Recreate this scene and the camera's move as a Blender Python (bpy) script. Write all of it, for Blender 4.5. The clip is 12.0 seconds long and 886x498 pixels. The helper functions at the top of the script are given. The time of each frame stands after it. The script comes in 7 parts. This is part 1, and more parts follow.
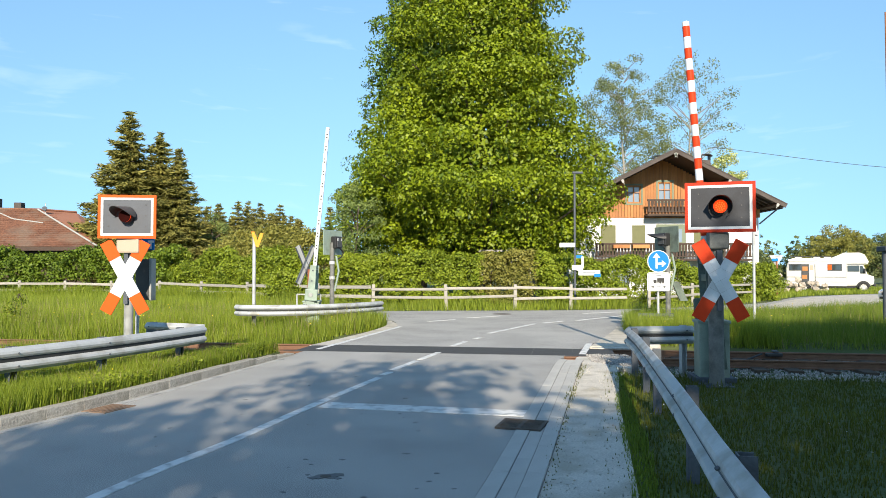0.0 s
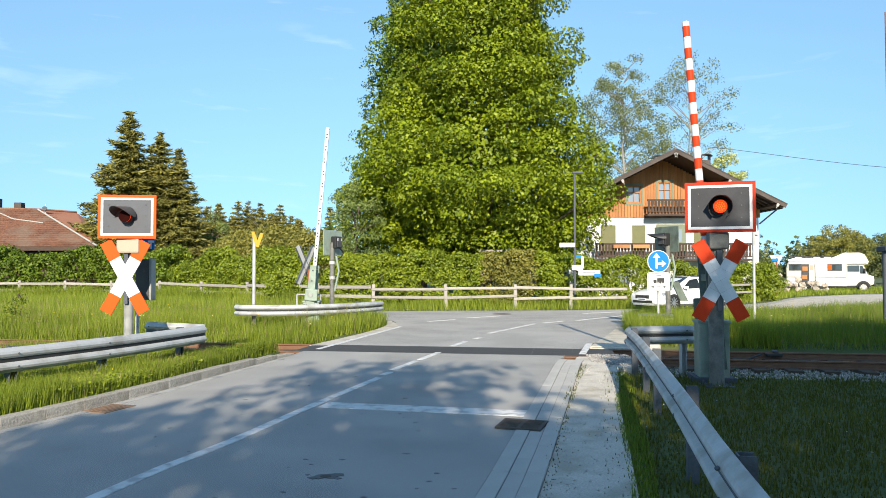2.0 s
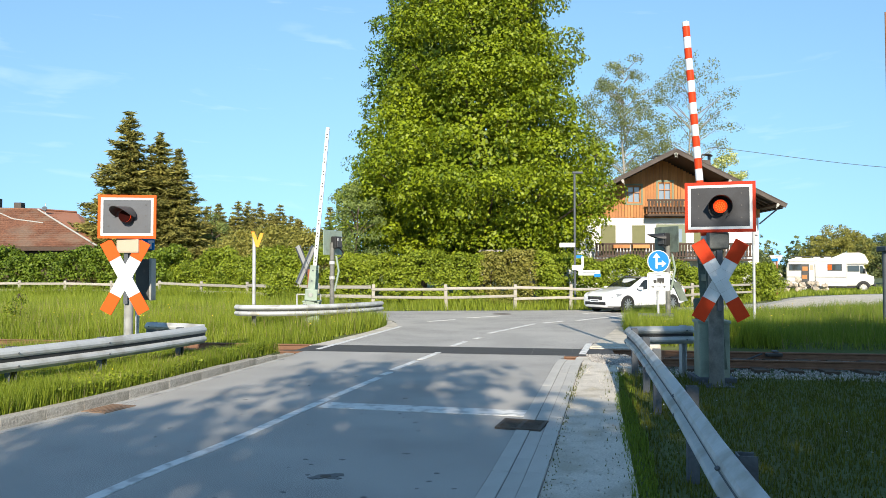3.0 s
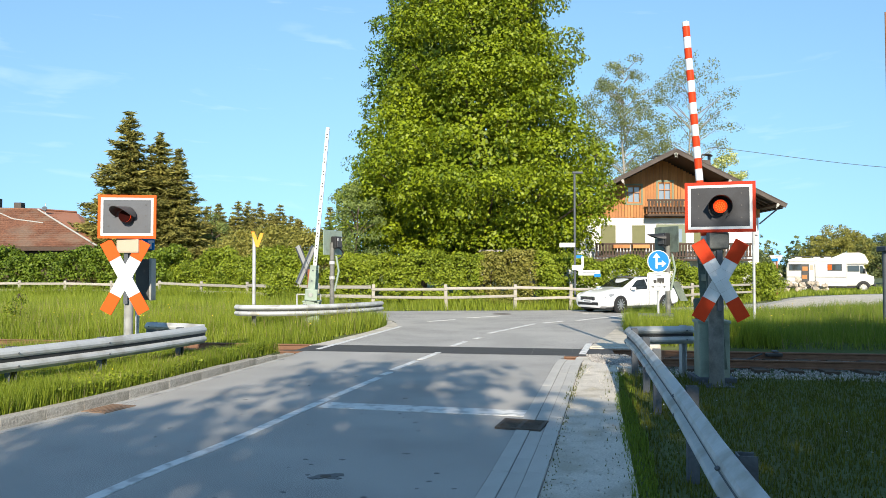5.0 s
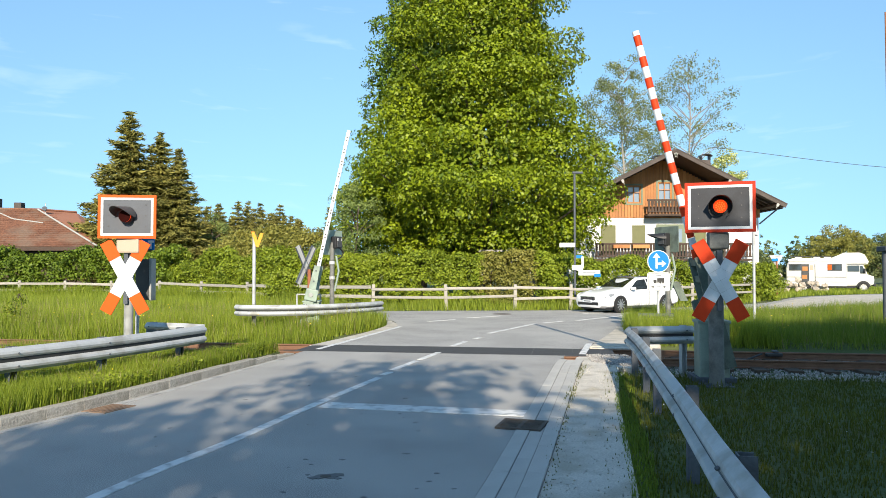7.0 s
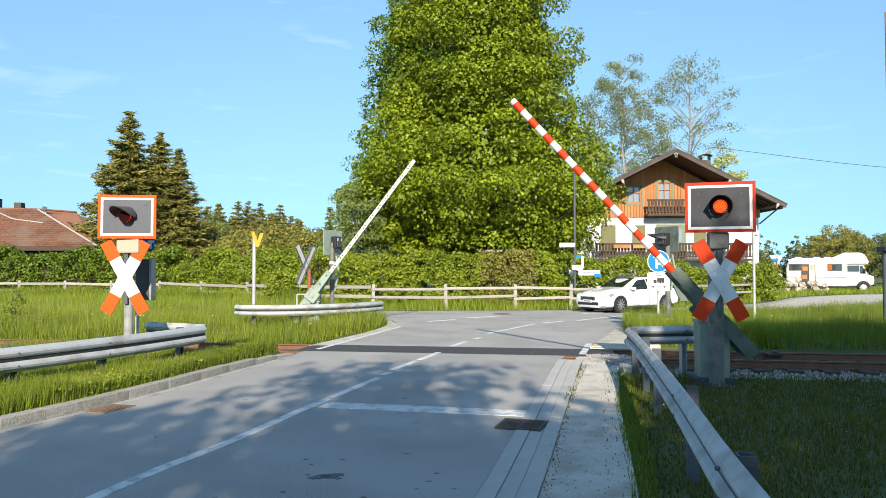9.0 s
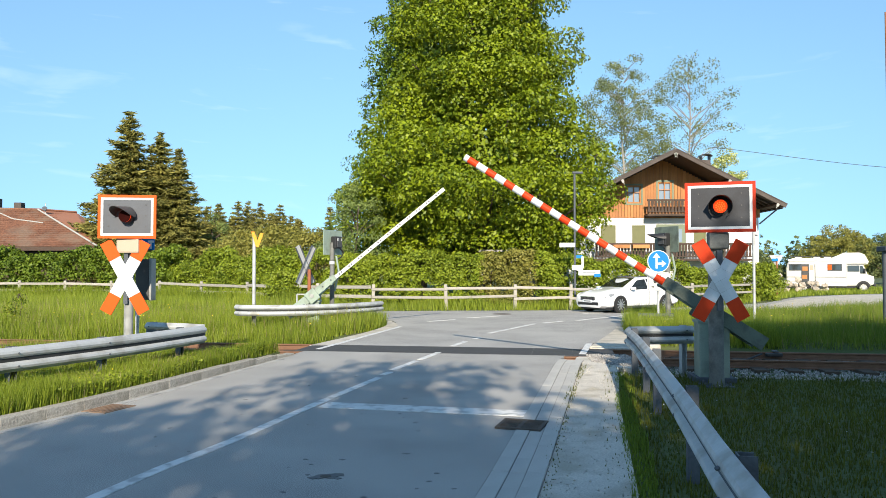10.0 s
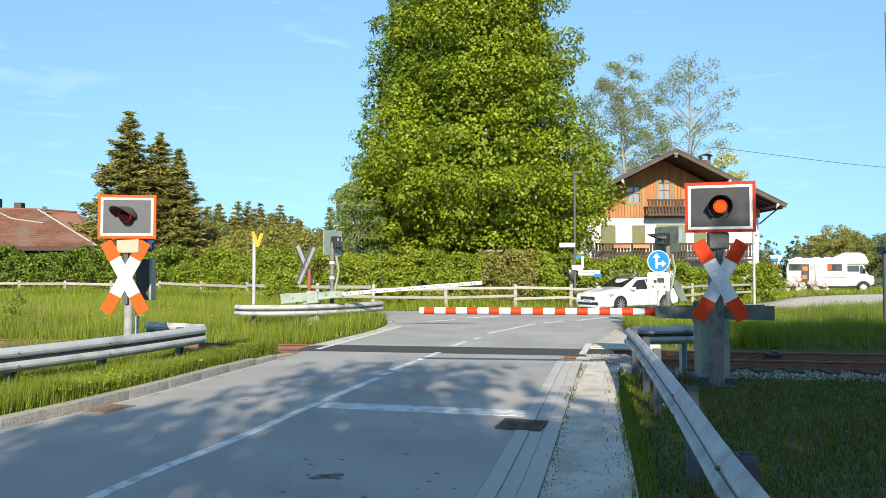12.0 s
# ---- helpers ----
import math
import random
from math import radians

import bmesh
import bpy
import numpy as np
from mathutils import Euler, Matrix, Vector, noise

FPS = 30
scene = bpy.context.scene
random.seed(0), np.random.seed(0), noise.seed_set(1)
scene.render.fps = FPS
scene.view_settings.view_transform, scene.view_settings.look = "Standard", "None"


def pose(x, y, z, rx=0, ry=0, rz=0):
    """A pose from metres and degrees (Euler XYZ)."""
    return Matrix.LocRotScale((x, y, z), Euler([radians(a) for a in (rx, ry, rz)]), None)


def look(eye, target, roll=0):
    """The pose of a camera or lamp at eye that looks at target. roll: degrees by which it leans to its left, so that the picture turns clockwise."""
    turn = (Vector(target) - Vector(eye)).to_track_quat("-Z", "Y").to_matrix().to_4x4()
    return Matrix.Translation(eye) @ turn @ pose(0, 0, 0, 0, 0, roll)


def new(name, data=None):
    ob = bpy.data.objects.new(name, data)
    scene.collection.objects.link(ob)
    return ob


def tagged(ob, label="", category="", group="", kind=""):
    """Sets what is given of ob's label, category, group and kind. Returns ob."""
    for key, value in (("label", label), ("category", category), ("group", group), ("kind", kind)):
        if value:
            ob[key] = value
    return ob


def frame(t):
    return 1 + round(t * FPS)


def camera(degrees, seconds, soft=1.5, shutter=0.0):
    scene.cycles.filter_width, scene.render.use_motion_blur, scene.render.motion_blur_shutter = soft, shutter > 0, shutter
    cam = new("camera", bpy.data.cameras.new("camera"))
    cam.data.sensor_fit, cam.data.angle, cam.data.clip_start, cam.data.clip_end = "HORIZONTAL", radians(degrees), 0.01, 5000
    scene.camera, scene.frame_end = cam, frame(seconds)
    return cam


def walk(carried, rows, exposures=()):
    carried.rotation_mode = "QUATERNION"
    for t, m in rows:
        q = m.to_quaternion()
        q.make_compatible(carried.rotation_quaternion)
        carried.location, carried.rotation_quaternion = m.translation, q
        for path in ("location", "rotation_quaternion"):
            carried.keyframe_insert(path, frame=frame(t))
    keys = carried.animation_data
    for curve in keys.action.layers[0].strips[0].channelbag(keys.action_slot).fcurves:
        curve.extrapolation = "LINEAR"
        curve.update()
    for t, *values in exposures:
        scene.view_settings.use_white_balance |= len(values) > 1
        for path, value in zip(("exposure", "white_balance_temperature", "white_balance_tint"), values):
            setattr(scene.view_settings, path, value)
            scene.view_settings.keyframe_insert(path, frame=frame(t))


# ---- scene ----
cam = camera(62, 12.0, soft=0.75)
walk(cam, [(0, pose(0, 0, 1.7, 91.71, 0, 0)), (12.0, pose(0, 0, 1.7, 91.71, 0, 0))], exposures=[(0, 0.6), (12.0, 0.6)])

# ---- light: low evening sun from behind the viewer, thin high cloud ----
SUN_WAY = Vector((-0.03, 2.1, -1.0)).normalized()
world = bpy.data.worlds.new("sky")
scene.world = world
world.use_nodes = True
wn, wl = world.node_tree.nodes, world.node_tree.links
wn.clear()
w_out, w_bg, w_sky = wn.new("ShaderNodeOutputWorld"), wn.new("ShaderNodeBackground"), wn.new("ShaderNodeTexSky")
w_sky.sky_type, w_sky.sun_disc = "NISHITA", False
w_sky.sun_elevation, w_sky.sun_rotation = radians(25.5), radians(180)
w_sky.air_density, w_sky.dust_density, w_sky.ozone_density = 1.0, 0.25, 3.0
w_co, w_map, w_noise, w_ramp, w_mix, w_tint = (wn.new("ShaderNodeTexCoord"), wn.new("ShaderNodeMapping"), wn.new("ShaderNodeTexNoise"),
                                               wn.new("ShaderNodeValToRGB"), wn.new("ShaderNodeMixRGB"), wn.new("ShaderNodeMixRGB"))
w_map.inputs["Scale"].default_value = (4.5, 4.5, 24.0)
w_map.inputs["Rotation"].default_value = (0.12, 0.1, 0.5)
w_noise.inputs["Scale"].default_value, w_noise.inputs["Detail"].default_value, w_noise.inputs["Distortion"].default_value = 1.6, 7, 0.6
w_ramp.color_ramp.elements[0].position, w_ramp.color_ramp.elements[0].color = 0.6, (0, 0, 0, 1)
w_ramp.color_ramp.elements[1].position, w_ramp.color_ramp.elements[1].color = 0.82, (0.2, 0.2, 0.2, 1)
w_tint.blend_type = "MULTIPLY"
w_tint.inputs[0].default_value, w_tint.inputs[2].default_value = 1.0, (1.03, 1.16, 1.09, 1)
w_mix.inputs[2].default_value = (7.5, 8.3, 8.8, 1)
w_bg.inputs["Strength"].default_value = 0.119
wl.new(w_co.outputs["Generated"], w_map.inputs[0])
wl.new(w_map.outputs[0], w_noise.inputs["Vector"])
wl.new(w_noise.outputs[0], w_ramp.inputs[0])
w_lift, w_norm = wn.new("ShaderNodeVectorMath"), wn.new("ShaderNodeVectorMath")
w_lift.operation, w_norm.operation = "MULTIPLY_ADD", "NORMALIZE"
w_lift.inputs[1].default_value, w_lift.inputs[2].default_value = (1, 1, 0.45), (0, 0, 0.18)
wl.new(w_co.outputs["Generated"], w_lift.inputs[0])
wl.new(w_lift.outputs[0], w_norm.inputs[0])
wl.new(w_norm.outputs[0], w_sky.inputs[0])
wl.new(w_sky.outputs[0], w_tint.inputs[1])
wl.new(w_tint.outputs[0], w_mix.inputs[1])
wl.new(w_ramp.outputs[0], w_mix.inputs[0])
wl.new(w_mix.outputs[0], w_bg.inputs[0])
wl.new(w_bg.outputs[0], w_out.inputs[0])
sun = new("sun", bpy.data.lights.new("sun", "SUN"))
sun.data.energy, sun.data.angle, sun.data.color = 5.0, radians(0.53), (1.0, 0.875, 0.7)
sun.matrix_world = look((0, -40, 30), Vector((0, -40, 30)) + SUN_WAY)


# ---- materials ----
def surf(name, c1, c2, scale=4.0, rough=0.7, bump=0.2, metal=0.0, fine=60.0, stretch=(1, 1, 1), stain=None, stain_amount=0.5,
         stain_scale=0.6, island=0.0, rand=0.0, coat=0.0, spec=0.5, bump_dist=0.01, grain=0.6):
    """Two tones mixed by coarse and fine noise, optional stains, relief from the fine noise."""
    m = bpy.data.materials.new(name)
    m.use_nodes = True
    n, l = m.node_tree.nodes, m.node_tree.links
    b = n["Principled BSDF"]
    co, mp = n.new("ShaderNodeTexCoord"), n.new("ShaderNodeMapping")
    mp.inputs["Scale"].default_value = stretch
    l.new(co.outputs["Object"], mp.inputs[0])
    n1, n2 = n.new("ShaderNodeTexNoise"), n.new("ShaderNodeTexNoise")
    n1.inputs["Scale"].default_value, n1.inputs["Detail"].default_value = scale, 5
    n2.inputs["Scale"].default_value, n2.inputs["Detail"].default_value = fine, 3
    for t in (n1, n2):
        l.new(mp.outputs[0], t.inputs["Vector"])
    add = n.new("ShaderNodeMath")
    add.operation = "MULTIPLY_ADD"
    add.inputs[1].default_value = grain
    l.new(n2.outputs[0], add.inputs[0])
    half = n.new("ShaderNodeMath")
    half.operation = "MULTIPLY_ADD"
    half.inputs[1].default_value, half.inputs[2].default_value = 0.9, 0.05 - grain / 2
    l.new(n1.outputs[0], half.inputs[0])
    l.new(half.outputs[0], add.inputs[2])
    last = add.outputs[0]
    if island or rand:
        g = n.new("ShaderNodeNewGeometry") if island else n.new("ShaderNodeObjectInfo")
        k = n.new("ShaderNodeMath")
        k.operation = "MULTIPLY_ADD"
        k.inputs[1].default_value = island or rand
        l.new(g.outputs["Random Per Island" if island else "Random"], k.inputs[0])
        sub = n.new("ShaderNodeMath")
        sub.operation, sub.inputs[1].default_value = "SUBTRACT", (island or rand) / 2
        l.new(last, sub.inputs[0])
        l.new(sub.outputs[0], k.inputs[2])
        last = k.outputs[0]
    mix = n.new("ShaderNodeMixRGB")
    mix.inputs[1].default_value, mix.inputs[2].default_value = (*c1, 1), (*c2, 1)
    l.new(last, mix.inputs[0])
    mix.use_clamp = True
    colour = mix.outputs[0]
    if stain:
        n3, rp, ms = n.new("ShaderNodeTexNoise"), n.new("ShaderNodeValToRGB"), n.new("ShaderNodeMixRGB")
        n3.inputs["Scale"].default_value, n3.inputs["Detail"].default_value = stain_scale, 6
        l.new(mp.outputs[0], n3.inputs["Vector"])
        rp.color_ramp.elements[0].position, rp.color_ramp.elements[1].position = 0.48, 0.66
        rp.color_ramp.elements[1].color = (stain_amount,) * 3 + (1,)
        l.new(n3.outputs[0], rp.inputs[0])
        l.new(rp.outputs[0], ms.inputs[0])
        l.new(colour, ms.inputs[1])
        ms.inputs[2].default_value = (*stain, 1)
        colour = ms.outputs[0]
    l.new(colour, b.inputs["Base Color"])
    b.inputs["Roughness"].default_value, b.inputs["Metallic"].default_value = rough, metal
    b.inputs["Coat Weight"].default_value = coat
    b.inputs["Specular IOR Level"].default_value = spec
    if bump:
        bp = n.new("ShaderNodeBump")
        bp.inputs["Strength"].default_value, bp.inputs["Distance"].default_value = bump, bump_dist
        l.new(n2.outputs[0], bp.inputs["Height"])
        l.new(bp.outputs[0], b.inputs["Normal"])
    return m


def leaf_mat(name, c1, c2, trans=0.35, rough=0.5):
    """Foliage: tone varies leaf by leaf and in broad patches, some light passes through."""
    m = bpy.data.materials.new(name)
    m.use_nodes = True
    n, l = m.node_tree.nodes, m.node_tree.links
    b, out = n["Principled BSDF"], n["Material Output"]
    g, co, n1, mix, tr, ms = (n.new("ShaderNodeNewGeometry"), n.new("ShaderNodeTexCoord"), n.new("ShaderNodeTexNoise"), n.new("ShaderNodeMixRGB"),
                              n.new("ShaderNodeBsdfTranslucent"), n.new("ShaderNodeMixShader"))
    n1.inputs["Scale"].default_value = 0.35
    l.new(co.outputs["Object"], n1.inputs["Vector"])
    k = n.new("ShaderNodeMath")
    k.operation, k.inputs[1].default_value = "MULTIPLY_ADD", 0.55
    l.new(g.outputs["Random Per Island"], k.inputs[0])
    k2 = n.new("ShaderNodeMath")
    k2.operation, k2.inputs[1].default_value, k2.inputs[2].default_value = "MULTIPLY_ADD", 0.9, -0.22
    l.new(n1.outputs[0], k2.inputs[0])
    l.new(k2.outputs[0], k.inputs[2])
    l.new(k.outputs[0], mix.inputs[0])
    mix.inputs[1].default_value, mix.inputs[2].default_value = (*c1, 1), (*c2, 1)
    mix.use_clamp = True
    l.new(mix.outputs[0], b.inputs["Base Color"])
    l.new(mix.outputs[0], tr.inputs[0])
    b.inputs["Roughness"].default_value = rough
    b.inputs["Specular IOR Level"].default_value = 0.3
    ms.inputs[0].default_value = trans
    l.new(b.outputs[0], ms.inputs[1])
    l.new(tr.outputs[0], ms.inputs[2])
    l.new(ms.outputs[0], out.inputs[0])
    return m


def glass_mat(name, tint, rough=0.03):
    m = bpy.data.materials.new(name)
    m.use_nodes = True
    b = m.node_tree.nodes["Principled BSDF"]
    b.inputs["Base Color"].default_value = (*tint, 1)
    b.inputs["Roughness"].default_value = rough
    b.inputs["Coat Weight"].default_value = 1.0
    return m


def glow_mat(name, tint, strength):
    m = bpy.data.materials.new(name)
    m.use_nodes = True
    b = m.node_tree.nodes["Principled BSDF"]
    b.inputs["Base Color"].default_value = (0.2, 0.01, 0.003, 1)
    b.inputs["Specular IOR Level"].default_value = 0.1
    b.inputs["Emission Color"].default_value = (*tint, 1)
    b.inputs["Emission Strength"].default_value = strength
    b.inputs["Roughness"].default_value = 0.3
    return m


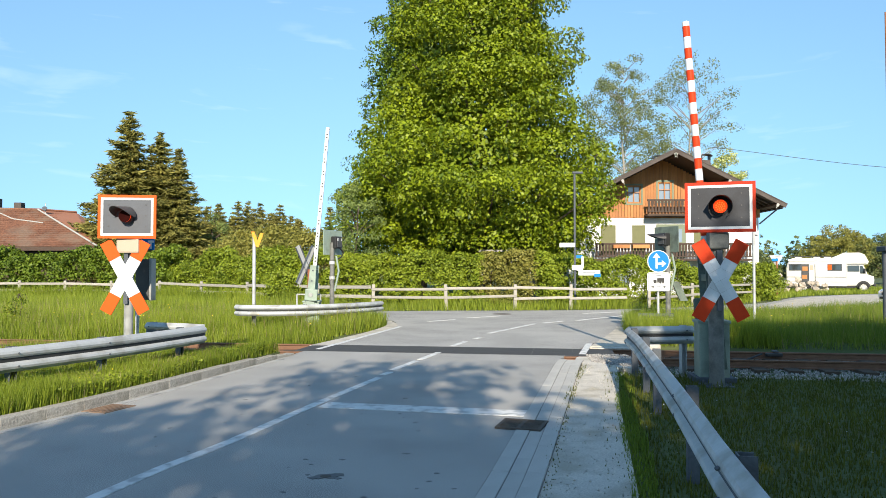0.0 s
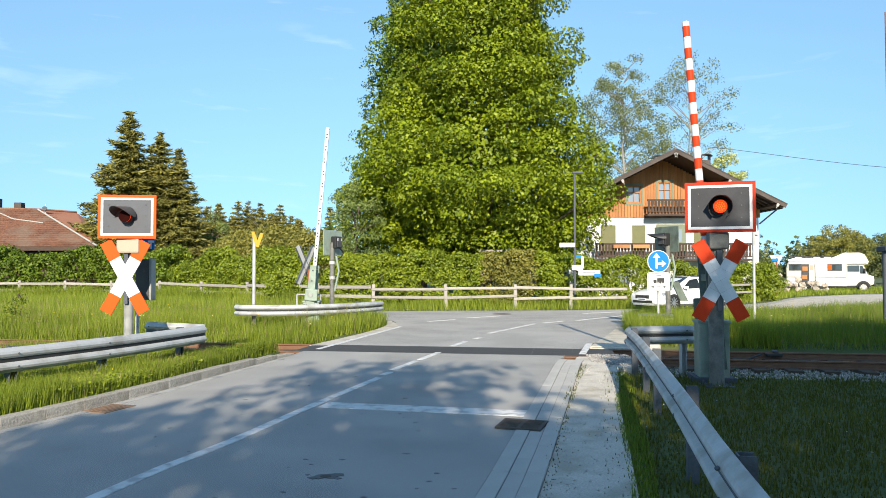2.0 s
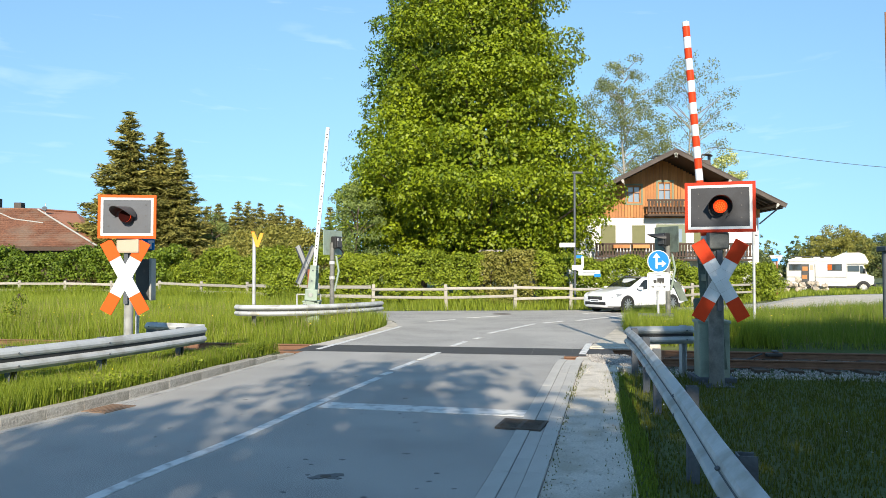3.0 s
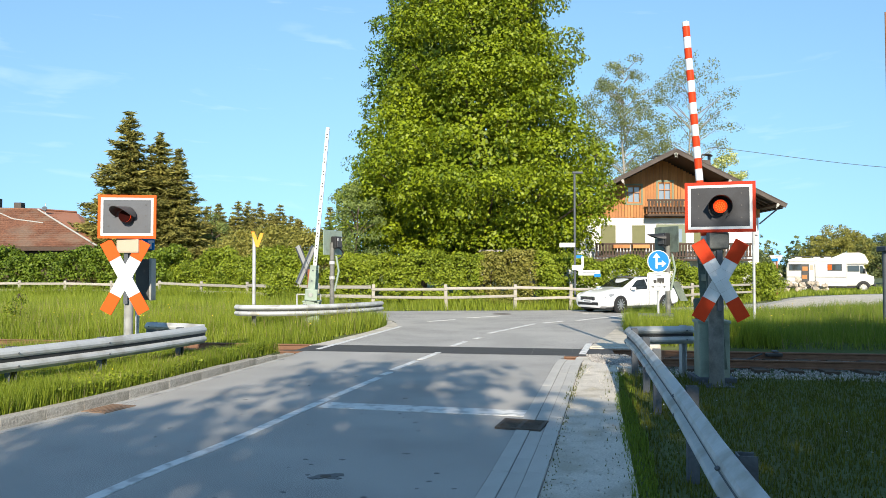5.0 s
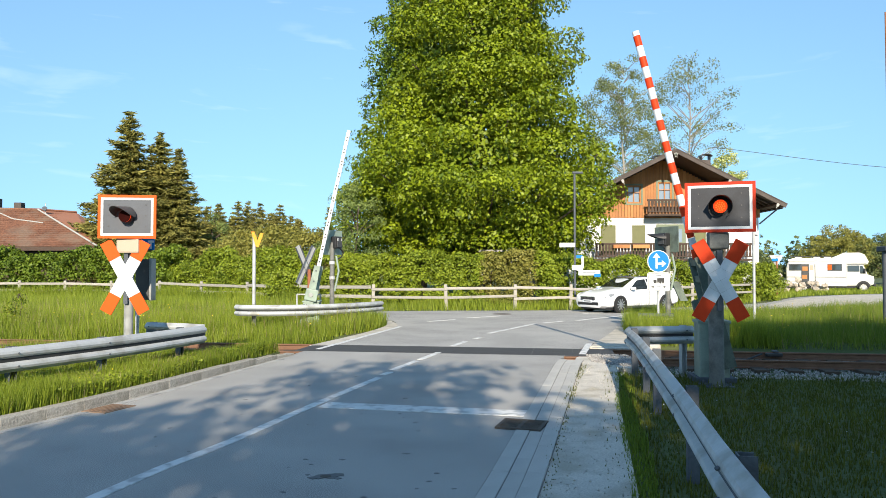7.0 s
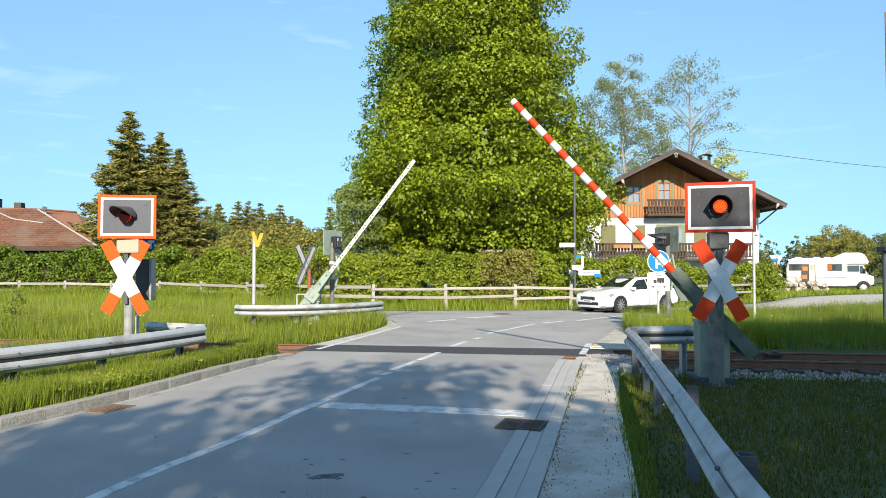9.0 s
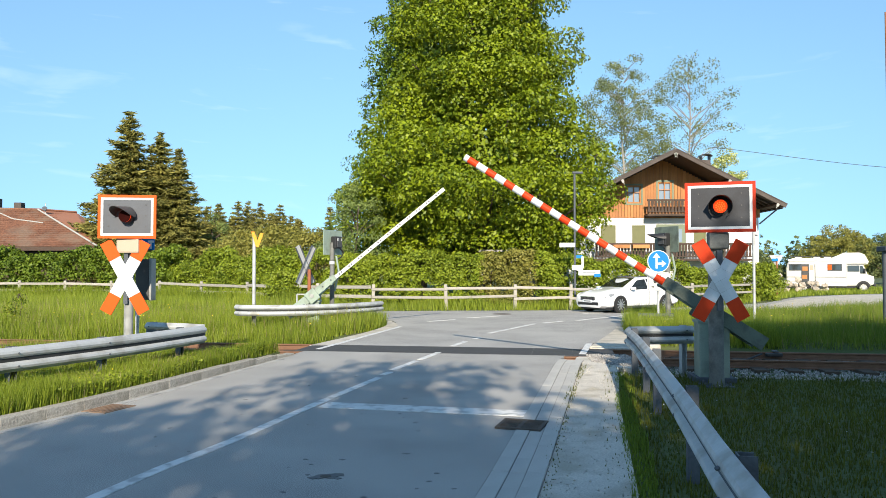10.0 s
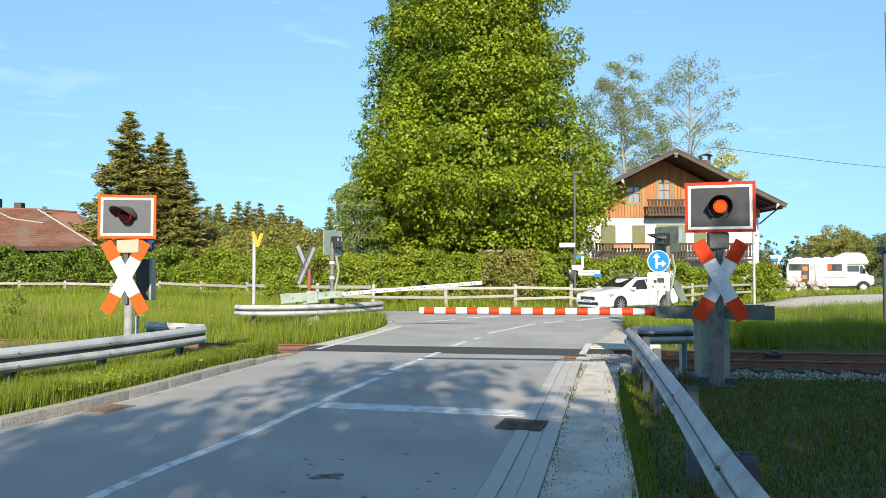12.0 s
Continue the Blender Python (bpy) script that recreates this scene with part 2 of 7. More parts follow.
M = {
    "soil": surf("meadow_soil", (0.05, 0.075, 0.02), (0.1, 0.13, 0.035), 0.6, 0.95, 0.5, fine=14, stain=(0.11, 0.085, 0.04), stain_amount=0.4, bump_dist=0.05),
    "asphalt": surf("asphalt", (0.19, 0.186, 0.178), (0.49, 0.475, 0.445), 0.8, 0.85, 0.3, fine=95, grain=3.4, stain=(0.45, 0.435, 0.405), stain_amount=0.5, stain_scale=0.28, bump_dist=0.004),
    "paint": surf("road_paint", (0.55, 0.55, 0.54), (0.82, 0.82, 0.8), 3.0, 0.7, 0.3, fine=45, stain=(0.22, 0.22, 0.22), stain_amount=0.6, stain_scale=7, bump_dist=0.002),
    "gutter": surf("gutter_stone", (0.37, 0.36, 0.335), (0.56, 0.545, 0.51), 2.5, 0.85, 0.4, fine=80, rand=0.2, grain=1.2, bump_dist=0.004),
    "kerb": surf("granite_kerb", (0.19, 0.18, 0.16), (0.54, 0.51, 0.45), 5, 0.9, 0.9, fine=45, rand=0.15, grain=1.6, stain=(0.09, 0.085, 0.06), stain_amount=0.5, stain_scale=4, bump_dist=0.01),
    "gravel_path": surf("gravel_path", (0.42, 0.395, 0.35), (0.74, 0.69, 0.61), 1.4, 0.95, 0.7, fine=70, grain=1.6, stain=(0.3, 0.27, 0.2), stain_amount=0.6, stain_scale=2.2, bump_dist=0.01),
    "sand": surf("sandy_gravel", (0.38, 0.35, 0.29), (0.66, 0.61, 0.53), 1.6, 0.95, 0.6, fine=40, grain=1.6, stain=(0.27, 0.25, 0.2), stain_amount=0.5, stain_scale=2.2),
    "ballast": surf("ballast_stone", (0.2, 0.19, 0.175), (0.55, 0.52, 0.48), 6, 0.9, 0.3, fine=70, island=0.8),
    "rail": surf("rail_rust", (0.12, 0.062, 0.036), (0.26, 0.14, 0.085), 6, 0.75, 0.3, fine=50, metal=0.2),
    "sleeper": surf("sleeper_wood", (0.05, 0.035, 0.025), (0.13, 0.09, 0.06), 3, 0.9, 0.5, fine=40, stretch=(1, 6, 6)),
    "rubber": surf("crossing_rubber", (0.035, 0.035, 0.037), (0.075, 0.075, 0.077), 3, 0.8, 0.3, fine=90),
    "zinc": surf("galvanised_steel", (0.38, 0.4, 0.41), (0.57, 0.59, 0.6), 3, 0.62, 0.15, metal=0.2, fine=35, stain=(0.25, 0.235, 0.2), stain_amount=0.6, stain_scale=3.2),
    # web_dark: near black, holds the recess shade as well as grime
    "web_dark": surf("shaded_grimy_web", (0.012, 0.013, 0.014), (0.04, 0.042, 0.044), 5, 0.7, 0.1, fine=30),
    "zinc_dark": surf("weathered_steel_post", (0.06, 0.07, 0.085), (0.14, 0.155, 0.175), 4, 0.75, 0.2, metal=0.1, spec=0.2, fine=40),
    "grey_green": surf("grey_green_paint", (0.21, 0.28, 0.23), (0.33, 0.4, 0.335), 2.5, 0.55, 0.15, fine=50, stain=(0.1, 0.12, 0.1), stain_amount=0.5, stain_scale=3),
    "grimy_green": surf("grimy_green_paint", (0.07, 0.1, 0.08), (0.17, 0.21, 0.175), 3, 0.65, 0.2, fine=40, stain=(0.04, 0.045, 0.04), stain_amount=0.6, stain_scale=4),
    "post_grey": surf("grey_mast_paint", (0.23, 0.24, 0.235), (0.42, 0.43, 0.42), 5, 0.55, 0.15, fine=40, stain=(0.12, 0.13, 0.12), stain_amount=0.6, stain_scale=5),
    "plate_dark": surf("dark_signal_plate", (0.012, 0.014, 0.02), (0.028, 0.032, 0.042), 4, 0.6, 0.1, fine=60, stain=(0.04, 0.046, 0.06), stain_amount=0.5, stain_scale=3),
    "plate_grey": surf("grey_signal_plate", (0.055, 0.063, 0.078), (0.09, 0.1, 0.12), 4, 0.55, 0.1, fine=60),
    "hood": surf("black_lamp_hood", (0.012, 0.012, 0.013), (0.03, 0.03, 0.032), 6, 0.5, 0.1),
    "hood_faded": surf("faded_grey_hood", (0.03, 0.031, 0.033), (0.09, 0.09, 0.092), 6, 0.55, 0.1),
    "white": surf("white_enamel", (0.66, 0.69, 0.73), (0.75, 0.77, 0.79), 3, 0.5, 0.05, fine=30, spec=0.25, stain=(0.48, 0.49, 0.48), stain_amount=0.4, stain_scale=3),
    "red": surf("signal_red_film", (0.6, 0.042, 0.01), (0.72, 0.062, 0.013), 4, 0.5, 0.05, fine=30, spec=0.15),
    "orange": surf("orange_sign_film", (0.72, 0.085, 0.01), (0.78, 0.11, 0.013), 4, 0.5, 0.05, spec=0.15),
    "cream": surf("cream_box", (0.4, 0.33, 0.25), (0.48, 0.4, 0.3), 3, 0.5, 0.05),
    "blue": surf("sign_blue", (0.004, 0.17, 0.5), (0.006, 0.2, 0.56), 3, 0.45, 0.03, spec=0.25),
    "black": surf("black_print", (0.015, 0.015, 0.015), (0.03, 0.03, 0.03), 5, 0.5, 0.02),
    "lens_dark": surf("unlit_red_lens", (0.012, 0.002, 0.002), (0.03, 0.004, 0.003), 9, 0.8, 0.2, fine=80, spec=0.05),
    "lens_on": glow_mat("lit_red_lens", (1.0, 0.065, 0.007), 0.85),
    "lens_core": glow_mat("lit_lens_core", (1.0, 0.14, 0.02), 1.1),
    "wood_grey": surf("weathered_fence_wood", (0.21, 0.195, 0.17), (0.46, 0.43, 0.38), 3, 0.85, 0.5, fine=30, stretch=(1, 1, 5), rand=0.3),
    "bark": surf("bark", (0.06, 0.045, 0.03), (0.15, 0.12, 0.09), 5, 0.95, 0.8, fine=25, stretch=(1, 1, 0.3), bump_dist=0.03),
    "bark_pale": surf("pale_bark", (0.25, 0.22, 0.18), (0.42, 0.39, 0.34), 5, 0.9, 0.5, fine=25),
    "lime_leaf": leaf_mat("lime_leaf", (0.035, 0.078, 0.003), (0.3, 0.365, 0.011), 0.13),
    "dark_leaf": leaf_mat("dark_green_leaf", (0.025, 0.062, 0.006), (0.17, 0.26, 0.018), 0.13),
    "verge_green": leaf_mat("fresh_verge_grass", (0.075, 0.13, 0.01), (0.33, 0.4, 0.04), 0.38),
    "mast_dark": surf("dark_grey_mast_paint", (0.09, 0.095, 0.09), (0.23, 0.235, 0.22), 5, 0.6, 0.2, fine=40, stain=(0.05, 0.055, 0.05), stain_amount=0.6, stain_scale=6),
    "dark_hedge": leaf_mat("dark_hedge_leaf", (0.035, 0.08, 0.008), (0.24, 0.32, 0.028), 0.25),
    # signal red darkened: shade on the right plate edge is put into colour
    "red_shaded": surf("shaded_red_film", (0.4, 0.03, 0.012), (0.52, 0.045, 0.016), 4, 0.55, 0.05, fine=30, spec=0.15),
    "hedge_leaf": leaf_mat("hedge_leaf", (0.05, 0.1, 0.008), (0.36, 0.43, 0.035), 0.28),
    "brown_hedge": leaf_mat("brownish_hedge_leaf", (0.12, 0.135, 0.025), (0.38, 0.35, 0.08), 0.28),
    "willow_leaf": leaf_mat("pale_willow_leaf", (0.12, 0.18, 0.04), (0.3, 0.36, 0.11)),
    "needle": leaf_mat("spruce_needle", (0.06, 0.075, 0.018), (0.4, 0.36, 0.09), 0.18, 0.7),
    "birch_leaf": leaf_mat("young_birch_leaf", (0.13, 0.16, 0.05), (0.32, 0.35, 0.12)),
    "bloom": leaf_mat("pale_blossom_leaf", (0.32, 0.38, 0.08), (0.72, 0.72, 0.32), 0.35),
    "far_leaf": leaf_mat("far_leaf", (0.07, 0.1, 0.04), (0.2, 0.23, 0.075), 0.25),
    "grass": leaf_mat("meadow_grass", (0.095, 0.16, 0.013), (0.39, 0.45, 0.05), 0.4),
    # lawn: green set low, part of the deep shade is in the colour
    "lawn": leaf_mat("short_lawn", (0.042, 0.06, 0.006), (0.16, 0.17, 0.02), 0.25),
    # grass_dark: the meadow green darkened for grass that stands in shade
    "grass_dark": leaf_mat("shaded_meadow_grass", (0.075, 0.135, 0.012), (0.27, 0.34, 0.042), 0.38),
    "straw": leaf_mat("dry_stalk", (0.2, 0.18, 0.07), (0.36, 0.31, 0.14), 0.3),
    "render_white": surf("white_house_render", (0.66, 0.67, 0.67), (0.76, 0.77, 0.77), 0.7, 0.85, 0.15, fine=30, stain=(0.6, 0.59, 0.55), stain_amount=0.4),
    "house_wood": surf("honey_wood_cladding", (0.33, 0.125, 0.036), (0.56, 0.25, 0.08), 2.0, 0.65, 0.3, fine=16, stretch=(1, 1, 0.2), rand=0.6, stain=(0.17, 0.075, 0.035), stain_amount=0.35, stain_scale=1.4),
    "dark_wood": surf("dark_stained_wood", (0.03, 0.018, 0.012), (0.085, 0.05, 0.032), 3, 0.7, 0.3, fine=20, rand=0.3),
    "roof_grey": surf("aged_roof_edge", (0.045, 0.034, 0.03), (0.12, 0.098, 0.085), 2, 0.8, 0.3, fine=20),
    "roof_tile": surf("brown_clay_tile", (0.1, 0.043, 0.025), (0.235, 0.105, 0.058), 0.8, 0.8, 0.5, fine=7, grain=2.2, rand=0.4, stain=(0.2, 0.15, 0.11), stain_amount=0.6),
    "roof_tile_red": surf("orange_clay_tile", (0.3, 0.12, 0.065), (0.42, 0.19, 0.11), 0.8, 0.8, 0.3, fine=14, rand=0.4),
    "shutter": surf("olive_shutter_paint", (0.11, 0.115, 0.045), (0.17, 0.175, 0.07), 2, 0.6, 0.1),
    "sage": surf("sage_door_paint", (0.13, 0.165, 0.11), (0.2, 0.235, 0.16), 2, 0.6, 0.1),
    # pane: pale blue of the reflected sky is put into the base colour
    "pane": glass_mat("sky_toned_glass", (0.22, 0.27, 0.33)),
    "car_glass": glass_mat("tinted_car_glass", (0.04, 0.048, 0.046)),
    "car_white": surf("white_car_paint", (0.72, 0.73, 0.74), (0.78, 0.79, 0.8), 1, 0.25, 0, coat=1.0),
    "camper_white": surf("cream_white_camper_paint", (0.56, 0.56, 0.54), (0.66, 0.65, 0.62), 1, 0.4, 0.02, stain=(0.6, 0.58, 0.5), stain_amount=0.3),
    "tyre": surf("tyre_rubber", (0.012, 0.012, 0.012), (0.025, 0.025, 0.025), 9, 0.8, 0.2),
    "rim": surf("alloy_rim", (0.4, 0.41, 0.42), (0.55, 0.56, 0.57), 8, 0.3, 0, metal=0.8),
    "rim_dark": surf("dark_alloy_rim", (0.1, 0.1, 0.105), (0.2, 0.2, 0.205), 8, 0.35, 0, metal=0.7),
    "chrome": surf("chrome_trim", (0.6, 0.6, 0.6), (0.75, 0.75, 0.75), 4, 0.15, 0, metal=1.0),
    "head_lamp": surf("headlamp_glass", (0.1, 0.11, 0.12), (0.4, 0.42, 0.44), 14, 0.1, 0, coat=1.0),
    "iron": surf("cast_iron_cover", (0.04, 0.034, 0.03), (0.11, 0.08, 0.06), 8, 0.7, 0.5, fine=60),
    "rust_plate": surf("rusty_drain_plate", (0.17, 0.11, 0.07), (0.34, 0.22, 0.14), 8, 0.8, 0.5, fine=40),
    "old_patch": surf("old_asphalt_patch", (0.08, 0.08, 0.08), (0.19, 0.19, 0.19), 6, 0.85, 0.6, fine=60, grain=1.6),
    "dandelion": leaf_mat("dandelion_yellow", (0.65, 0.45, 0.02), (0.8, 0.62, 0.04), 0.2),
    "joint": surf("joint_mortar", (0.15, 0.147, 0.135), (0.26, 0.255, 0.24), 5, 0.95, 0.4, fine=60),
    "concrete": surf("concrete_base", (0.3, 0.3, 0.28), (0.45, 0.44, 0.42), 3, 0.9, 0.4, fine=50),
    "rust_post": surf("rust_red_post", (0.22, 0.07, 0.03), (0.33, 0.12, 0.055), 4, 0.75, 0.2),
    "edge_pale": surf("worn_edge_strip", (0.33, 0.325, 0.31), (0.52, 0.51, 0.49), 2.0, 0.8, 0.3, fine=50, grain=1.6, stain=(0.22, 0.22, 0.215), stain_amount=0.8, stain_scale=2.5, bump_dist=0.003),
    "stone": surf("stacked_stone", (0.3, 0.26, 0.21), (0.55, 0.48, 0.4), 3, 0.9, 0.5, fine=20, rand=0.6),
}


# ---- mesh helpers ----
def part(name, bm, material, parent=None, label="", smooth=False):
    """Link a bmesh as one mesh object, under its thing if given."""
    me = bpy.data.meshes.new(name)
    bm.to_mesh(me)
    bm.free()
    me.materials.append(M[material])
    if smooth:
        me.polygons.foreach_set("use_smooth", [True] * len(me.polygons))
        me.set_sharp_from_angle(angle=radians(40))
    ob = new(name, me)
    if parent is not None:
        ob.parent = parent
    if label:
        ob["label"] = label
    return ob


def quick(name, verts, faces, material, parent=None):
    """A mesh from arrays whose faces all have the same number of corners."""
    verts, faces = np.asarray(verts, np.float32), np.asarray(faces, np.int32)
    me = bpy.data.meshes.new(name)
    k = faces.shape[1]
    me.vertices.add(len(verts))
    me.vertices.foreach_set("co", verts.ravel())
    me.loops.add(faces.size)
    me.loops.foreach_set("vertex_index", faces.ravel())
    me.polygons.add(len(faces))
    me.polygons.foreach_set("loop_start", np.arange(0, faces.size, k, dtype=np.int32))
    me.update(calc_edges=True)
    me.materials.append(M[material])
    ob = new(name, me)
    if parent is not None:
        ob.parent = parent
    return ob


def thing(name, m, label, category, group="", kind=""):
    ob = new(name)
    ob.empty_display_size = 0.2
    ob.matrix_world = m
    return tagged(ob, label, category, group, kind)


def box(bm, size, at, turn=(0, 0, 0), bevel=0.0):
    m = pose(*at, *turn) @ Matrix.Diagonal((*size, 1))
    made = bmesh.ops.create_cube(bm, size=1, matrix=m)["verts"]
    if bevel:
        edges = list({e for v in made for e in v.link_edges})
        bmesh.ops.bevel(bm, geom=edges, offset=bevel, segments=2, profile=0.6, affect="EDGES")
    return bm


def rod(bm, a, b, r, r2=None, seg=12):
    a, b = Vector(a), Vector(b)
    d = b - a
    m = Matrix.Translation((a + b) / 2) @ d.to_track_quat("Z", "Y").to_matrix().to_4x4()
    bmesh.ops.create_cone(bm, cap_ends=True, segments=seg, radius1=r, radius2=r if r2 is None else r2, depth=d.length, matrix=m)
    return bm


def prism(bm, outline, thick, m=None, bevel=0.0):
    """A plate: the outline (x, z) stood up in the xz plane, thick along y."""
    m = m or Matrix()
    front = [bm.verts.new(m @ Vector((x, -thick / 2, z))) for x, z in outline]
    back = [bm.verts.new(m @ Vector((x, thick / 2, z))) for x, z in outline]
    faces = [bm.faces.new(front), bm.faces.new(back[::-1])]
    n = len(outline)
    for i in range(n):
        faces.append(bm.faces.new((front[i], back[i], back[(i + 1) % n], front[(i + 1) % n])))
    bmesh.ops.recalc_face_normals(bm, faces=faces)
    if bevel:
        bmesh.ops.bevel(bm, geom=[e for e in faces[0].edges], offset=bevel, segments=2, affect="EDGES")
    return bm


def slab(bm, outline, z, thick):
    """A flat sheet with the outline (x, y), its top at z."""
    top = [bm.verts.new((x, y, z)) for x, y in outline]
    low = [bm.verts.new((x, y, z - thick)) for x, y in outline]
    faces = [bm.faces.new(top), bm.faces.new(low[::-1])]
    n = len(outline)
    for i in range(n):
        faces.append(bm.faces.new((top[i], low[i], low[(i + 1) % n], top[(i + 1) % n])))
    bmesh.ops.recalc_face_normals(bm, faces=faces)
    return bm


def sweep(bm, profile, path, closed=True):
    """Carry the profile (side, up) along path points (x, y, z); side is to the right of the way."""
    rings = []
    for i, p in enumerate(path):
        a, b = Vector(path[max(i - 1, 0)]), Vector(path[min(i + 1, len(path) - 1)])
        d = (b - a).normalized()
        side = Vector((d.y, -d.x, 0)).normalized()
        rings.append([bm.verts.new(Vector(p) + side * s + Vector((0, 0, u))) for s, u in profile])
    n = len(profile)
    faces = []
    for r, q in zip(rings, rings[1:]):
        for i in range(n if closed else n - 1):
            faces.append(bm.faces.new((r[i], r[(i + 1) % n], q[(i + 1) % n], q[i])))
    if closed:
        faces += [bm.faces.new(rings[0]), bm.faces.new(rings[-1][::-1])]
    bmesh.ops.recalc_face_normals(bm, faces=faces)
    return bm


def smooth_path(points, step=0.6):
    """A rounded line through the points (Catmull-Rom)."""
    p = [np.array(q, float) for q in points]
    p = [2 * p[0] - p[1]] + p + [2 * p[-1] - p[-2]]
    out = []
    for i in range(1, len(p) - 2):
        n = max(2, int(np.linalg.norm(p[i + 1] - p[i]) / step))
        for k in range(n):
            t = k / n
            out.append(0.5 * (2 * p[i] + (p[i + 1] - p[i - 1]) * t + (2 * p[i - 1] - 5 * p[i] + 4 * p[i + 1] - p[i + 2]) * t * t
                              + (3 * p[i] - p[i - 1] - 3 * p[i + 1] + p[i + 2]) * t ** 3))
    out.append(p[-2])
    return [tuple(q) for q in out]


def inside(poly, x, y):
    """Which of the points x, y lie in the polygon."""
    hit = np.zeros(len(x), bool)
    for (x1, y1), (x2, y2) in zip(poly, poly[1:] + poly[:1]):
        if y1 != y2:
            hit ^= ((y1 > y) != (y2 > y)) & (x < (x2 - x1) * (y - y1) / (y2 - y1) + x1)
    return hit


def leaves(name, points, outward, size, material, parent=None, seed=1, droop=0.0):
    """Many small leaves, each a folded pair of triangles, turned more or less outward."""
    rng = np.random.default_rng(seed)
    n = len(points)
    nrm = outward + rng.normal(0, 0.55, (n, 3)) + np.array([0, 0, 0.35])
    nrm /= np.linalg.norm(nrm, axis=1, keepdims=True)
    way = rng.normal(0, 1, (n, 3)) + np.array([0, 0, -droop])
    way -= nrm * (way * nrm).sum(1, keepdims=True)
    way /= np.linalg.norm(way, axis=1, keepdims=True)
    side = np.cross(nrm, way)
    s = (size * rng.uniform(0.6, 1.35, n))[:, None]
    v = np.stack([points - way * s * 0.5, points + side * s * 0.36 + nrm * s * 0.1, points + way * s * 0.55, points - side * s * 0.36 + nrm * s * 0.1], 1).reshape(-1, 3)
    i = np.arange(n)[:, None] * 4
    f = np.concatenate([i + [0, 1, 2], i + [0, 2, 3]], 1).reshape(-1, 3)
    return quick(name, v, f, material, parent)


def sprays(name, points, ways, size, slim, material, parent=None, seed=1):
    """Narrow needle-covered twigs, each a long folded diamond that follows its bough."""
    rng = np.random.default_rng(seed)
    n = len(points)
    way = ways + rng.normal(0, 0.42, (n, 3))
    way /= np.linalg.norm(way, axis=1, keepdims=True)
    up = np.array([0, 0, 1.0]) + rng.normal(0, 0.6, (n, 3))
    side = np.cross(way, up)
    side /= np.linalg.norm(side, axis=1, keepdims=True)
    nrm = np.cross(side, way)
    s = (size * rng.uniform(0.55, 1.4, n))[:, None]
    w = s * slim
    v = np.stack([points - way * s * 0.4, points + side * w - nrm * w * 0.7, points + way * s * 0.6, points - side * w - nrm * w * 0.7], 1).reshape(-1, 3)
    i = np.arange(n)[:, None] * 4
    f = np.concatenate([i + [0, 1, 2], i + [0, 2, 3]], 1).reshape(-1, 3)
    return quick(name, v, f, material, parent)


def clump_points(clumps, per, seed, shell=0.55, squash=0.72, under=1.0):
    """Points in ball-like clumps (x, y, z, r), thicker towards their skins, with the outward ways. under: how full the lower sides are."""
    rng = np.random.default_rng(seed)
    pts, out = [], []
    for x, y, z, r in clumps:
        n = max(8, int(per * r * r))
        d = rng.normal(0, 1, (n, 3))
        d /= np.linalg.norm(d, axis=1, keepdims=True)
        d = d[(d[:, 2] > -0.25) | (rng.random(n) < under)]
        rad = r * (shell + (1 - shell) * rng.random(len(d)) ** 0.6)[:, None]
        wob = 1 + 0.25 * np.sin(d[:, :1] * 5 + x) * np.sin(d[:, 1:2] * 6 + y)
        pts.append(np.array([x, y, z]) + d * rad * wob * np.array([1, 1, squash]))
        out.append(d)
    return np.concatenate(pts), np.concatenate(out)


def blades(name, x, y, z, h, w, material, seed=1, lean=0.35, parent=None, simple=False):
    """Grass: a bent tapering blade at each place; a simple blade is straight."""
    rng = np.random.default_rng(seed)
    n = len(x)
    a = rng.uniform(0, 2 * np.pi, n)
    side = np.stack([np.cos(a), np.sin(a), 0 * a], 1)
    b = rng.uniform(0, 2 * np.pi, n)
    tilt = np.stack([np.cos(b), np.sin(b), 0 * b], 1)
    hh = (h * rng.uniform(0.45, 1.15, n))[:, None]
    base = np.stack([x, y, z + 0 * x], 1)
    up = np.array([0, 0, 1.0])
    k = lean * rng.uniform(0.2, 1.2, n)[:, None]
    mid = base + up * hh * 0.6 + tilt * hh * k * 0.3
    tip = base + up * hh + tilt * hh * k
    ww = w * rng.uniform(0.7, 1.3, n)[:, None]
    if simple:
        v = np.stack([base - side * ww * 0.7, base + side * ww * 0.7, tip], 1).reshape(-1, 3)
        return quick(name, v, np.arange(3 * n).reshape(-1, 3), material, parent)
    v = np.stack([base - side * ww / 2, base + side * ww / 2, mid + side * ww * 0.38, mid - side * ww * 0.38, tip], 1).reshape(-1, 3)
    i = np.arange(n)[:, None] * 5
    f = np.concatenate([i + [0, 1, 2], i + [0, 2, 3], i + [3, 2, 4]], 1).reshape(-1, 3)
    return quick(name, v, f, material, parent)


def scatter(poly, n, seed, power=0.0):
    """n places in a polygon."""
    rng = np.random.default_rng(seed)
    px, py = [p[0] for p in poly], [p[1] for p in poly]
    xs, ys = [], []
    have = 0
    while have < n:
        x, y = rng.uniform(min(px), max(px), 4 * n), rng.uniform(min(py), max(py), 4 * n)
        k = inside(poly, x, y)
        xs.append(x[k])
        ys.append(y[k])
        have += k.sum()
    return np.concatenate(xs)[:n], np.concatenate(ys)[:n]


# ---- ground, road and track ----
TRACK_SLOPE = -0.165
TRACK_TURN = math.degrees(math.atan(TRACK_SLOPE))
TRACK = pose(0, 15.95, 0, 0, 0, TRACK_TURN)


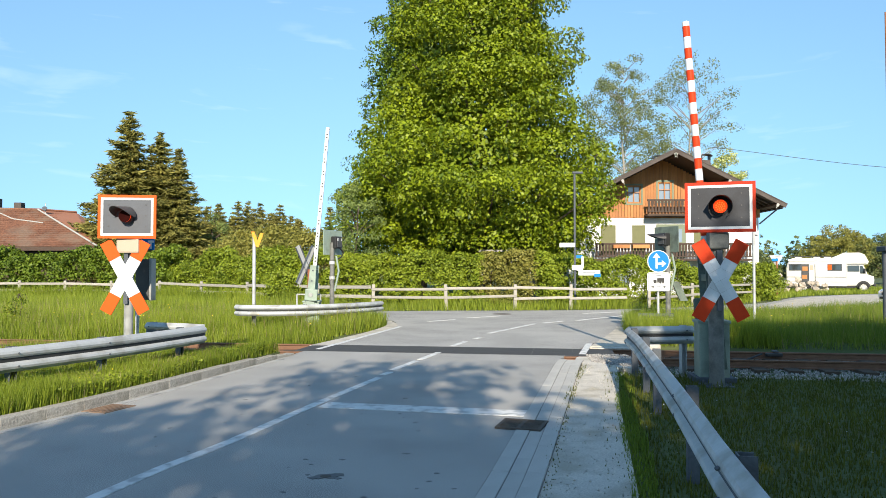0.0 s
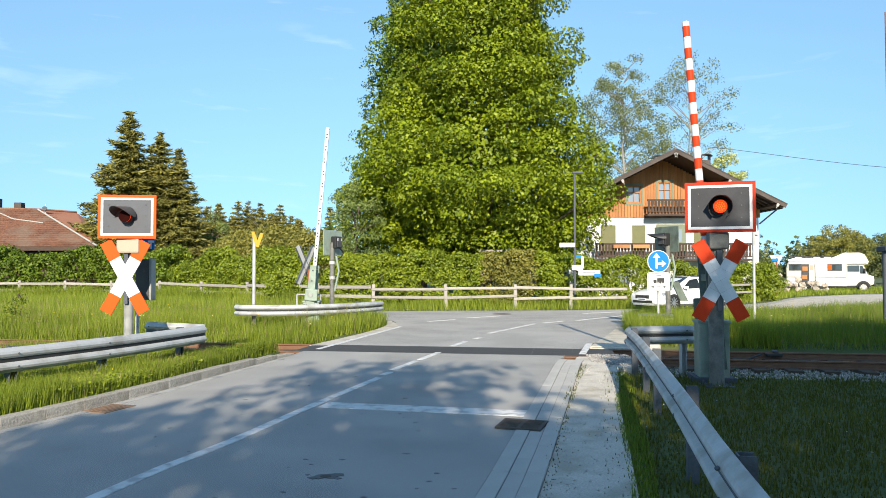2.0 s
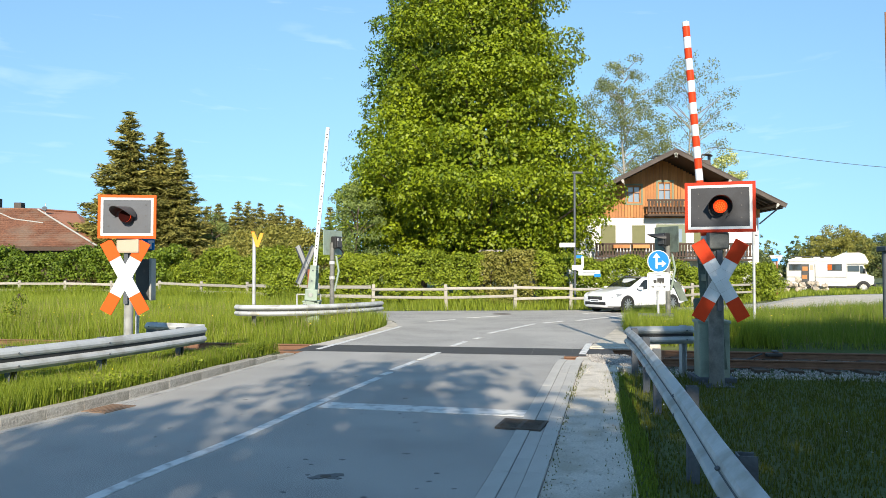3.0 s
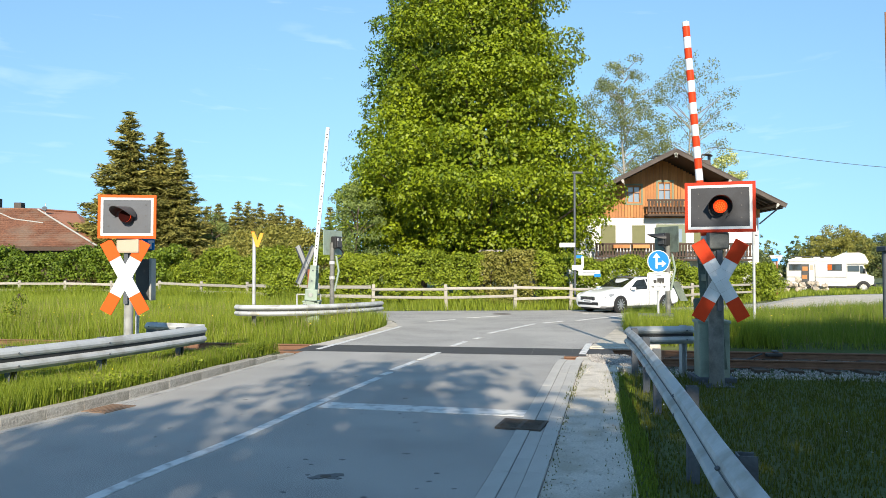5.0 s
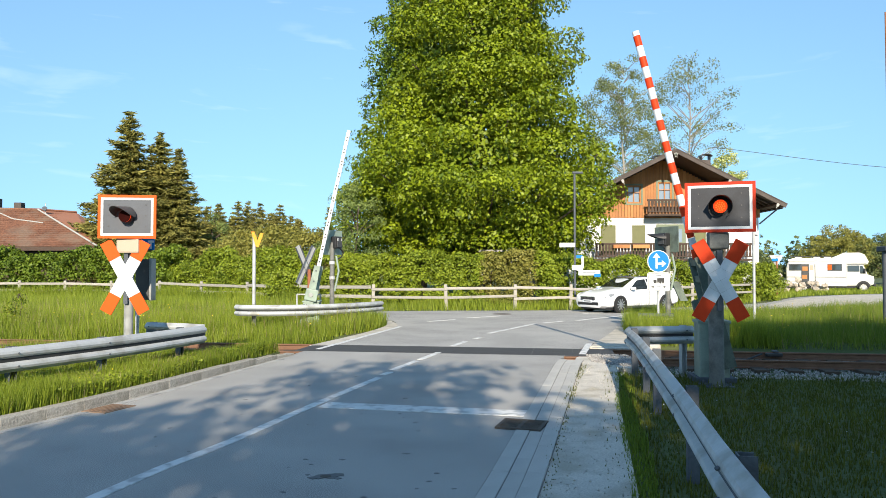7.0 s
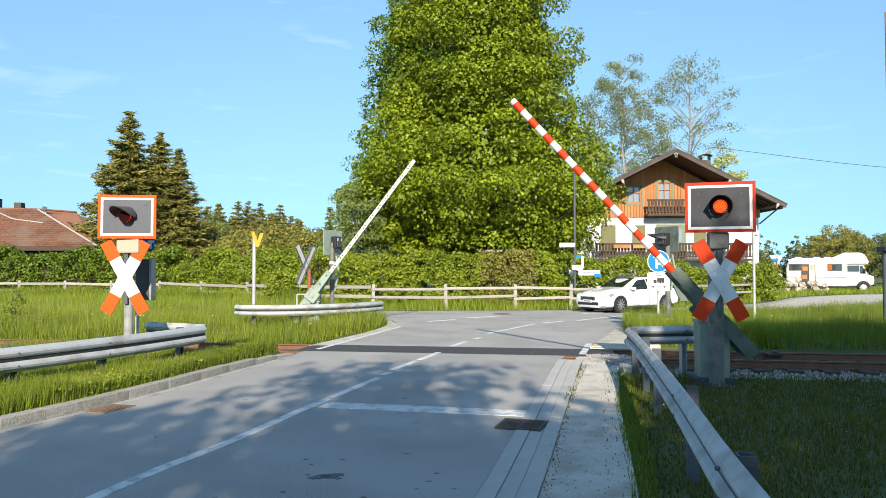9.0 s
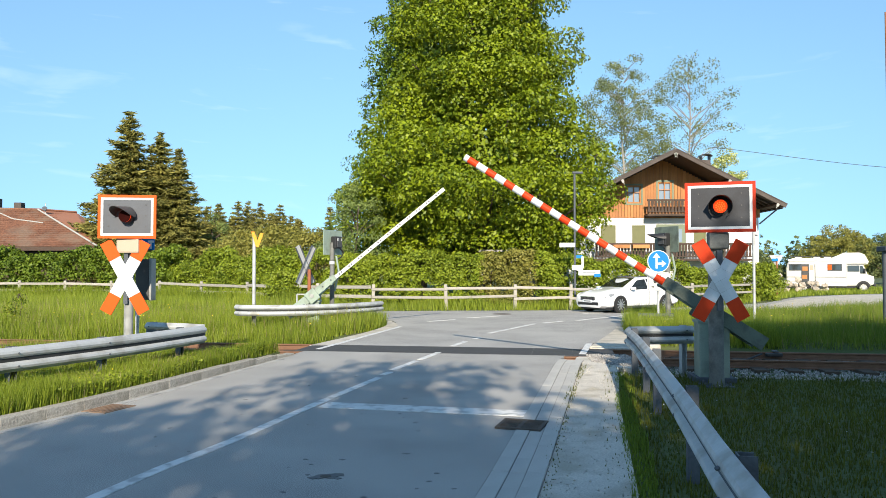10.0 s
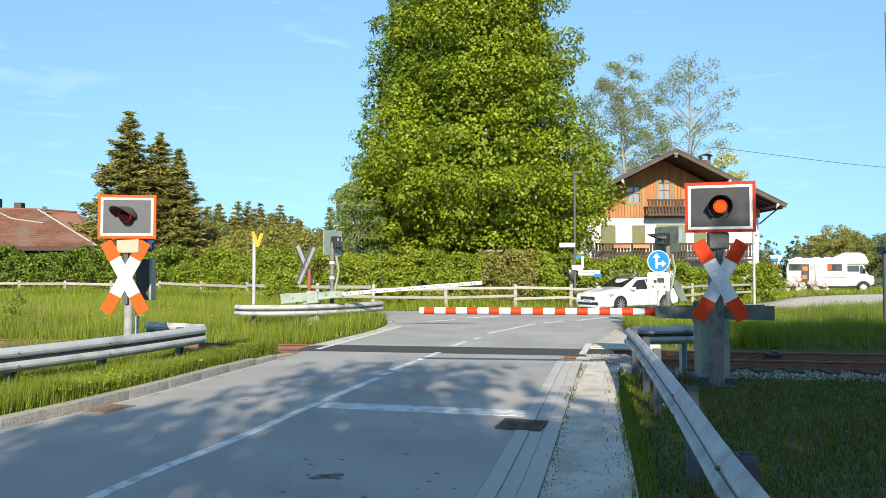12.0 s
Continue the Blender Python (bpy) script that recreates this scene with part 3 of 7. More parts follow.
def track_y(x):
    return 15.95 + TRACK_SLOPE * x


def ground_z(x, y):
    """Height of the sheet: level, sunk along the railway."""
    v = abs((y - 15.95 - TRACK_SLOPE * x) * math.cos(math.atan(TRACK_SLOPE)))
    return -0.2 if v < 2.6 else (-0.03 if v > 3.1 else -0.2 + (v - 2.6) / 0.5 * 0.17)


bm = bmesh.new()
rows = []
for v, z in ((-1500, -0.03), (-3.1, -0.03), (-2.6, -0.2), (2.6, -0.2), (3.1, -0.03), (60, -0.03), (2500, -0.03)):
    rows.append([bm.verts.new(TRACK @ Vector((u, v, z))) for u in (-2500, -60, -20, 20, 60, 2500)])
for a, b in zip(rows, rows[1:]):
    for i in range(5):
        bm.faces.new((a[i], a[i + 1], b[i + 1], b[i]))
tagged(part("ground", bm, "soil"), "grassy meadow soil reaching to the horizon", "ground", kind="structure")

ROAD_LEFT = [(-9.6, -14), (-8.1, -6), (-6.9, -1), (-6.0, 3), (-5.3, 6), (-4.73, 7.92), (-4.37, 9.04), (-3.96, 10.72), (-3.6, 12.52), (-3.2, 14.3), (-2.95, 15.8),
             (-2.75, 17.0), (-2.3, 18.8), (-1.75, 21.0), (-1.5, 23.2), (-1.75, 25.4), (-3.0, 27.2), (-6, 28.0), (-16, 28.4), (-60, 29.5)]
ROAD_RIGHT = [(-4.6, -14), (-2.6, -6), (-1.3, -1), (-0.4, 3), (0.23, 5.57), (0.56, 6.99), (0.92, 8.59), (1.5, 11.15), (2.14, 13.93), (2.75, 15.6), (3.41, 17.13),
              (4.4, 19.4), (5.2, 21.8), (5.9, 24.0), (7.0, 26.6), (9.6, 29.0), (14, 31.0), (20.5, 33.6), (34, 38.5), (70, 51)]
ROAD_FAR = [(-60, 33.2), (-16, 31.9), (-6, 31.4), (-2.5, 31.3), (0.4, 31.7), (4.0, 31.8), (8.15, 32.8), (12.2, 35.2), (16.8, 39.0), (22, 46.5), (26, 50.5), (33.5, 55), (70, 70)]
flat = lambda pts, step=0.8: [(p[0], p[1]) for p in smooth_path([(x, y, 0) for x, y in pts], step)]
ROAD = flat(ROAD_LEFT) + flat(ROAD_FAR, 1.5) + flat(ROAD_RIGHT)[::-1]
bm = bmesh.new()
slab(bm, ROAD, 0.0, 0.3)
tagged(part("road", bm, "asphalt"), "grey patched asphalt road bending at a junction", "road", kind="structure")

# granite kerb on the left, stone by stone
kerb_line = smooth_path([(x, y, 0) for x, y in ROAD_LEFT[:10]] + [(-3.02, 15.0, 0)], 0.95)
verge_edge = []
kerb_root = tagged(new("kerb"), "low rough granite kerb beside the road", "kerb", kind="structure")
for a, b in zip(kerb_line, kerb_line[1:]):
    d = Vector(b) - Vector(a)
    nrm = Vector((-d.y, d.x, 0)).normalized()
    bm = bmesh.new()
    drop = max(0.0, (a[1] - 12.2) / 2.2) * 0.07
    box(bm, (d.length - 0.002, 0.17, 0.3), (0, 0, 0), bevel=0.008)
    ob = part("kerb_stone", bm, "kerb", kerb_root)
    ob.matrix_world = Matrix.Translation((Vector(a) + Vector(b)) / 2 + nrm * 0.085 + Vector((0, 0, -0.03 - drop))) @ pose(0, 0, 0, random.uniform(-1, 1), 0, math.degrees(math.atan2(d.y, d.x)))
    verge_edge.append(tuple((Vector(a) + nrm * 0.16).xy))

# raised verge behind the kerb
VERGE = verge_edge + [(-4.4, 14.6), (-9, 15.2), (-60, 23.6), (-60, -14)]
bm = bmesh.new()
slab(bm, VERGE, 0.09, 0.3)
tagged(part("verge", bm, "soil"), "grassy roadside verge behind the kerb", "verge", kind="structure")

# gutter of two rows of stone slabs along the footpath
gutter_root = tagged(new("gutter"), "pale concrete gutter slabs along the asphalt", "gutter", kind="structure")
gl = smooth_path([(x + 0.0, y, 0) for x, y in ROAD_RIGHT[:9]] + [(2.42, 14.55, 0)], 0.05)
def along(line, step):
    out, run = [Vector(line[0])], 0.0
    for a, b in zip(line, line[1:]):
        run += (Vector(b) - Vector(a)).length
        if run >= step:
            out.append(Vector(b))
            run = 0.0
    return out
bm = bmesh.new()
sweep(bm, [(-0.01, -0.12), (-0.01, -0.001), (0.47, -0.001), (0.47, -0.12)], [(p.x, p.y, 0) for p in along(gl, 0.4)])
part("mortar_bed", bm, "joint", gutter_root)
for row, (off, wide, z) in enumerate(((0.0, 0.15, 0.006), (0.155, 0.14, 0.003), (0.30, 0.16, 0.016))):
    marks = along(gl, 0.45)
    bm0 = bmesh.new()
    box(bm0, (0.496, wide - 0.005, 0.12), (0, 0, -0.06), bevel=0.004)
    first = part("gutter_slab", bm0, "gutter", gutter_root)
    for i, (a, b) in enumerate(zip(marks, marks[1:])):
        d = b - a
        nrm = Vector((d.y, -d.x, 0)).normalized()
        ob = first if i == 0 else new("gutter_slab", first.data)
        ob.parent = gutter_root
        ob.matrix_world = Matrix.Translation((a + b) / 2 + nrm * (off + wide / 2 + 0.004) + Vector((0, 0, z + random.uniform(-0.003, 0.003)))) @ pose(0, 0, 0, 0, 0, math.degrees(math.atan2(d.y, d.x)))

PATH = [(-2.3, -6), (-0.9, -1), (0.0, 3), (0.68, 5.57), (1.02, 6.99), (1.42, 8.8), (1.96, 11.15), (2.6, 13.7)]
PATH_R = [(-1.4, -6), (-0.2, -1), (0.75, 3), (1.47, 5.57), (1.76, 6.99), (2.22, 9.3), (2.75, 11.6), (3.15, 13.3)]
bm = bmesh.new()
slab(bm, PATH + PATH_R[::-1], -0.004, 0.1)
tagged(part("footpath", bm, "gravel_path"), "narrow gravel footpath beside the gutter", "footpath", kind="structure")
bm = bmesh.new()
slab(bm, flat([(3.3, 16.6), (4.25, 19.3), (5.0, 21.5), (5.3, 22.6)]) + flat([(5.75, 21.4), (5.4, 18.9), (4.95, 17.0)])[::1], 0.008, 0.1)
tagged(part("gravel_shoulder", bm, "sand"), "pale gravel shoulder beyond the rails", "shoulder", kind="structure")

bm = bmesh.new()
slab(bm, flat([(-3.05, 16.9), (-2.7, 18.2), (-2.2, 20.2), (-1.85, 22.2), (-1.8, 23.8), (-2.2, 25.4)]) + flat([(-1.75, 25.0), (-1.42, 23.4), (-1.5, 22.0), (-1.85, 20.2), (-2.3, 18.2), (-2.6, 16.9)]), 0.004, 0.1)
tagged(part("gravel_shoulder", bm, "sand"), "sandy strip between the asphalt and the meadow", "shoulder", kind="structure")


bm = bmesh.new()
slab(bm, [(2.5, 13.9), (2.75, 13.5), (3.05, 13.25), (3.3, 13.05), (3.5, 13.3), (3.46, 13.9), (3.66, 14.4), (3.62, 14.95), (3.1, 15.08), (2.8, 15.1), (2.6, 14.5)], -0.006, 0.3)
slab(bm, [(3.3, 16.45), (3.75, 16.4), (4.2, 16.5), (5.0, 17.0), (5.2, 18.0), (4.1, 18.7), (3.7, 17.8)], -0.008, 0.3)
tagged(part("crossing_apron", bm, "gravel_path"), "trodden gravel apron beside the crossing", "gravel", kind="structure")

bm = bmesh.new()
slab(bm, flat([(15.5, 32.6), (20.5, 34.4), (34, 39.2), (69, 51)]) + flat([(69, 69), (33.5, 54.2), (26, 49.7), (22, 45.4), (17.6, 39.0), (15.8, 36.2)]), 0.005, 0.1)
tagged(part("gravel_drive", bm, "sand"), "pale sandy drive leading past the parked camper", "drive", kind="structure")


# road markings
def stripe(a, b, w, w2=None):
    a, b = Vector((*a, 0)), Vector((*b, 0))
    d = (b - a).normalized()
    s = Vector((d.y, -d.x, 0)) / 2
    bm = bmesh.new()
    slab(bm, [tuple(p.xy) for p in (a + s * w, b + s * (w2 or w), b - s * (w2 or w), a - s * w)], 0.006, 0.008)
    return bm


marks_root = tagged(new("road_marking"), "worn white road markings", "marking", kind="structure")
centre = flat([(-4.2, -6), (-3.5, 0.5), (-2.61, 5.6), (-2.14, 7.33), (-1.62, 9.5), (-1.02, 11.8)], 0.5)
bm = bmesh.new()
sweep(bm, [(-0.06, -0.004), (-0.06, 0.006), (0.06, 0.006), (0.06, -0.004)], [(x, y, 0) for x, y in centre])
part("centre_line", bm, "paint", marks_root)
for a, b in (((-0.99, 12.1), (-0.88, 12.45)), ((-0.86, 12.75), (-0.5, 14.0)), ((-0.44, 14.2), (-0.09, 15.45)), ((0.2, 16.74), (0.55, 17.85)), ((0.8, 18.55), (0.95, 18.85)),
             ((1.25, 20.2), (2.95, 23.8)), ((3.3, 24.2), (4.1, 25.1)), ((4.6, 25.4), (7.2, 28.6)), ((-0.5, 24.9), (0.4, 25.9)), ((0.9, 26.8), (2.2, 28.0)), ((5.6, 29.6), (8.8, 31.6))):
    part("line_dash", stripe(a, b, 0.12), "paint", marks_root)
part("stop_line", stripe((-1.52, 9.42), (1.08, 8.82), 0.36), "paint", marks_root)
part("edge_line", stripe((-2.72, 16.1), (-1.3, 22.6), 0.12), "paint", marks_root)
part("edge_line", stripe((2.84, 15.1), (3.42, 17.3), 0.14), "paint", marks_root)
bm = bmesh.new()
sweep(bm, [(-0.03, -0.004), (-0.03, 0.006), (0.05, 0.006), (0.05, -0.004)], smooth_path([(x + 0.1, y, 0) for x, y in ROAD_LEFT[4:10]], 0.6))
part("edge_line", bm, "edge_pale", marks_root, "worn pale strip along the kerb")

# railway track
track_root = tagged(new("railway_track"), "single railway track with rusty rails", "track", kind="structure")
rail_profile = [(-0.07, -0.15), (-0.07, -0.135), (-0.012, -0.115), (-0.012, -0.04), (-0.036, -0.025), (-0.036, -0.003), (-0.028, 0.002),
                (0.028, 0.002), (0.036, -0.003), (0.036, -0.025), (0.012, -0.04), (0.012, -0.115), (0.07, -0.135), (0.07, -0.15)]
for v in (-0.7535, 0.7535):
    bm = bmesh.new()
    sweep(bm, rail_profile, [TRACK @ Vector((u, v, -0.006)) for u in (-90, -20, 20, 90)])
    part("rail", bm, "rail", track_root)
bm0 = bmesh.new()
box(bm0, (0.26, 2.5, 0.16), (0, 0, -0.215), bevel=0.01)
first = None
for i in range(-58, 59):
    u = i * 0.62
    if -3.0 < u < 4.0:
        continue
    ob = part("sleeper", bm0, "sleeper", track_root) if first is None else new("sleeper", first.data)
    first = first or ob
    ob.parent = track_root
    ob.matrix_world = TRACK @ pose(u, 0, 0, 0, 0, random.uniform(-1, 1))
# ballast stones
rng = np.random.default_rng(4)
n = 24000
u = np.concatenate([rng.uniform(3.4, 22, n), rng.uniform(-16, -3.2, 5000)])
v = np.concatenate([rng.uniform(-3.3, 2.2, n), rng.uniform(-1.9, 1.9, 5000)])
mt = np.array(TRACK)
p = np.stack([u, v, -0.21 + 0 * u], 1) @ mt[:3, :3].T + mt[:3, 3]
p[:, 2] = [ground_z(a, b) + 0.01 for a, b in p[:, :2]]
ax, ay = scatter([(2.8, 13.9), (3.1, 13.4), (3.5, 13.2), (3.7, 14.2), (3.7, 15.0), (2.9, 15.05)], 1500, 41)
p = np.concatenate([p, np.column_stack([ax, ay, 0 * ax])])
octa = np.array([(1, 0, 0), (-1, 0, 0), (0, 1, 0), (0, -1, 0), (0, 0, 1), (0, 0, -1)], float)
faces = np.array([(0, 2, 4), (2, 1, 4), (1, 3, 4), (3, 0, 4), (2, 0, 5), (1, 2, 5), (3, 1, 5), (0, 3, 5)])
vv = (p[:, None, :] + octa[None] * rng.uniform(0.012, 0.03, (len(p), 6, 1)) + rng.normal(0, 0.006, (len(p), 6, 3))).reshape(-1, 3)
ff = (np.arange(len(p))[:, None, None] * 6 + faces[None]).reshape(-1, 3)
tagged(quick("ballast", vv, ff, "ballast"), "grey crushed stone railway ballast", "ballast", kind="stuff")

# dark rubber panels of the crossing
panel_root = tagged(new("crossing_panel"), "dark rubber level crossing panels set flush in the road", "crossing panel", kind="structure")
bm0 = bmesh.new()
box(bm0, (0.838, 1.34, 0.14), (0, 0, -0.067), bevel=0.004)
first = None
for i in range(8):
    ob = part("rubber_panel", bm0, "rubber", panel_root) if first is None else new("rubber_panel", first.data)
    first = first or ob
    ob.parent = panel_root
    ob.matrix_world = TRACK @ pose(-2.7 + i * 0.84, 0, 0)

# iron gully grate and manhole
grate = tagged(new("gully_grate"), "rusty cast-iron gully grate in the gutter", "grate", kind="structure")
grate.matrix_world = pose(0.87, 8.16, 0.009, 0, 0, -18)
bm = bmesh.new()
for sx, sy, x, y in ((0.5, 0.04, 0, 0.23), (0.5, 0.04, 0, -0.23), (0.04, 0.42, 0.23, 0), (0.04, 0.42, -0.23, 0), (0.05, 0.42, 0, 0)):
    box(bm, (sx, sy, 0.03), (x, y, 0), bevel=0.003)
part("grate_frame", bm, "iron", grate)
for i in range(9):
    bm = bmesh.new()
    box(bm, (0.42, 0.022, 0.024), (0, -0.18 + i * 0.045, 0.0))
    part("grate_bar", bm, "iron", grate)
bm = bmesh.new()
box(bm, (0.47, 0.47, 0.006), (0, 0, -0.0135))
part("pit", bm, "black", grate)
cover = tagged(new("manhole_cover"), "rusty iron drain cover by the kerb", "manhole cover", kind="structure")
cover.matrix_world = pose(-4.12, 9.15, 0.004, 0, 0, 72)
bm = bmesh.new()
box(bm, (0.52, 0.36, 0.012), (0, 0, 0), bevel=0.004)
part("cover_plate", bm, "rust_plate", cover)
for i in range(5):
    bm = bmesh.new()
    box(bm, (0.42, 0.03, 0.008), (0, -0.13 + i * 0.065, 0.008))
    part("cover_rib", bm, "rust_plate", cover)
far_cover = tagged(new("manhole_cover"), "round dark manhole cover at the junction", "manhole cover", kind="structure")
far_cover.matrix_world = pose(2.33, 29.2, 0.003)
bm = bmesh.new()
rod(bm, (0, 0, -0.02), (0, 0, 0.004), 0.38, seg=24)
part("cover_plate", bm, "iron", far_cover)


def blot(x, y, r, seed, thick=0.003):
    """An uneven flat patch."""
    rnd = random.Random(seed)
    n = 16
    return [(x + r * rnd.uniform(0.55, 1.2) * math.cos(2 * math.pi * i / n), y + 0.8 * r * rnd.uniform(0.55, 1.2) * math.sin(2 * math.pi * i / n)) for i in range(n)]


cap = tagged(new("valve_patch"), "crumbled dark patch round a valve cap in the asphalt", "road patch", kind="structure")
bm = bmesh.new()
for px, py, pr, ps in ((-0.97, 6.15, 0.1, 3), (-1.04, 6.12, 0.07, 4), (-0.9, 6.19, 0.075, 5), (-0.86, 6.09, 0.03, 6), (-1.13, 6.2, 0.02, 7)):
    slab(bm, blot(px, py, pr, ps), 0.003 + ps * 0.0003, 0.02)
part("patch", bm, "old_patch", cap)
bm = bmesh.new()
rod(bm, (-0.97, 6.15, -0.02), (-0.97, 6.15, 0.0065), 0.045, seg=18)
part("cap_disc", bm, "iron", cap)
spot_rnd = random.Random(9)
bm = bmesh.new()
for i in range(46):
    sx, sy = spot_rnd.uniform(-3.6, 0.2), spot_rnd.uniform(5.4, 13)
    slab(bm, blot(sx + (sy - 5.4) * 0.12, sy, spot_rnd.uniform(0.01, 0.032), i), 0.0022, 0.01)
tagged(part("tar_spots", bm, "old_patch"), "small dark tar spots on the asphalt", "road stain", kind="stuff")

# sensor box clamped to the rail
sensor = thing("rail_sensor", TRACK @ pose(6.9, 0.75, 0.0), "small dark device clamped to the rail", "rail sensor")
bm = bmesh.new()
part("sensor_body", box(bm, (0.34, 0.1, 0.07), (0, -0.1, -0.05), bevel=0.02), "hood", sensor)
bm = bmesh.new()
part("sensor_clamp", box(bm, (0.1, 0.2, 0.03), (0.05, 0.0, 0.015), bevel=0.008), "zinc_dark", sensor)
bm = bmesh.new()
part("sensor_cable", rod(bm, (-0.25, -0.14, -0.03), (-0.7, -0.5, -0.15), 0.02, seg=8), "hood", sensor)

# ---- guard rails ----
W_BEAM = [(0.0, -0.31), (0.012, -0.31), (0.062, -0.265), (0.072, -0.235), (0.062, -0.205), (0.005, -0.165), (0.005, -0.145), (0.062, -0.105), (0.072, -0.075), (0.062, -0.045),
          (0.012, 0.0), (0.0, 0.0), (-0.004, -0.004), (0.05, -0.05), (0.058, -0.075), (0.05, -0.1), (-0.008, -0.142), (-0.008, -0.168), (0.05, -0.21), (0.058, -0.235), (0.05, -0.26), (-0.004, -0.306)]


def guard_rail(label, path, posts, face, top=0.75, post_mat="zinc_dark", web="zinc_dark", beam_mat="zinc"):
    """Steel guard rail: a W beam along path and C-shaped posts behind it. face: 1 shows its waves to the right of the way."""
    root = thing("guard_rail", Matrix(), label, "guard rail", "guard rails at the crossing")
    bm = bmesh.new()
    sweep(bm, [(s * face, u) for s, u in W_BEAM], [(x, y, top) for x, y in path])
    part("beam", bm, beam_mat, root)
    # extra strip in the recess; web_dark puts rib shade and grime into colour
    bm = bmesh.new()
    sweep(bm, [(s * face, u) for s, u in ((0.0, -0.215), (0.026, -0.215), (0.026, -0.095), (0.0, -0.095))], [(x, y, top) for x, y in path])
    part("beam_web", bm, web, root, "added strip over the middle web of the beam")
    line = [Vector((*p, 0)) for p in path]
    for x, y in posts:
        i = min(range(len(line) - 1), key=lambda k: (((line[k] + line[k + 1]) / 2) - Vector((x, y, 0))).length)
        d = (line[i + 1] - line[i]).normalized()
        side = Vector((d.y, -d.x, 0)) * face
        at = Vector((x, y, 0)) - side * 0.07
        bm = bmesh.new()
        turn = math.degrees(math.atan2(d.y, d.x))
        for sx, sy, ox, oy in ((0.1, 0.008, 0, 0.045), (0.008, 0.09, -0.046, 0), (0.008, 0.09, 0.046, 0)):
            box(bm, (sx, sy, top + 0.3), (ox, oy, (top + 0.01 - 0.3) / 2))
        ob = part("post", bm, post_mat, root)
        ob.matrix_world = Matrix.Translation(at) @ pose(0, 0, 0, 0, 0, turn)
        for u in (-0.075, -0.235):
            bm = bmesh.new()
            m = Matrix.Translation(Vector((x, y, top + u)) + side * 0.076) @ pose(0, 0, 0, 90, 0, turn)
            bmesh.ops.create_uvsphere(bm, u_segments=8, v_segments=4, radius=0.015, matrix=m)
            part("bolt", bm, "zinc_dark", root)
    return root


rail_r = flat([(0.6, -0.8), (1.0, 1.2), (1.37, 3.11), (1.57, 4.16), (1.98, 6.15), (2.53, 9.0), (2.9, 11.0), (3.12, 12.45)], 0.7)
guard_rail("galvanised steel guard rail beside the gravel path", rail_r, [(1.25, 2.5), (1.5, 3.85), (1.98, 6.1), (2.53, 9.0), (2.84, 10.6), (3.09, 12.2)], -1)
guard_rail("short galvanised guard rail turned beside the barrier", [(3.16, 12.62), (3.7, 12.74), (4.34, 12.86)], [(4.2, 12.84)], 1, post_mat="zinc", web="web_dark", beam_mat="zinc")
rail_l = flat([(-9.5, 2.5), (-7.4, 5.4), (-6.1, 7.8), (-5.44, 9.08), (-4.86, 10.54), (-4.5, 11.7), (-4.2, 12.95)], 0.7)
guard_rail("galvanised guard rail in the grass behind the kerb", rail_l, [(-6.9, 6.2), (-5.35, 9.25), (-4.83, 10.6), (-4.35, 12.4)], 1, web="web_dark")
guard_rail("guard rail return beside the track", [(-4.22, 13.12), (-4.7, 13.45), (-5.5, 13.75)], [(-5.4, 13.7)], -1)
far_rail = flat([(-5.85, 20.9), (-5.4, 20.62), (-4.2, 20.75), (-3.1, 21.5), (-2.3, 22.6), (-1.95, 23.5)], 0.4)
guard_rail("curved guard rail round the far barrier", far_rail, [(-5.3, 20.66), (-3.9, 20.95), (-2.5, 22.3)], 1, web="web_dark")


# ---- crossing signals ----
def hood_mesh(r, length, cut, cap=False):
    """Lamp visor: a half tube that reaches forward (to -y), cut back below; a cap narrows to a peak like that of a cap."""
    bm = bmesh.new()
    seg = 28
    rings = []
    for rr in (r, r - 0.008):
        a, b = [], []
        for i in range(seg + 1):
            t = -math.pi * cut + i / seg * (math.pi + 2 * math.pi * cut)
            x, z = rr * math.cos(t), rr * math.sin(t)
            reach = length * (0.25 + 0.75 * max(0.0, (z / rr + 0.3) / 1.3))
            if cap:
                reach = length * (0.12 + 0.88 * max(0.0, z / rr) ** 0.6)
            a.append(bm.verts.new((x, 0, z)))
            b.append(bm.verts.new((x, -reach, z - 0.04 * reach)))
        rings.append((a, b))
    (oa, ob), (ia, ib) = rings
    for i in range(seg):
        bm.faces.new((oa[i], oa[i + 1], ob[i + 1], ob[i]))
        bm.faces.new((ia[i], ib[i], ib[i + 1], ia[i + 1]))
        bm.faces.new((ob[i], ob[i + 1], ib[i + 1], ib[i]))
    bmesh.ops.recalc_face_normals(bm, faces=bm.faces[:])
    return bm


def frame_plate(w, h, border, thick):
    bm = bmesh.new()
    for sx, sz, x, z in ((w, border, 0, h / 2 - border / 2), (w, border, 0, -h / 2 + border / 2), (border, h - 2 * border, w / 2 - border / 2, 0), (border, h - 2 * border, -w / 2 + border / 2, 0)):
        box(bm, (sx, thick, sz), (x, 0, z))
    return bm


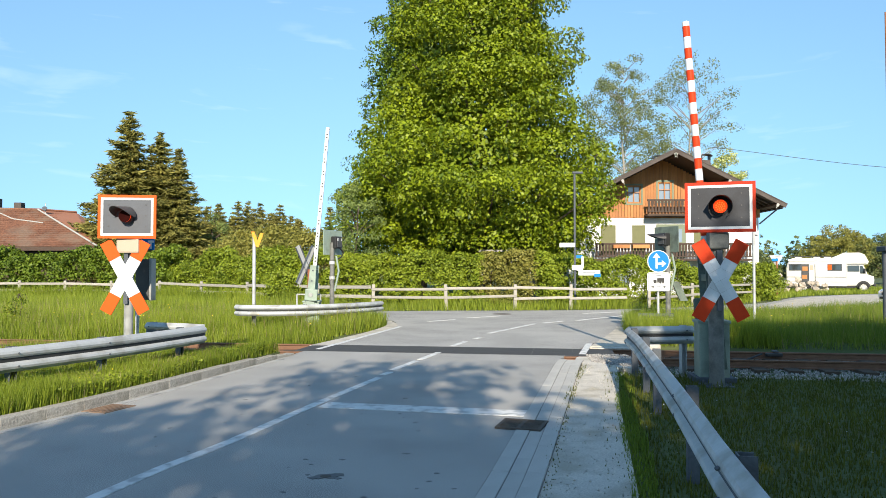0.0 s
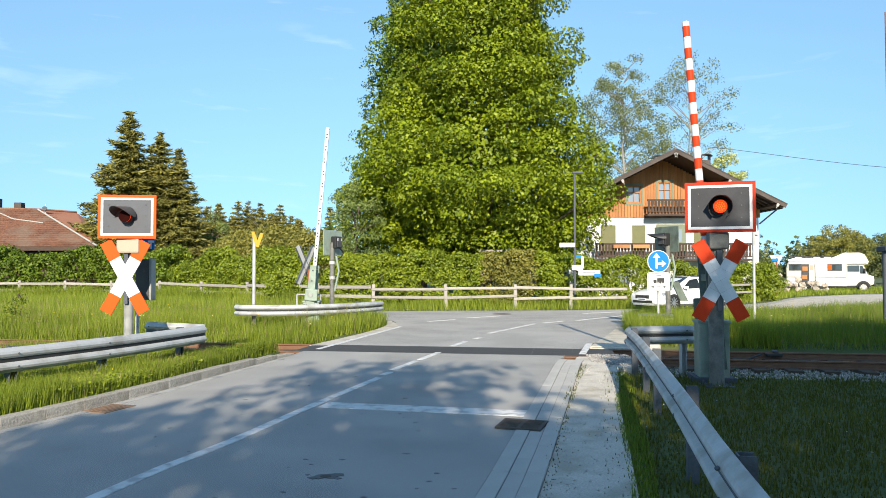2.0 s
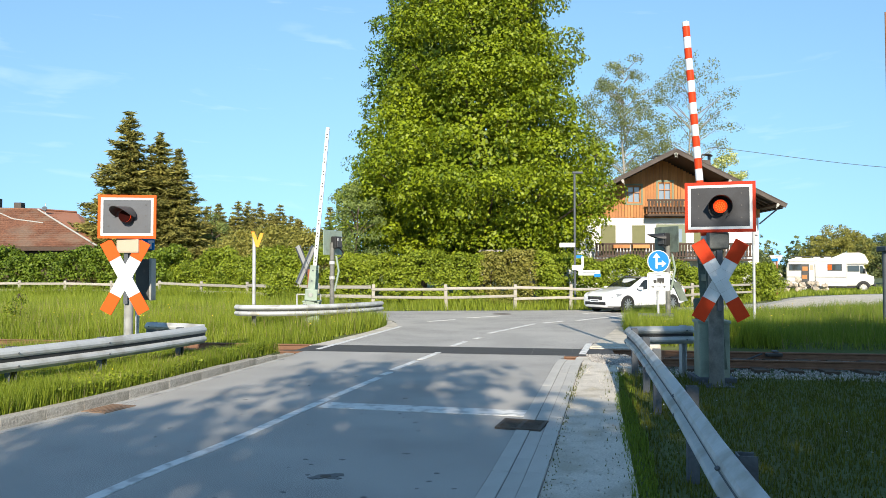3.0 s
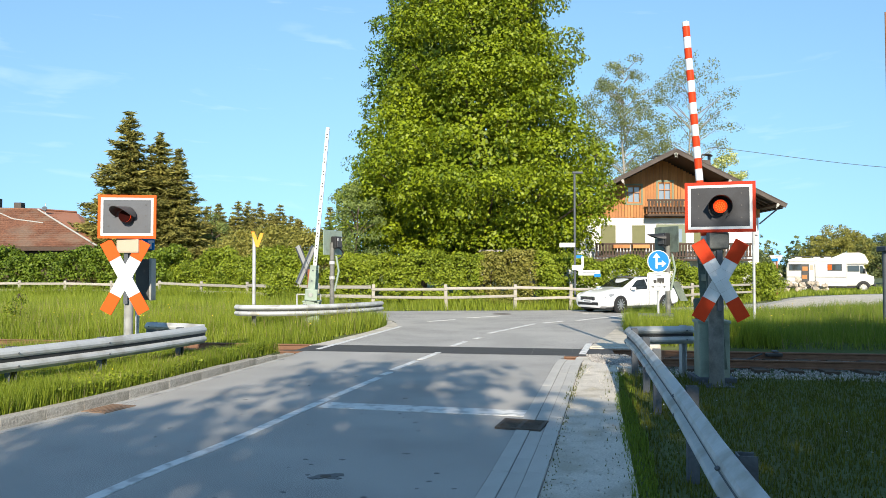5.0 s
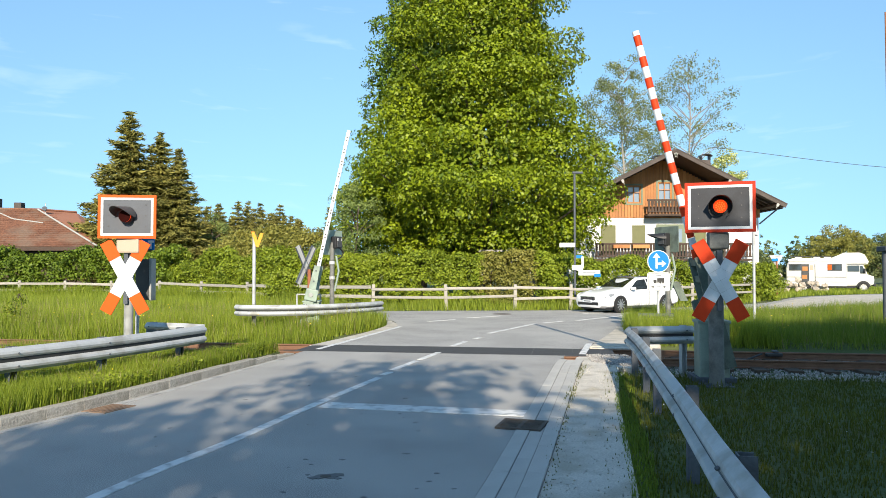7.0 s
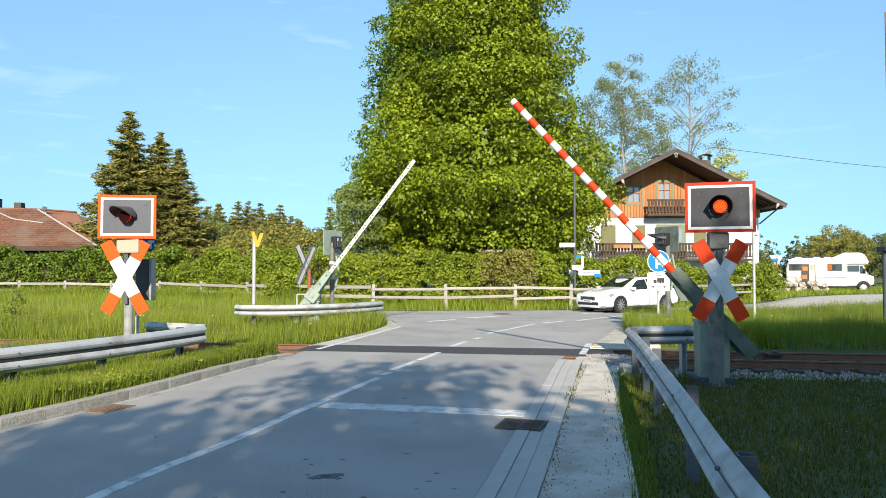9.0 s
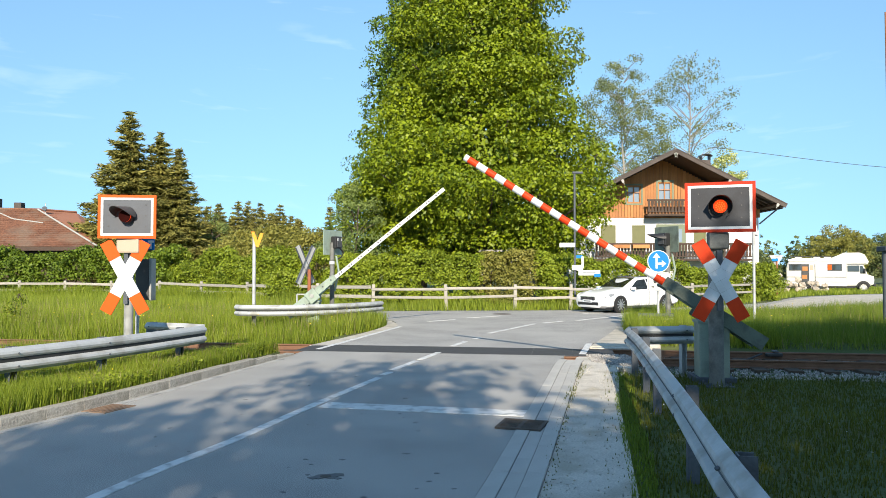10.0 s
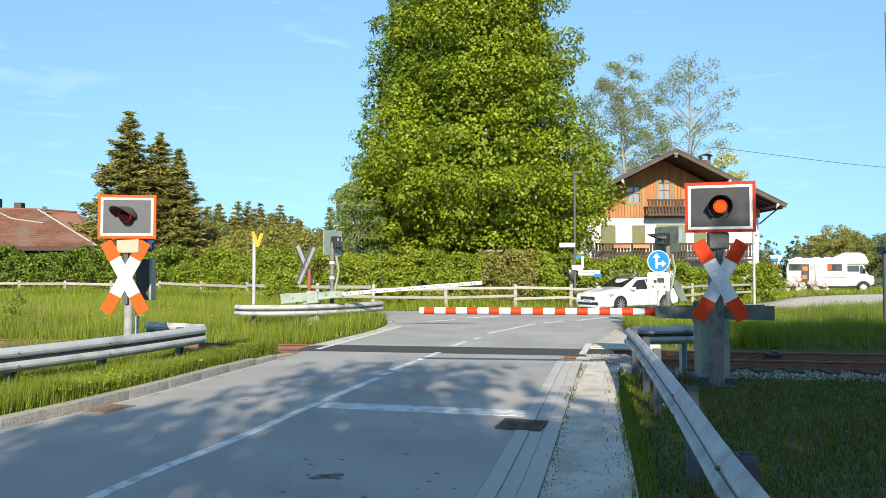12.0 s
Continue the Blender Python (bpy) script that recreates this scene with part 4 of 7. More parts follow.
def cross_arm(parent, lean, y, length, wide, tip_mat, tip):
    """One board of the warning cross, white with coloured ends."""
    rot = pose(0, y, 0, 0, lean, 0)
    bm = bmesh.new()
    box(bm, (wide - 0.004, 0.016, length - 0.01), (0, 0.003, 0), bevel=0.002)
    arm = part("cross_board", bm, "post_grey", parent)
    arm.matrix_local = rot
    span = length - 2 * tip
    for r in range(4):
        for c in (-1, 1):
            bm = bmesh.new()
            box(bm, (wide / 2 - 0.0015, 0.006, span / 4 - 0.003), (c * wide / 4, -0.007, (r - 1.5) * span / 4), bevel=0.001)
            part("film_panel", bm, "white", arm)
    for s in (1, -1):
        bm = bmesh.new()
        box(bm, (wide, 0.02, tip - 0.003), (0, 0, s * (length / 2 - tip / 2)), bevel=0.002)
        part("cross_tip", bm, tip_mat, arm)


def crossing_signal(m, label, plate_z, plate_w, plate_h, cross_z, turn, hood_turn, tip_mat, edge_mat, board_mat, hood_mat, neck_mat, post_r, cross_lean, cross_len):
    root = thing("crossing_signal", m, label, "railway signal", "crossing signals")
    bm = bmesh.new()
    rod(bm, (0, 0, -0.1), (0, 0, plate_z + 0.2), post_r, seg=20)
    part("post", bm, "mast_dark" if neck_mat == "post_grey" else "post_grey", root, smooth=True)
    bm = bmesh.new()
    box(bm, (0.42, 0.42, 0.06), (0, 0, 0.0), bevel=0.01)
    foot = part("foot_plate", bm, "zinc_dark", root)
    for x in (-0.15, 0.15):
        for y in (-0.15, 0.15):
            bm = bmesh.new()
            rod(bm, (x, y, 0.0), (x, y, 0.075), 0.018, seg=6)
            part("bolt", bm, "zinc_dark", foot)
    bm = bmesh.new()
    box(bm, (0.3 if neck_mat == "post_grey" else 0.38, 0.16, 0.25), (0.04 if turn > 0 else 0.0, -0.1, plate_z - plate_h / 2 - 0.12), bevel=0.03)
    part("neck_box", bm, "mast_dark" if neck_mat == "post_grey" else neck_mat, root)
    face = pose(0.045 if turn > 0 else 0.0, -0.2, plate_z, 0, 0, turn)
    bm = bmesh.new()
    box(bm, (plate_w - 0.02, 0.02, plate_h - 0.02), (0, 0, 0))
    plate = part("signal_plate", bm, board_mat, root)
    plate.matrix_local = face
    red = part("plate_edge", frame_plate(plate_w, plate_h, 0.045, 0.03), edge_mat, plate, "red retroreflective edge")
    red.matrix_local = pose(0, -0.006, 0)
    pale = part("plate_border", frame_plate(plate_w - 0.09, plate_h - 0.09, 0.04, 0.026), "white", plate, "white border strip")
    pale.matrix_local = pose(0, -0.004, 0)
    bm = bmesh.new()
    box(bm, (0.5, 0.16, 0.5), (0, 0.09, 0), bevel=0.03)
    part("lamp_case", bm, "hood", plate)
    for x in (-0.3, 0.3):
        for z in (-0.16, 0.02, 0.2):
            bm = bmesh.new()
            rod(bm, (x, -0.01, z), (x, -0.018, z), 0.011, seg=8)
            part("plate_bolt", bm, "hood_faded", plate)
    hood = part("lamp_hood", hood_mesh(0.17, 0.36, 0.3 if turn < 0 else 0.02, turn > 0), hood_mat, root, smooth=True)
    hood.matrix_local = face @ pose(0, -0.012, 0, 0, 0, hood_turn)
    bm = bmesh.new()
    rod(bm, (0, 0, 0), (0, -0.035, 0), 0.125, seg=28)
    part("lamp_bezel", bm, "hood", hood)
    # the lamp insert: one side of the turning disc is lit, the other is plain dark glass
    bm = bmesh.new()
    rod(bm, (0, -0.002, 0), (0, -0.01, 0), 0.098, seg=28)
    lamp = part("signal_lamp", bm, "lens_on", root, "red flashing lamp")
    lamp_at = face @ pose(0, -0.145, 0, 0, 0, hood_turn * 0.3)
    lamp.matrix_local = lamp_at
    bm = bmesh.new()
    for ring, count in ((0.0, 1), (0.03, 6), (0.058, 11)):
        for k in range(count):
            a = 2 * math.pi * k / count
            bmesh.ops.create_uvsphere(bm, u_segments=8, v_segments=5, radius=0.0125, matrix=pose(ring * math.cos(a), -0.008, ring * math.sin(a)))
    part("lamp_facet", bm, "lens_core", lamp)
    bm = bmesh.new()
    rod(bm, (0, 0.002, 0), (0, 0.01, 0), 0.098, seg=28)
    part("dark_lens", bm, "lens_dark", lamp, "unlit dark red lens")
    bm = bmesh.new()
    cross = part("warning_cross", box(bm, (0.07, 0.04, 0.9), (0, 0.03, 0)), "zinc_dark", root, "white crossed boards with red ends")
    cross.matrix_local = pose(0, -post_r - 0.07, cross_z, 0, 0, turn * 0.4)
    cross_arm(cross, cross_lean, 0.0, cross_len, 0.208, tip_mat, 0.33)
    cross_arm(cross, -cross_lean, -0.024, cross_len, 0.208, tip_mat, 0.33)
    return root, lamp, lamp_at


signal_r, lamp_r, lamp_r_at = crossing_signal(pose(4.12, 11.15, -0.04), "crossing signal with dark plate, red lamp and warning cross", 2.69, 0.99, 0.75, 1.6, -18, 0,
                                             "red", "red_shaded", "plate_dark", "hood", "post_grey", 0.11, 29.5, 1.32)
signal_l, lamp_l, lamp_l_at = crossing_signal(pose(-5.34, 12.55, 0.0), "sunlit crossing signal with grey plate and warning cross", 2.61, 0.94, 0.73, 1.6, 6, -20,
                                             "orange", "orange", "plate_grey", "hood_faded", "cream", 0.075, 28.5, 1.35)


# ---- barriers ----
def barrier(m, label, colours, first_red, stripe_len, arm_tail, dots, boom_len, arm_h=0.11, frame_mat="grimy_green"):
    """Barrier machine with its boom; the boom swings about the machine's y axis, its pole along +x."""
    root = thing("railway_barrier", m, label, "barrier", "half barriers")
    bm = bmesh.new()
    box(bm, (0.62, 0.62, 0.1), (0, 0, 0.0), bevel=0.01)
    part("base_plate", bm, "zinc_dark", root)
    bm = bmesh.new()
    box(bm, (0.46, 0.4, 0.86), (0, 0.02, 0.46), bevel=0.02)
    body = part("machine_housing", bm, "grey_green", root)
    bm = bmesh.new()
    box(bm, (0.5, 0.44, 0.05), (0, 0.02, 0.905), bevel=0.015)
    part("lid", bm, "grey_green", body)
    bm = bmesh.new()
    box(bm, (0.36, 0.02, 0.66), (0, -0.185, 0.45), bevel=0.006)
    door = part("service_door", bm, "grey_green", body)
    bm = bmesh.new()
    box(bm, (0.03, 0.03, 0.1), (0.14, -0.2, 0.5), bevel=0.006)
    part("door_lock", bm, "zinc_dark", door)
    for y in (-0.17, 0.2):
        bm = bmesh.new()
        box(bm, (0.16, 0.05, 0.28), (0, y, 1.0), bevel=0.02)
        part("bearing_block", bm, "grey_green", root)
    bm = bmesh.new()
    for y in (-0.23, 0.26):
        prism(bm, [(-arm_tail, -arm_h), (0.9, -0.085), (0.9, 0.085), (-arm_tail, arm_h)], 0.03, pose(0, y, 0))
    for x in (-arm_tail + 0.12, 0.55, 0.82):
        box(bm, (0.1, 0.48, 0.13), (x, 0.015, 0))
    boom = part("boom_frame", bm, frame_mat, root, "grey-green steel boom frame")
    boom.matrix_local = pose(0, 0, 1.05)
    bm = bmesh.new()
    box(bm, (0.42, 0.4, 0.17), (-arm_tail + 0.3, 0.015, -0.01), bevel=0.01)
    part("counterweight", bm, frame_mat, boom)
    bm = bmesh.new()
    pivot = part("pivot_cover", box(bm, (0.34, 0.05, 0.36), (0.05, -0.275, -0.02), bevel=0.03), frame_mat, boom)
    bm = bmesh.new()
    part("pivot_bolt", rod(bm, (0.05, -0.29, -0.01), (0.05, -0.325, -0.01), 0.06, seg=14), "post_grey", pivot)
    for x in (-0.5, 0.45, 0.75):
        bm = bmesh.new()
        part("frame_bolt", rod(bm, (x, -0.24, 0), (x, -0.262, 0), 0.022, seg=8), "zinc_dark", boom)
    x, i = 0.86, 0
    while x < boom_len - 0.01:
        nxt = min(x + stripe_len * (0.96 if (i + first_red) % 2 else 1.04), boom_len)
        r1, r2 = 0.058, 0.058
        bm = bmesh.new()
        if dots:
            prism(bm, [(x, -0.05), (nxt, -0.05), (nxt, 0.05), (x, 0.05)], 0.07, pose(0, 0.015, 0))
        else:
            rod(bm, (x, 0.015, 0), (nxt - 0.003, 0.015, 0), r1, r2, 16)
        part("pole_stripe", bm, colours[(i + first_red) % 2], boom, smooth=not dots)
        x, i = nxt, i + 1
    if dots:
        k = 0
        while 1.05 + k * 0.36 < boom_len - 0.05:
            for dx in (0.0, 0.09):
                bm = bmesh.new()
                rod(bm, (1.02 + k * 0.36 + dx, -0.022, 0), (1.02 + k * 0.36 + dx, -0.028, 0), 0.024, seg=10)
                part("pole_rivet", bm, "hood", boom)
            k += 1
    return root, boom


barrier_r, boom_r = barrier(pose(4.25, 11.72, 0.0, 0, 0, 173.0), "grey-green barrier machine with a red and white striped boom", ("white", "red"), 1, 0.178, 0.88, False, 4.67)
barrier_l, boom_l = barrier(pose(-3.78, 21.3, -0.08, 0, 0, 0.0), "far grey-green barrier machine with a white boom", ("white", "white"), 0, 0.4, 0.85, True, 4.92, 0.14, "grey_green")


# ---- plants ----
def tapered_limb(bm, a, b, r1, r2, seg=7):
    rod(bm, a, b, r1, r2, seg)


def profile_clumps(cx, cy, prof, n, rmin, rmax, seed, flat_back=1.0, even=1):
    """Clump centres spread over a crown whose half width at height z is given by prof, most of them near its skin. even: tries for an even spread."""
    rng = np.random.default_rng(seed)
    zs, ws = [p[0] for p in prof], [p[1] for p in prof]
    out = []
    while len(out) < n:
        tries = []
        while len(tries) < even:
            z = rng.uniform(zs[0], zs[-1])
            w = np.interp(z, zs, ws)
            if rng.random() > w / max(ws):
                continue
            a = rng.uniform(0, 2 * np.pi)
            r = rng.uniform(rmin, rmax) * (0.6 + 0.4 * min(1, w / 4))
            q = max(0.0, w - r * 0.75) * (1 - 0.75 * rng.random() ** (2.2 if even == 1 else 4))
            q *= 1 + 0.1 * math.sin(3 * a + z)
            tries.append((cx + q * math.cos(a), cy + q * math.sin(a) * flat_back, z, r))
        if even == 1 or not out:
            out.append(tries[0])
        else:
            have = np.array(out)[:, :3]
            out.append(max(tries, key=lambda c: ((have - c[:3]) ** 2).sum(1).min()))
    return out


def broad_tree(name, at, prof, n, rmin, rmax, per, size, leaf, label, bark="bark", trunk=0.4, seed=1, limb_n=14, shell=0.55, category="tree", squash=0.72, under=1.0, even=1, core=0):
    root = thing(name, pose(*at), label, category)
    clumps = profile_clumps(0, 0, prof, n, rmin, rmax, seed, even=even)
    pts, out = clump_points(clumps, per, seed + 1, shell, squash, under)
    crown = leaves("crown", pts, out, size, leaf, root, seed + 2, 0.5)
    top = prof[-1][0]
    bm = bmesh.new()
    rng = np.random.default_rng(seed + 3)
    if core:
        z = rng.uniform(prof[0][0] + 0.8, top - 1.5, core)
        w = np.interp(z, [p[0] for p in prof], [p[1] for p in prof])
        a, q = rng.uniform(0, 2 * np.pi, core), rng.uniform(0.35, 0.76, core)
        d = np.column_stack([np.cos(a), np.sin(a), 0 * a])
        leaves("inner_foliage", d * (w * q)[:, None] + np.column_stack([0 * z, 0 * z, z]), d, 0.27, leaf, root, seed + 4)
    z, last, r = -0.1, Vector((0, 0, -0.1)), trunk
    while z < top * 0.82:
        step = top * 0.12
        nxt = Vector((last.x + rng.normal(0, 0.12), last.y + rng.normal(0, 0.12), last.z + step))
        rod(bm, last, nxt, r, r * 0.84, 9)
        last, r, z = nxt, r * 0.84, nxt.z
    part("trunk", bm, bark, root, smooth=True)
    for x, y, z, rr in clumps[:limb_n]:
        bm = bmesh.new()
        z0 = max(1.0, z - math.hypot(x, y) * 0.7)
        mid = Vector((x * 0.5, y * 0.5, (z0 + z) / 2 + 0.1))
        rod(bm, (0, 0, z0), mid, trunk * 0.32, trunk * 0.2, 6)
        rod(bm, mid, (x, y, z), trunk * 0.2, trunk * 0.07, 6)
        part("limb", bm, bark, root)
    return root


def spruce(at, height, width, seed, n_whorls, size, label, per=70, start=0.04, slim=0.1):
    """Conifer: whorls of drooping boughs, each set with hanging twigs."""
    root = thing("spruce_tree", pose(*at), label, "tree", "spruces beyond the meadow")
    rng = np.random.default_rng(seed)
    bm = bmesh.new()
    rod(bm, (0, 0, -0.1), (0, 0, height * 0.97), width * 0.045, 0.02, 8)
    part("trunk", bm, "bark", root)
    pts, ways = [], []
    bm = bmesh.new()
    for i in range(n_whorls):
        q = i / (n_whorls - 1)
        z = height * (start + (0.985 - start) * q)
        reach = width / 2 * (1 - q) ** 0.85 * rng.uniform(0.8, 1.12) + 0.1
        for a in np.linspace(0, 2 * np.pi, max(5, int(9 * (1 - q) + 4)), endpoint=False) + rng.uniform(0, 1):
            length = reach * rng.uniform(0.62, 1.16)
            way = np.array([math.cos(a), math.sin(a), 0])
            k = max(10, int(per * length / (width / 2)))
            t = rng.random(k) ** 0.7
            drop = 0.3 if q < 0.85 else 0.0
            sag = length * (-drop * 1.3 * t + drop * 0.75 * t ** 2.4)
            zj = z + rng.normal(0, height * 0.01)
            p = np.array([0, 0, zj]) + way * (length * t)[:, None] + np.array([0, 0, 1]) * sag[:, None]
            fan = (0.12 + 0.2 * length * t * (1.15 - t))[:, None]
            p += rng.normal(0, 1, (k, 3)) * np.array([1, 1, 0.22]) * fan
            p[:, 2] -= np.abs(rng.normal(0, 0.12, k)) * (0.4 + length * 0.25)
            pts.append(p)
            w3 = np.tile(way, (k, 1)) + np.cross(way, [0, 0, 1.0]) * rng.normal(0, 0.7, k)[:, None]
            w3[:, 2] += -0.45 + 0.6 * t ** 3
            ways.append(w3)
            if length > 0.6:
                rod(bm, (0, 0, z), tuple(np.array([0, 0, z - 0.12 * length]) + way * length * 0.8), 0.03, 0.008, 4)
    part("branchwork", bm, "bark", root)
    sprays("needles", np.concatenate(pts), np.concatenate(ways), size, slim, "needle", root, seed + 5)
    return root


def hedge(label, line, height, deep, n, size, leaf, seed, wobble=0.15, name="hedge", lump=0.34):
    """Shrubs grown together along a line: leafy lumps of uneven size over the sides and the top."""
    root = thing(name, Matrix(), label, "hedge", "garden hedges")
    rng = np.random.default_rng(seed)
    line = [np.array(p, float) for p in line]
    seglen = [np.linalg.norm(b - a) for a, b in zip(line, line[1:])]
    clumps = []
    for a, b, L in zip(line, line[1:], seglen):
        d = (b - a) / L
        nr = np.array([-d[1], d[0]])
        for _ in range(int(L * (2 * height + deep) * 1.0 / lump ** 2)):
            t, side, v = rng.random() * L, rng.choice([-1, -1, -1, 1, 0, 0]), rng.random()
            tall = height * (1 + wobble * (0.6 * math.sin(t * 1.1 + seed) + 0.45 * math.sin(t * 2.7 + 2) + 0.3 * math.sin(t * 5.3)))
            r = lump * rng.uniform(0.5, 1.25)
            z = tall - r * 0.6 if side == 0 else (tall - r * 0.4) * v
            off = rng.uniform(-0.8, 0.8) if side == 0 else side * (1 - 0.3 * v ** 3)
            off = off * deep / 2 + rng.normal(0, lump * 0.45)
            xy = a + d * t + nr * off
            clumps.append((xy[0], xy[1], max(z, 0.1), r))
    per = n / sum(r * r for _, _, _, r in clumps)
    pts, out = clump_points(clumps, per, seed + 1, 0.6, 0.85, 0.5)
    pts[:, 2] = np.maximum(pts[:, 2], 0.02)
    leaves("foliage", pts, out, size, leaf, root, seed)
    bm = bmesh.new()
    for a, b, L in zip(line, line[1:], seglen):
        d = (b - a) / L
        for t in np.arange(0.3, L, 0.9):
            q = a + d * t
            for s in (-0.2, 0.2):
                rod(bm, (q[0], q[1], -0.05), (q[0] + rng.normal(0, 0.2), q[1] + s, height * 0.85), 0.03, 0.01, 5)
    part("stems", bm, "bark", root)
    return root


LIME = [(2.4, 4.4), (3.2, 6.2), (4.6, 7.6), (6.2, 8.5), (7.6, 7.8), (9.2, 6.6), (11, 5.8), (14.2, 5.6), (16.5, 5.2), (18.5, 4.6), (20.5, 3.0), (22, 0.8)]
broad_tree("lime_tree", (2.25, 43.5, 0), LIME, 330, 0.75, 1.5, 480, 0.17, "lime_leaf", "huge dense lime tree in full spring leaf", trunk=0.5, seed=14, limb_n=40, shell=0.7, squash=0.66, under=0.3, even=3, core=36000)
broad_tree("lime_tree", (-1.4, 47.5, 0), [(2.6, 4.0), (4.5, 5.6), (6.5, 5.6), (8.5, 4.6), (11, 3.8), (15, 3.7), (17.6, 3.2), (20, 1.2)], 150, 0.75, 1.4, 400, 0.18, "dark_leaf", "darker green tree grown into the big lime", trunk=0.4, seed=17, limb_n=20, shell=0.7, squash=0.66, under=0.3, even=3, core=14000)
broad_tree("willow_shrub", (-4.6, 38.5, 0), [(0.6, 1.5), (1.8, 2.0), (3.6, 2.1), (5.0, 1.7), (6.2, 0.8)], 60, 0.45, 0.85, 600, 0.12, "willow_leaf", "pale green willow shrub behind the hedge", trunk=0.12, seed=21, under=0.5)
spruce((-25.6, 60, 0), 14.8, 11.4, 31, 44, 0.5, "tall dark brownish spruce tree", 300, slim=0.13)
spruce((-23.5, 61, 0), 13.2, 9.0, 33, 40, 0.48, "slim spruce grown into the tall one", 250, slim=0.13)
spruce((-21.8, 60.5, 0), 11.8, 8.4, 37, 38, 0.46, "shorter spruce beside the tall one", 230, slim=0.13)
rng = np.random.default_rng(12)
for i in range(24):
    x = -27.2 + i * 0.5 + rng.uniform(-0.25, 0.25)
    y = 76 + (i % 3) * 2.2 + rng.uniform(-0.5, 0.5)
    spruce((x, y, 0), rng.uniform(7.2, 9.2), rng.uniform(4.0, 5.2), 50 + i, 22, 0.34, "brownish green young spruce in a distant row", 130, slim=0.17)
for x, h in ((-36.5, 7.6), (-34.6, 7.0), (-32.9, 7.9), (-14.6, 6.9), (-11.6, 8.2), (-10.2, 7.4)):
    spruce((x, 74 + abs(x) % 1.7, 0), h, 4.6, int(200 - x * 10), 18, 0.44, "small spruce in the distant garden row", 80, slim=0.15)
broad_tree("garden_tree", (-19.2, 62, 0), [(0.5, 1.4), (3, 2.0), (5.0, 1.5), (6.6, 0.5)], 34, 0.45, 0.8, 380, 0.14, "willow_leaf", "pale olive garden tree below the spruces", trunk=0.15, seed=61, under=0.5)
broad_tree("garden_tree", (-16.2, 60, 0), [(0.5, 1.8), (2.5, 2.2), (4.0, 1.8), (5.0, 0.6)], 40, 0.45, 0.8, 260, 0.13, "brown_hedge", "brownish budding garden shrub", trunk=0.14, seed=63, shell=0.3)
broad_tree("garden_tree", (-11.0, 54, 0), [(0.5, 1.6), (2.5, 2.0), (3.8, 1.5), (4.8, 0.6)], 34, 0.45, 0.8, 300, 0.13, "willow_leaf", "olive green garden shrub", trunk=0.14, seed=65, under=0.5)
hedge("tall brownish green garden shrubs behind the fence", [(-16.5, 56), (-7.5, 44)], 4.0, 2.4, 42000, 0.15, "brown_hedge", 3, 0.2, "shrub_row", 0.5)
hedge("green shrubs in front of the brownish garden row", [(-17.0, 48), (-8.2, 40.5)], 2.5, 1.6, 52000, 0.13, "hedge_leaf", 9, 0.25, lump=0.45)
hedge("clipped green hedge in front of the low house", [(-45, 50), (-26, 49), (-17, 47.5)], 2.85, 1.8, 100000, 0.155, "dark_hedge", 4, 0.2, lump=0.48)
hedge("dense clipped garden hedge behind the rail fence", [(-8.6, 37.5), (-3.0, 36.5), (1.9, 36.3)], 2.5, 1.6, 80000, 0.11, "hedge_leaf", 5, 0.08, lump=0.3)
hedge("brownish section of the garden hedge", [(1.9, 36.3), (4.4, 36.3)], 2.5, 1.5, 16000, 0.11, "brown_hedge", 6, 0.1, lump=0.3)
hedge("bright green end of the garden hedge", [(4.4, 36.3), (11.0, 36.9)], 2.35, 1.7, 44000, 0.11, "hedge_leaf", 7, 0.12, lump=0.34)
hedge("garden hedge below the farmhouse", [(12.8, 41), (19.5, 44.0)], 1.85, 1.5, 32000, 0.12, "hedge_leaf", 8, 0.2, lump=0.4)
for i, (x, y, h, w, n, per) in enumerate(((18.8, 76, 24.5, 4.8, 190, 100), (26.2, 78, 25.5, 5.6, 170, 46))):
    prof = [(7, w * 0.5), (11, w * 0.85), (15, w), (20, w * 0.9), (h - 1, w * 0.45)]
    broad_tree("birch_tree", (x, y, 0), prof, n, 0.6, 1.2, per * 1.7, 0.16, "birch_leaf", "airy tree with sparse young leaves behind the house", "bark_pale", 0.2, 70 + i, 60, 0.15)
broad_tree("blossoming_tree", (27, 70, 0), [(4, 1.0), (8, 1.9), (11, 2.0), (13.2, 0.8)], 60, 0.5, 0.9, 300, 0.2, "bloom", "pale yellow-green blossoming tree behind the roof", trunk=0.16, seed=81)
broad_tree("broad_tree", (45.8, 86, 0), [(1.0, 3.2), (3.4, 4.2), (5.2, 3.6), (6.9, 1.4)], 130, 0.5, 1.0, 330, 0.2, "brown_hedge", "rounded olive green tree behind the camper", trunk=0.3, seed=91, under=0.6)
broad_tree("broad_tree", (58, 96, 0), [(1.0, 4), (4, 5.4), (6.2, 3)], 90, 0.7, 1.3, 220, 0.26, "far_leaf", "dark green field tree at the edge of the wood", trunk=0.3, seed=92, under=0.6)

broad_tree("weed_bush", (-12.9, 22.5, 0), [(0.1, 0.35), (0.5, 0.5), (0.85, 0.4), (1.15, 0.15)], 16, 0.16, 0.26, 1400, 0.07, "hedge_leaf", "small bushy weed standing in the meadow", trunk=0.02, seed=95, category="bush")
# far wood along the horizon
rng = np.random.default_rng(8)
wood = []
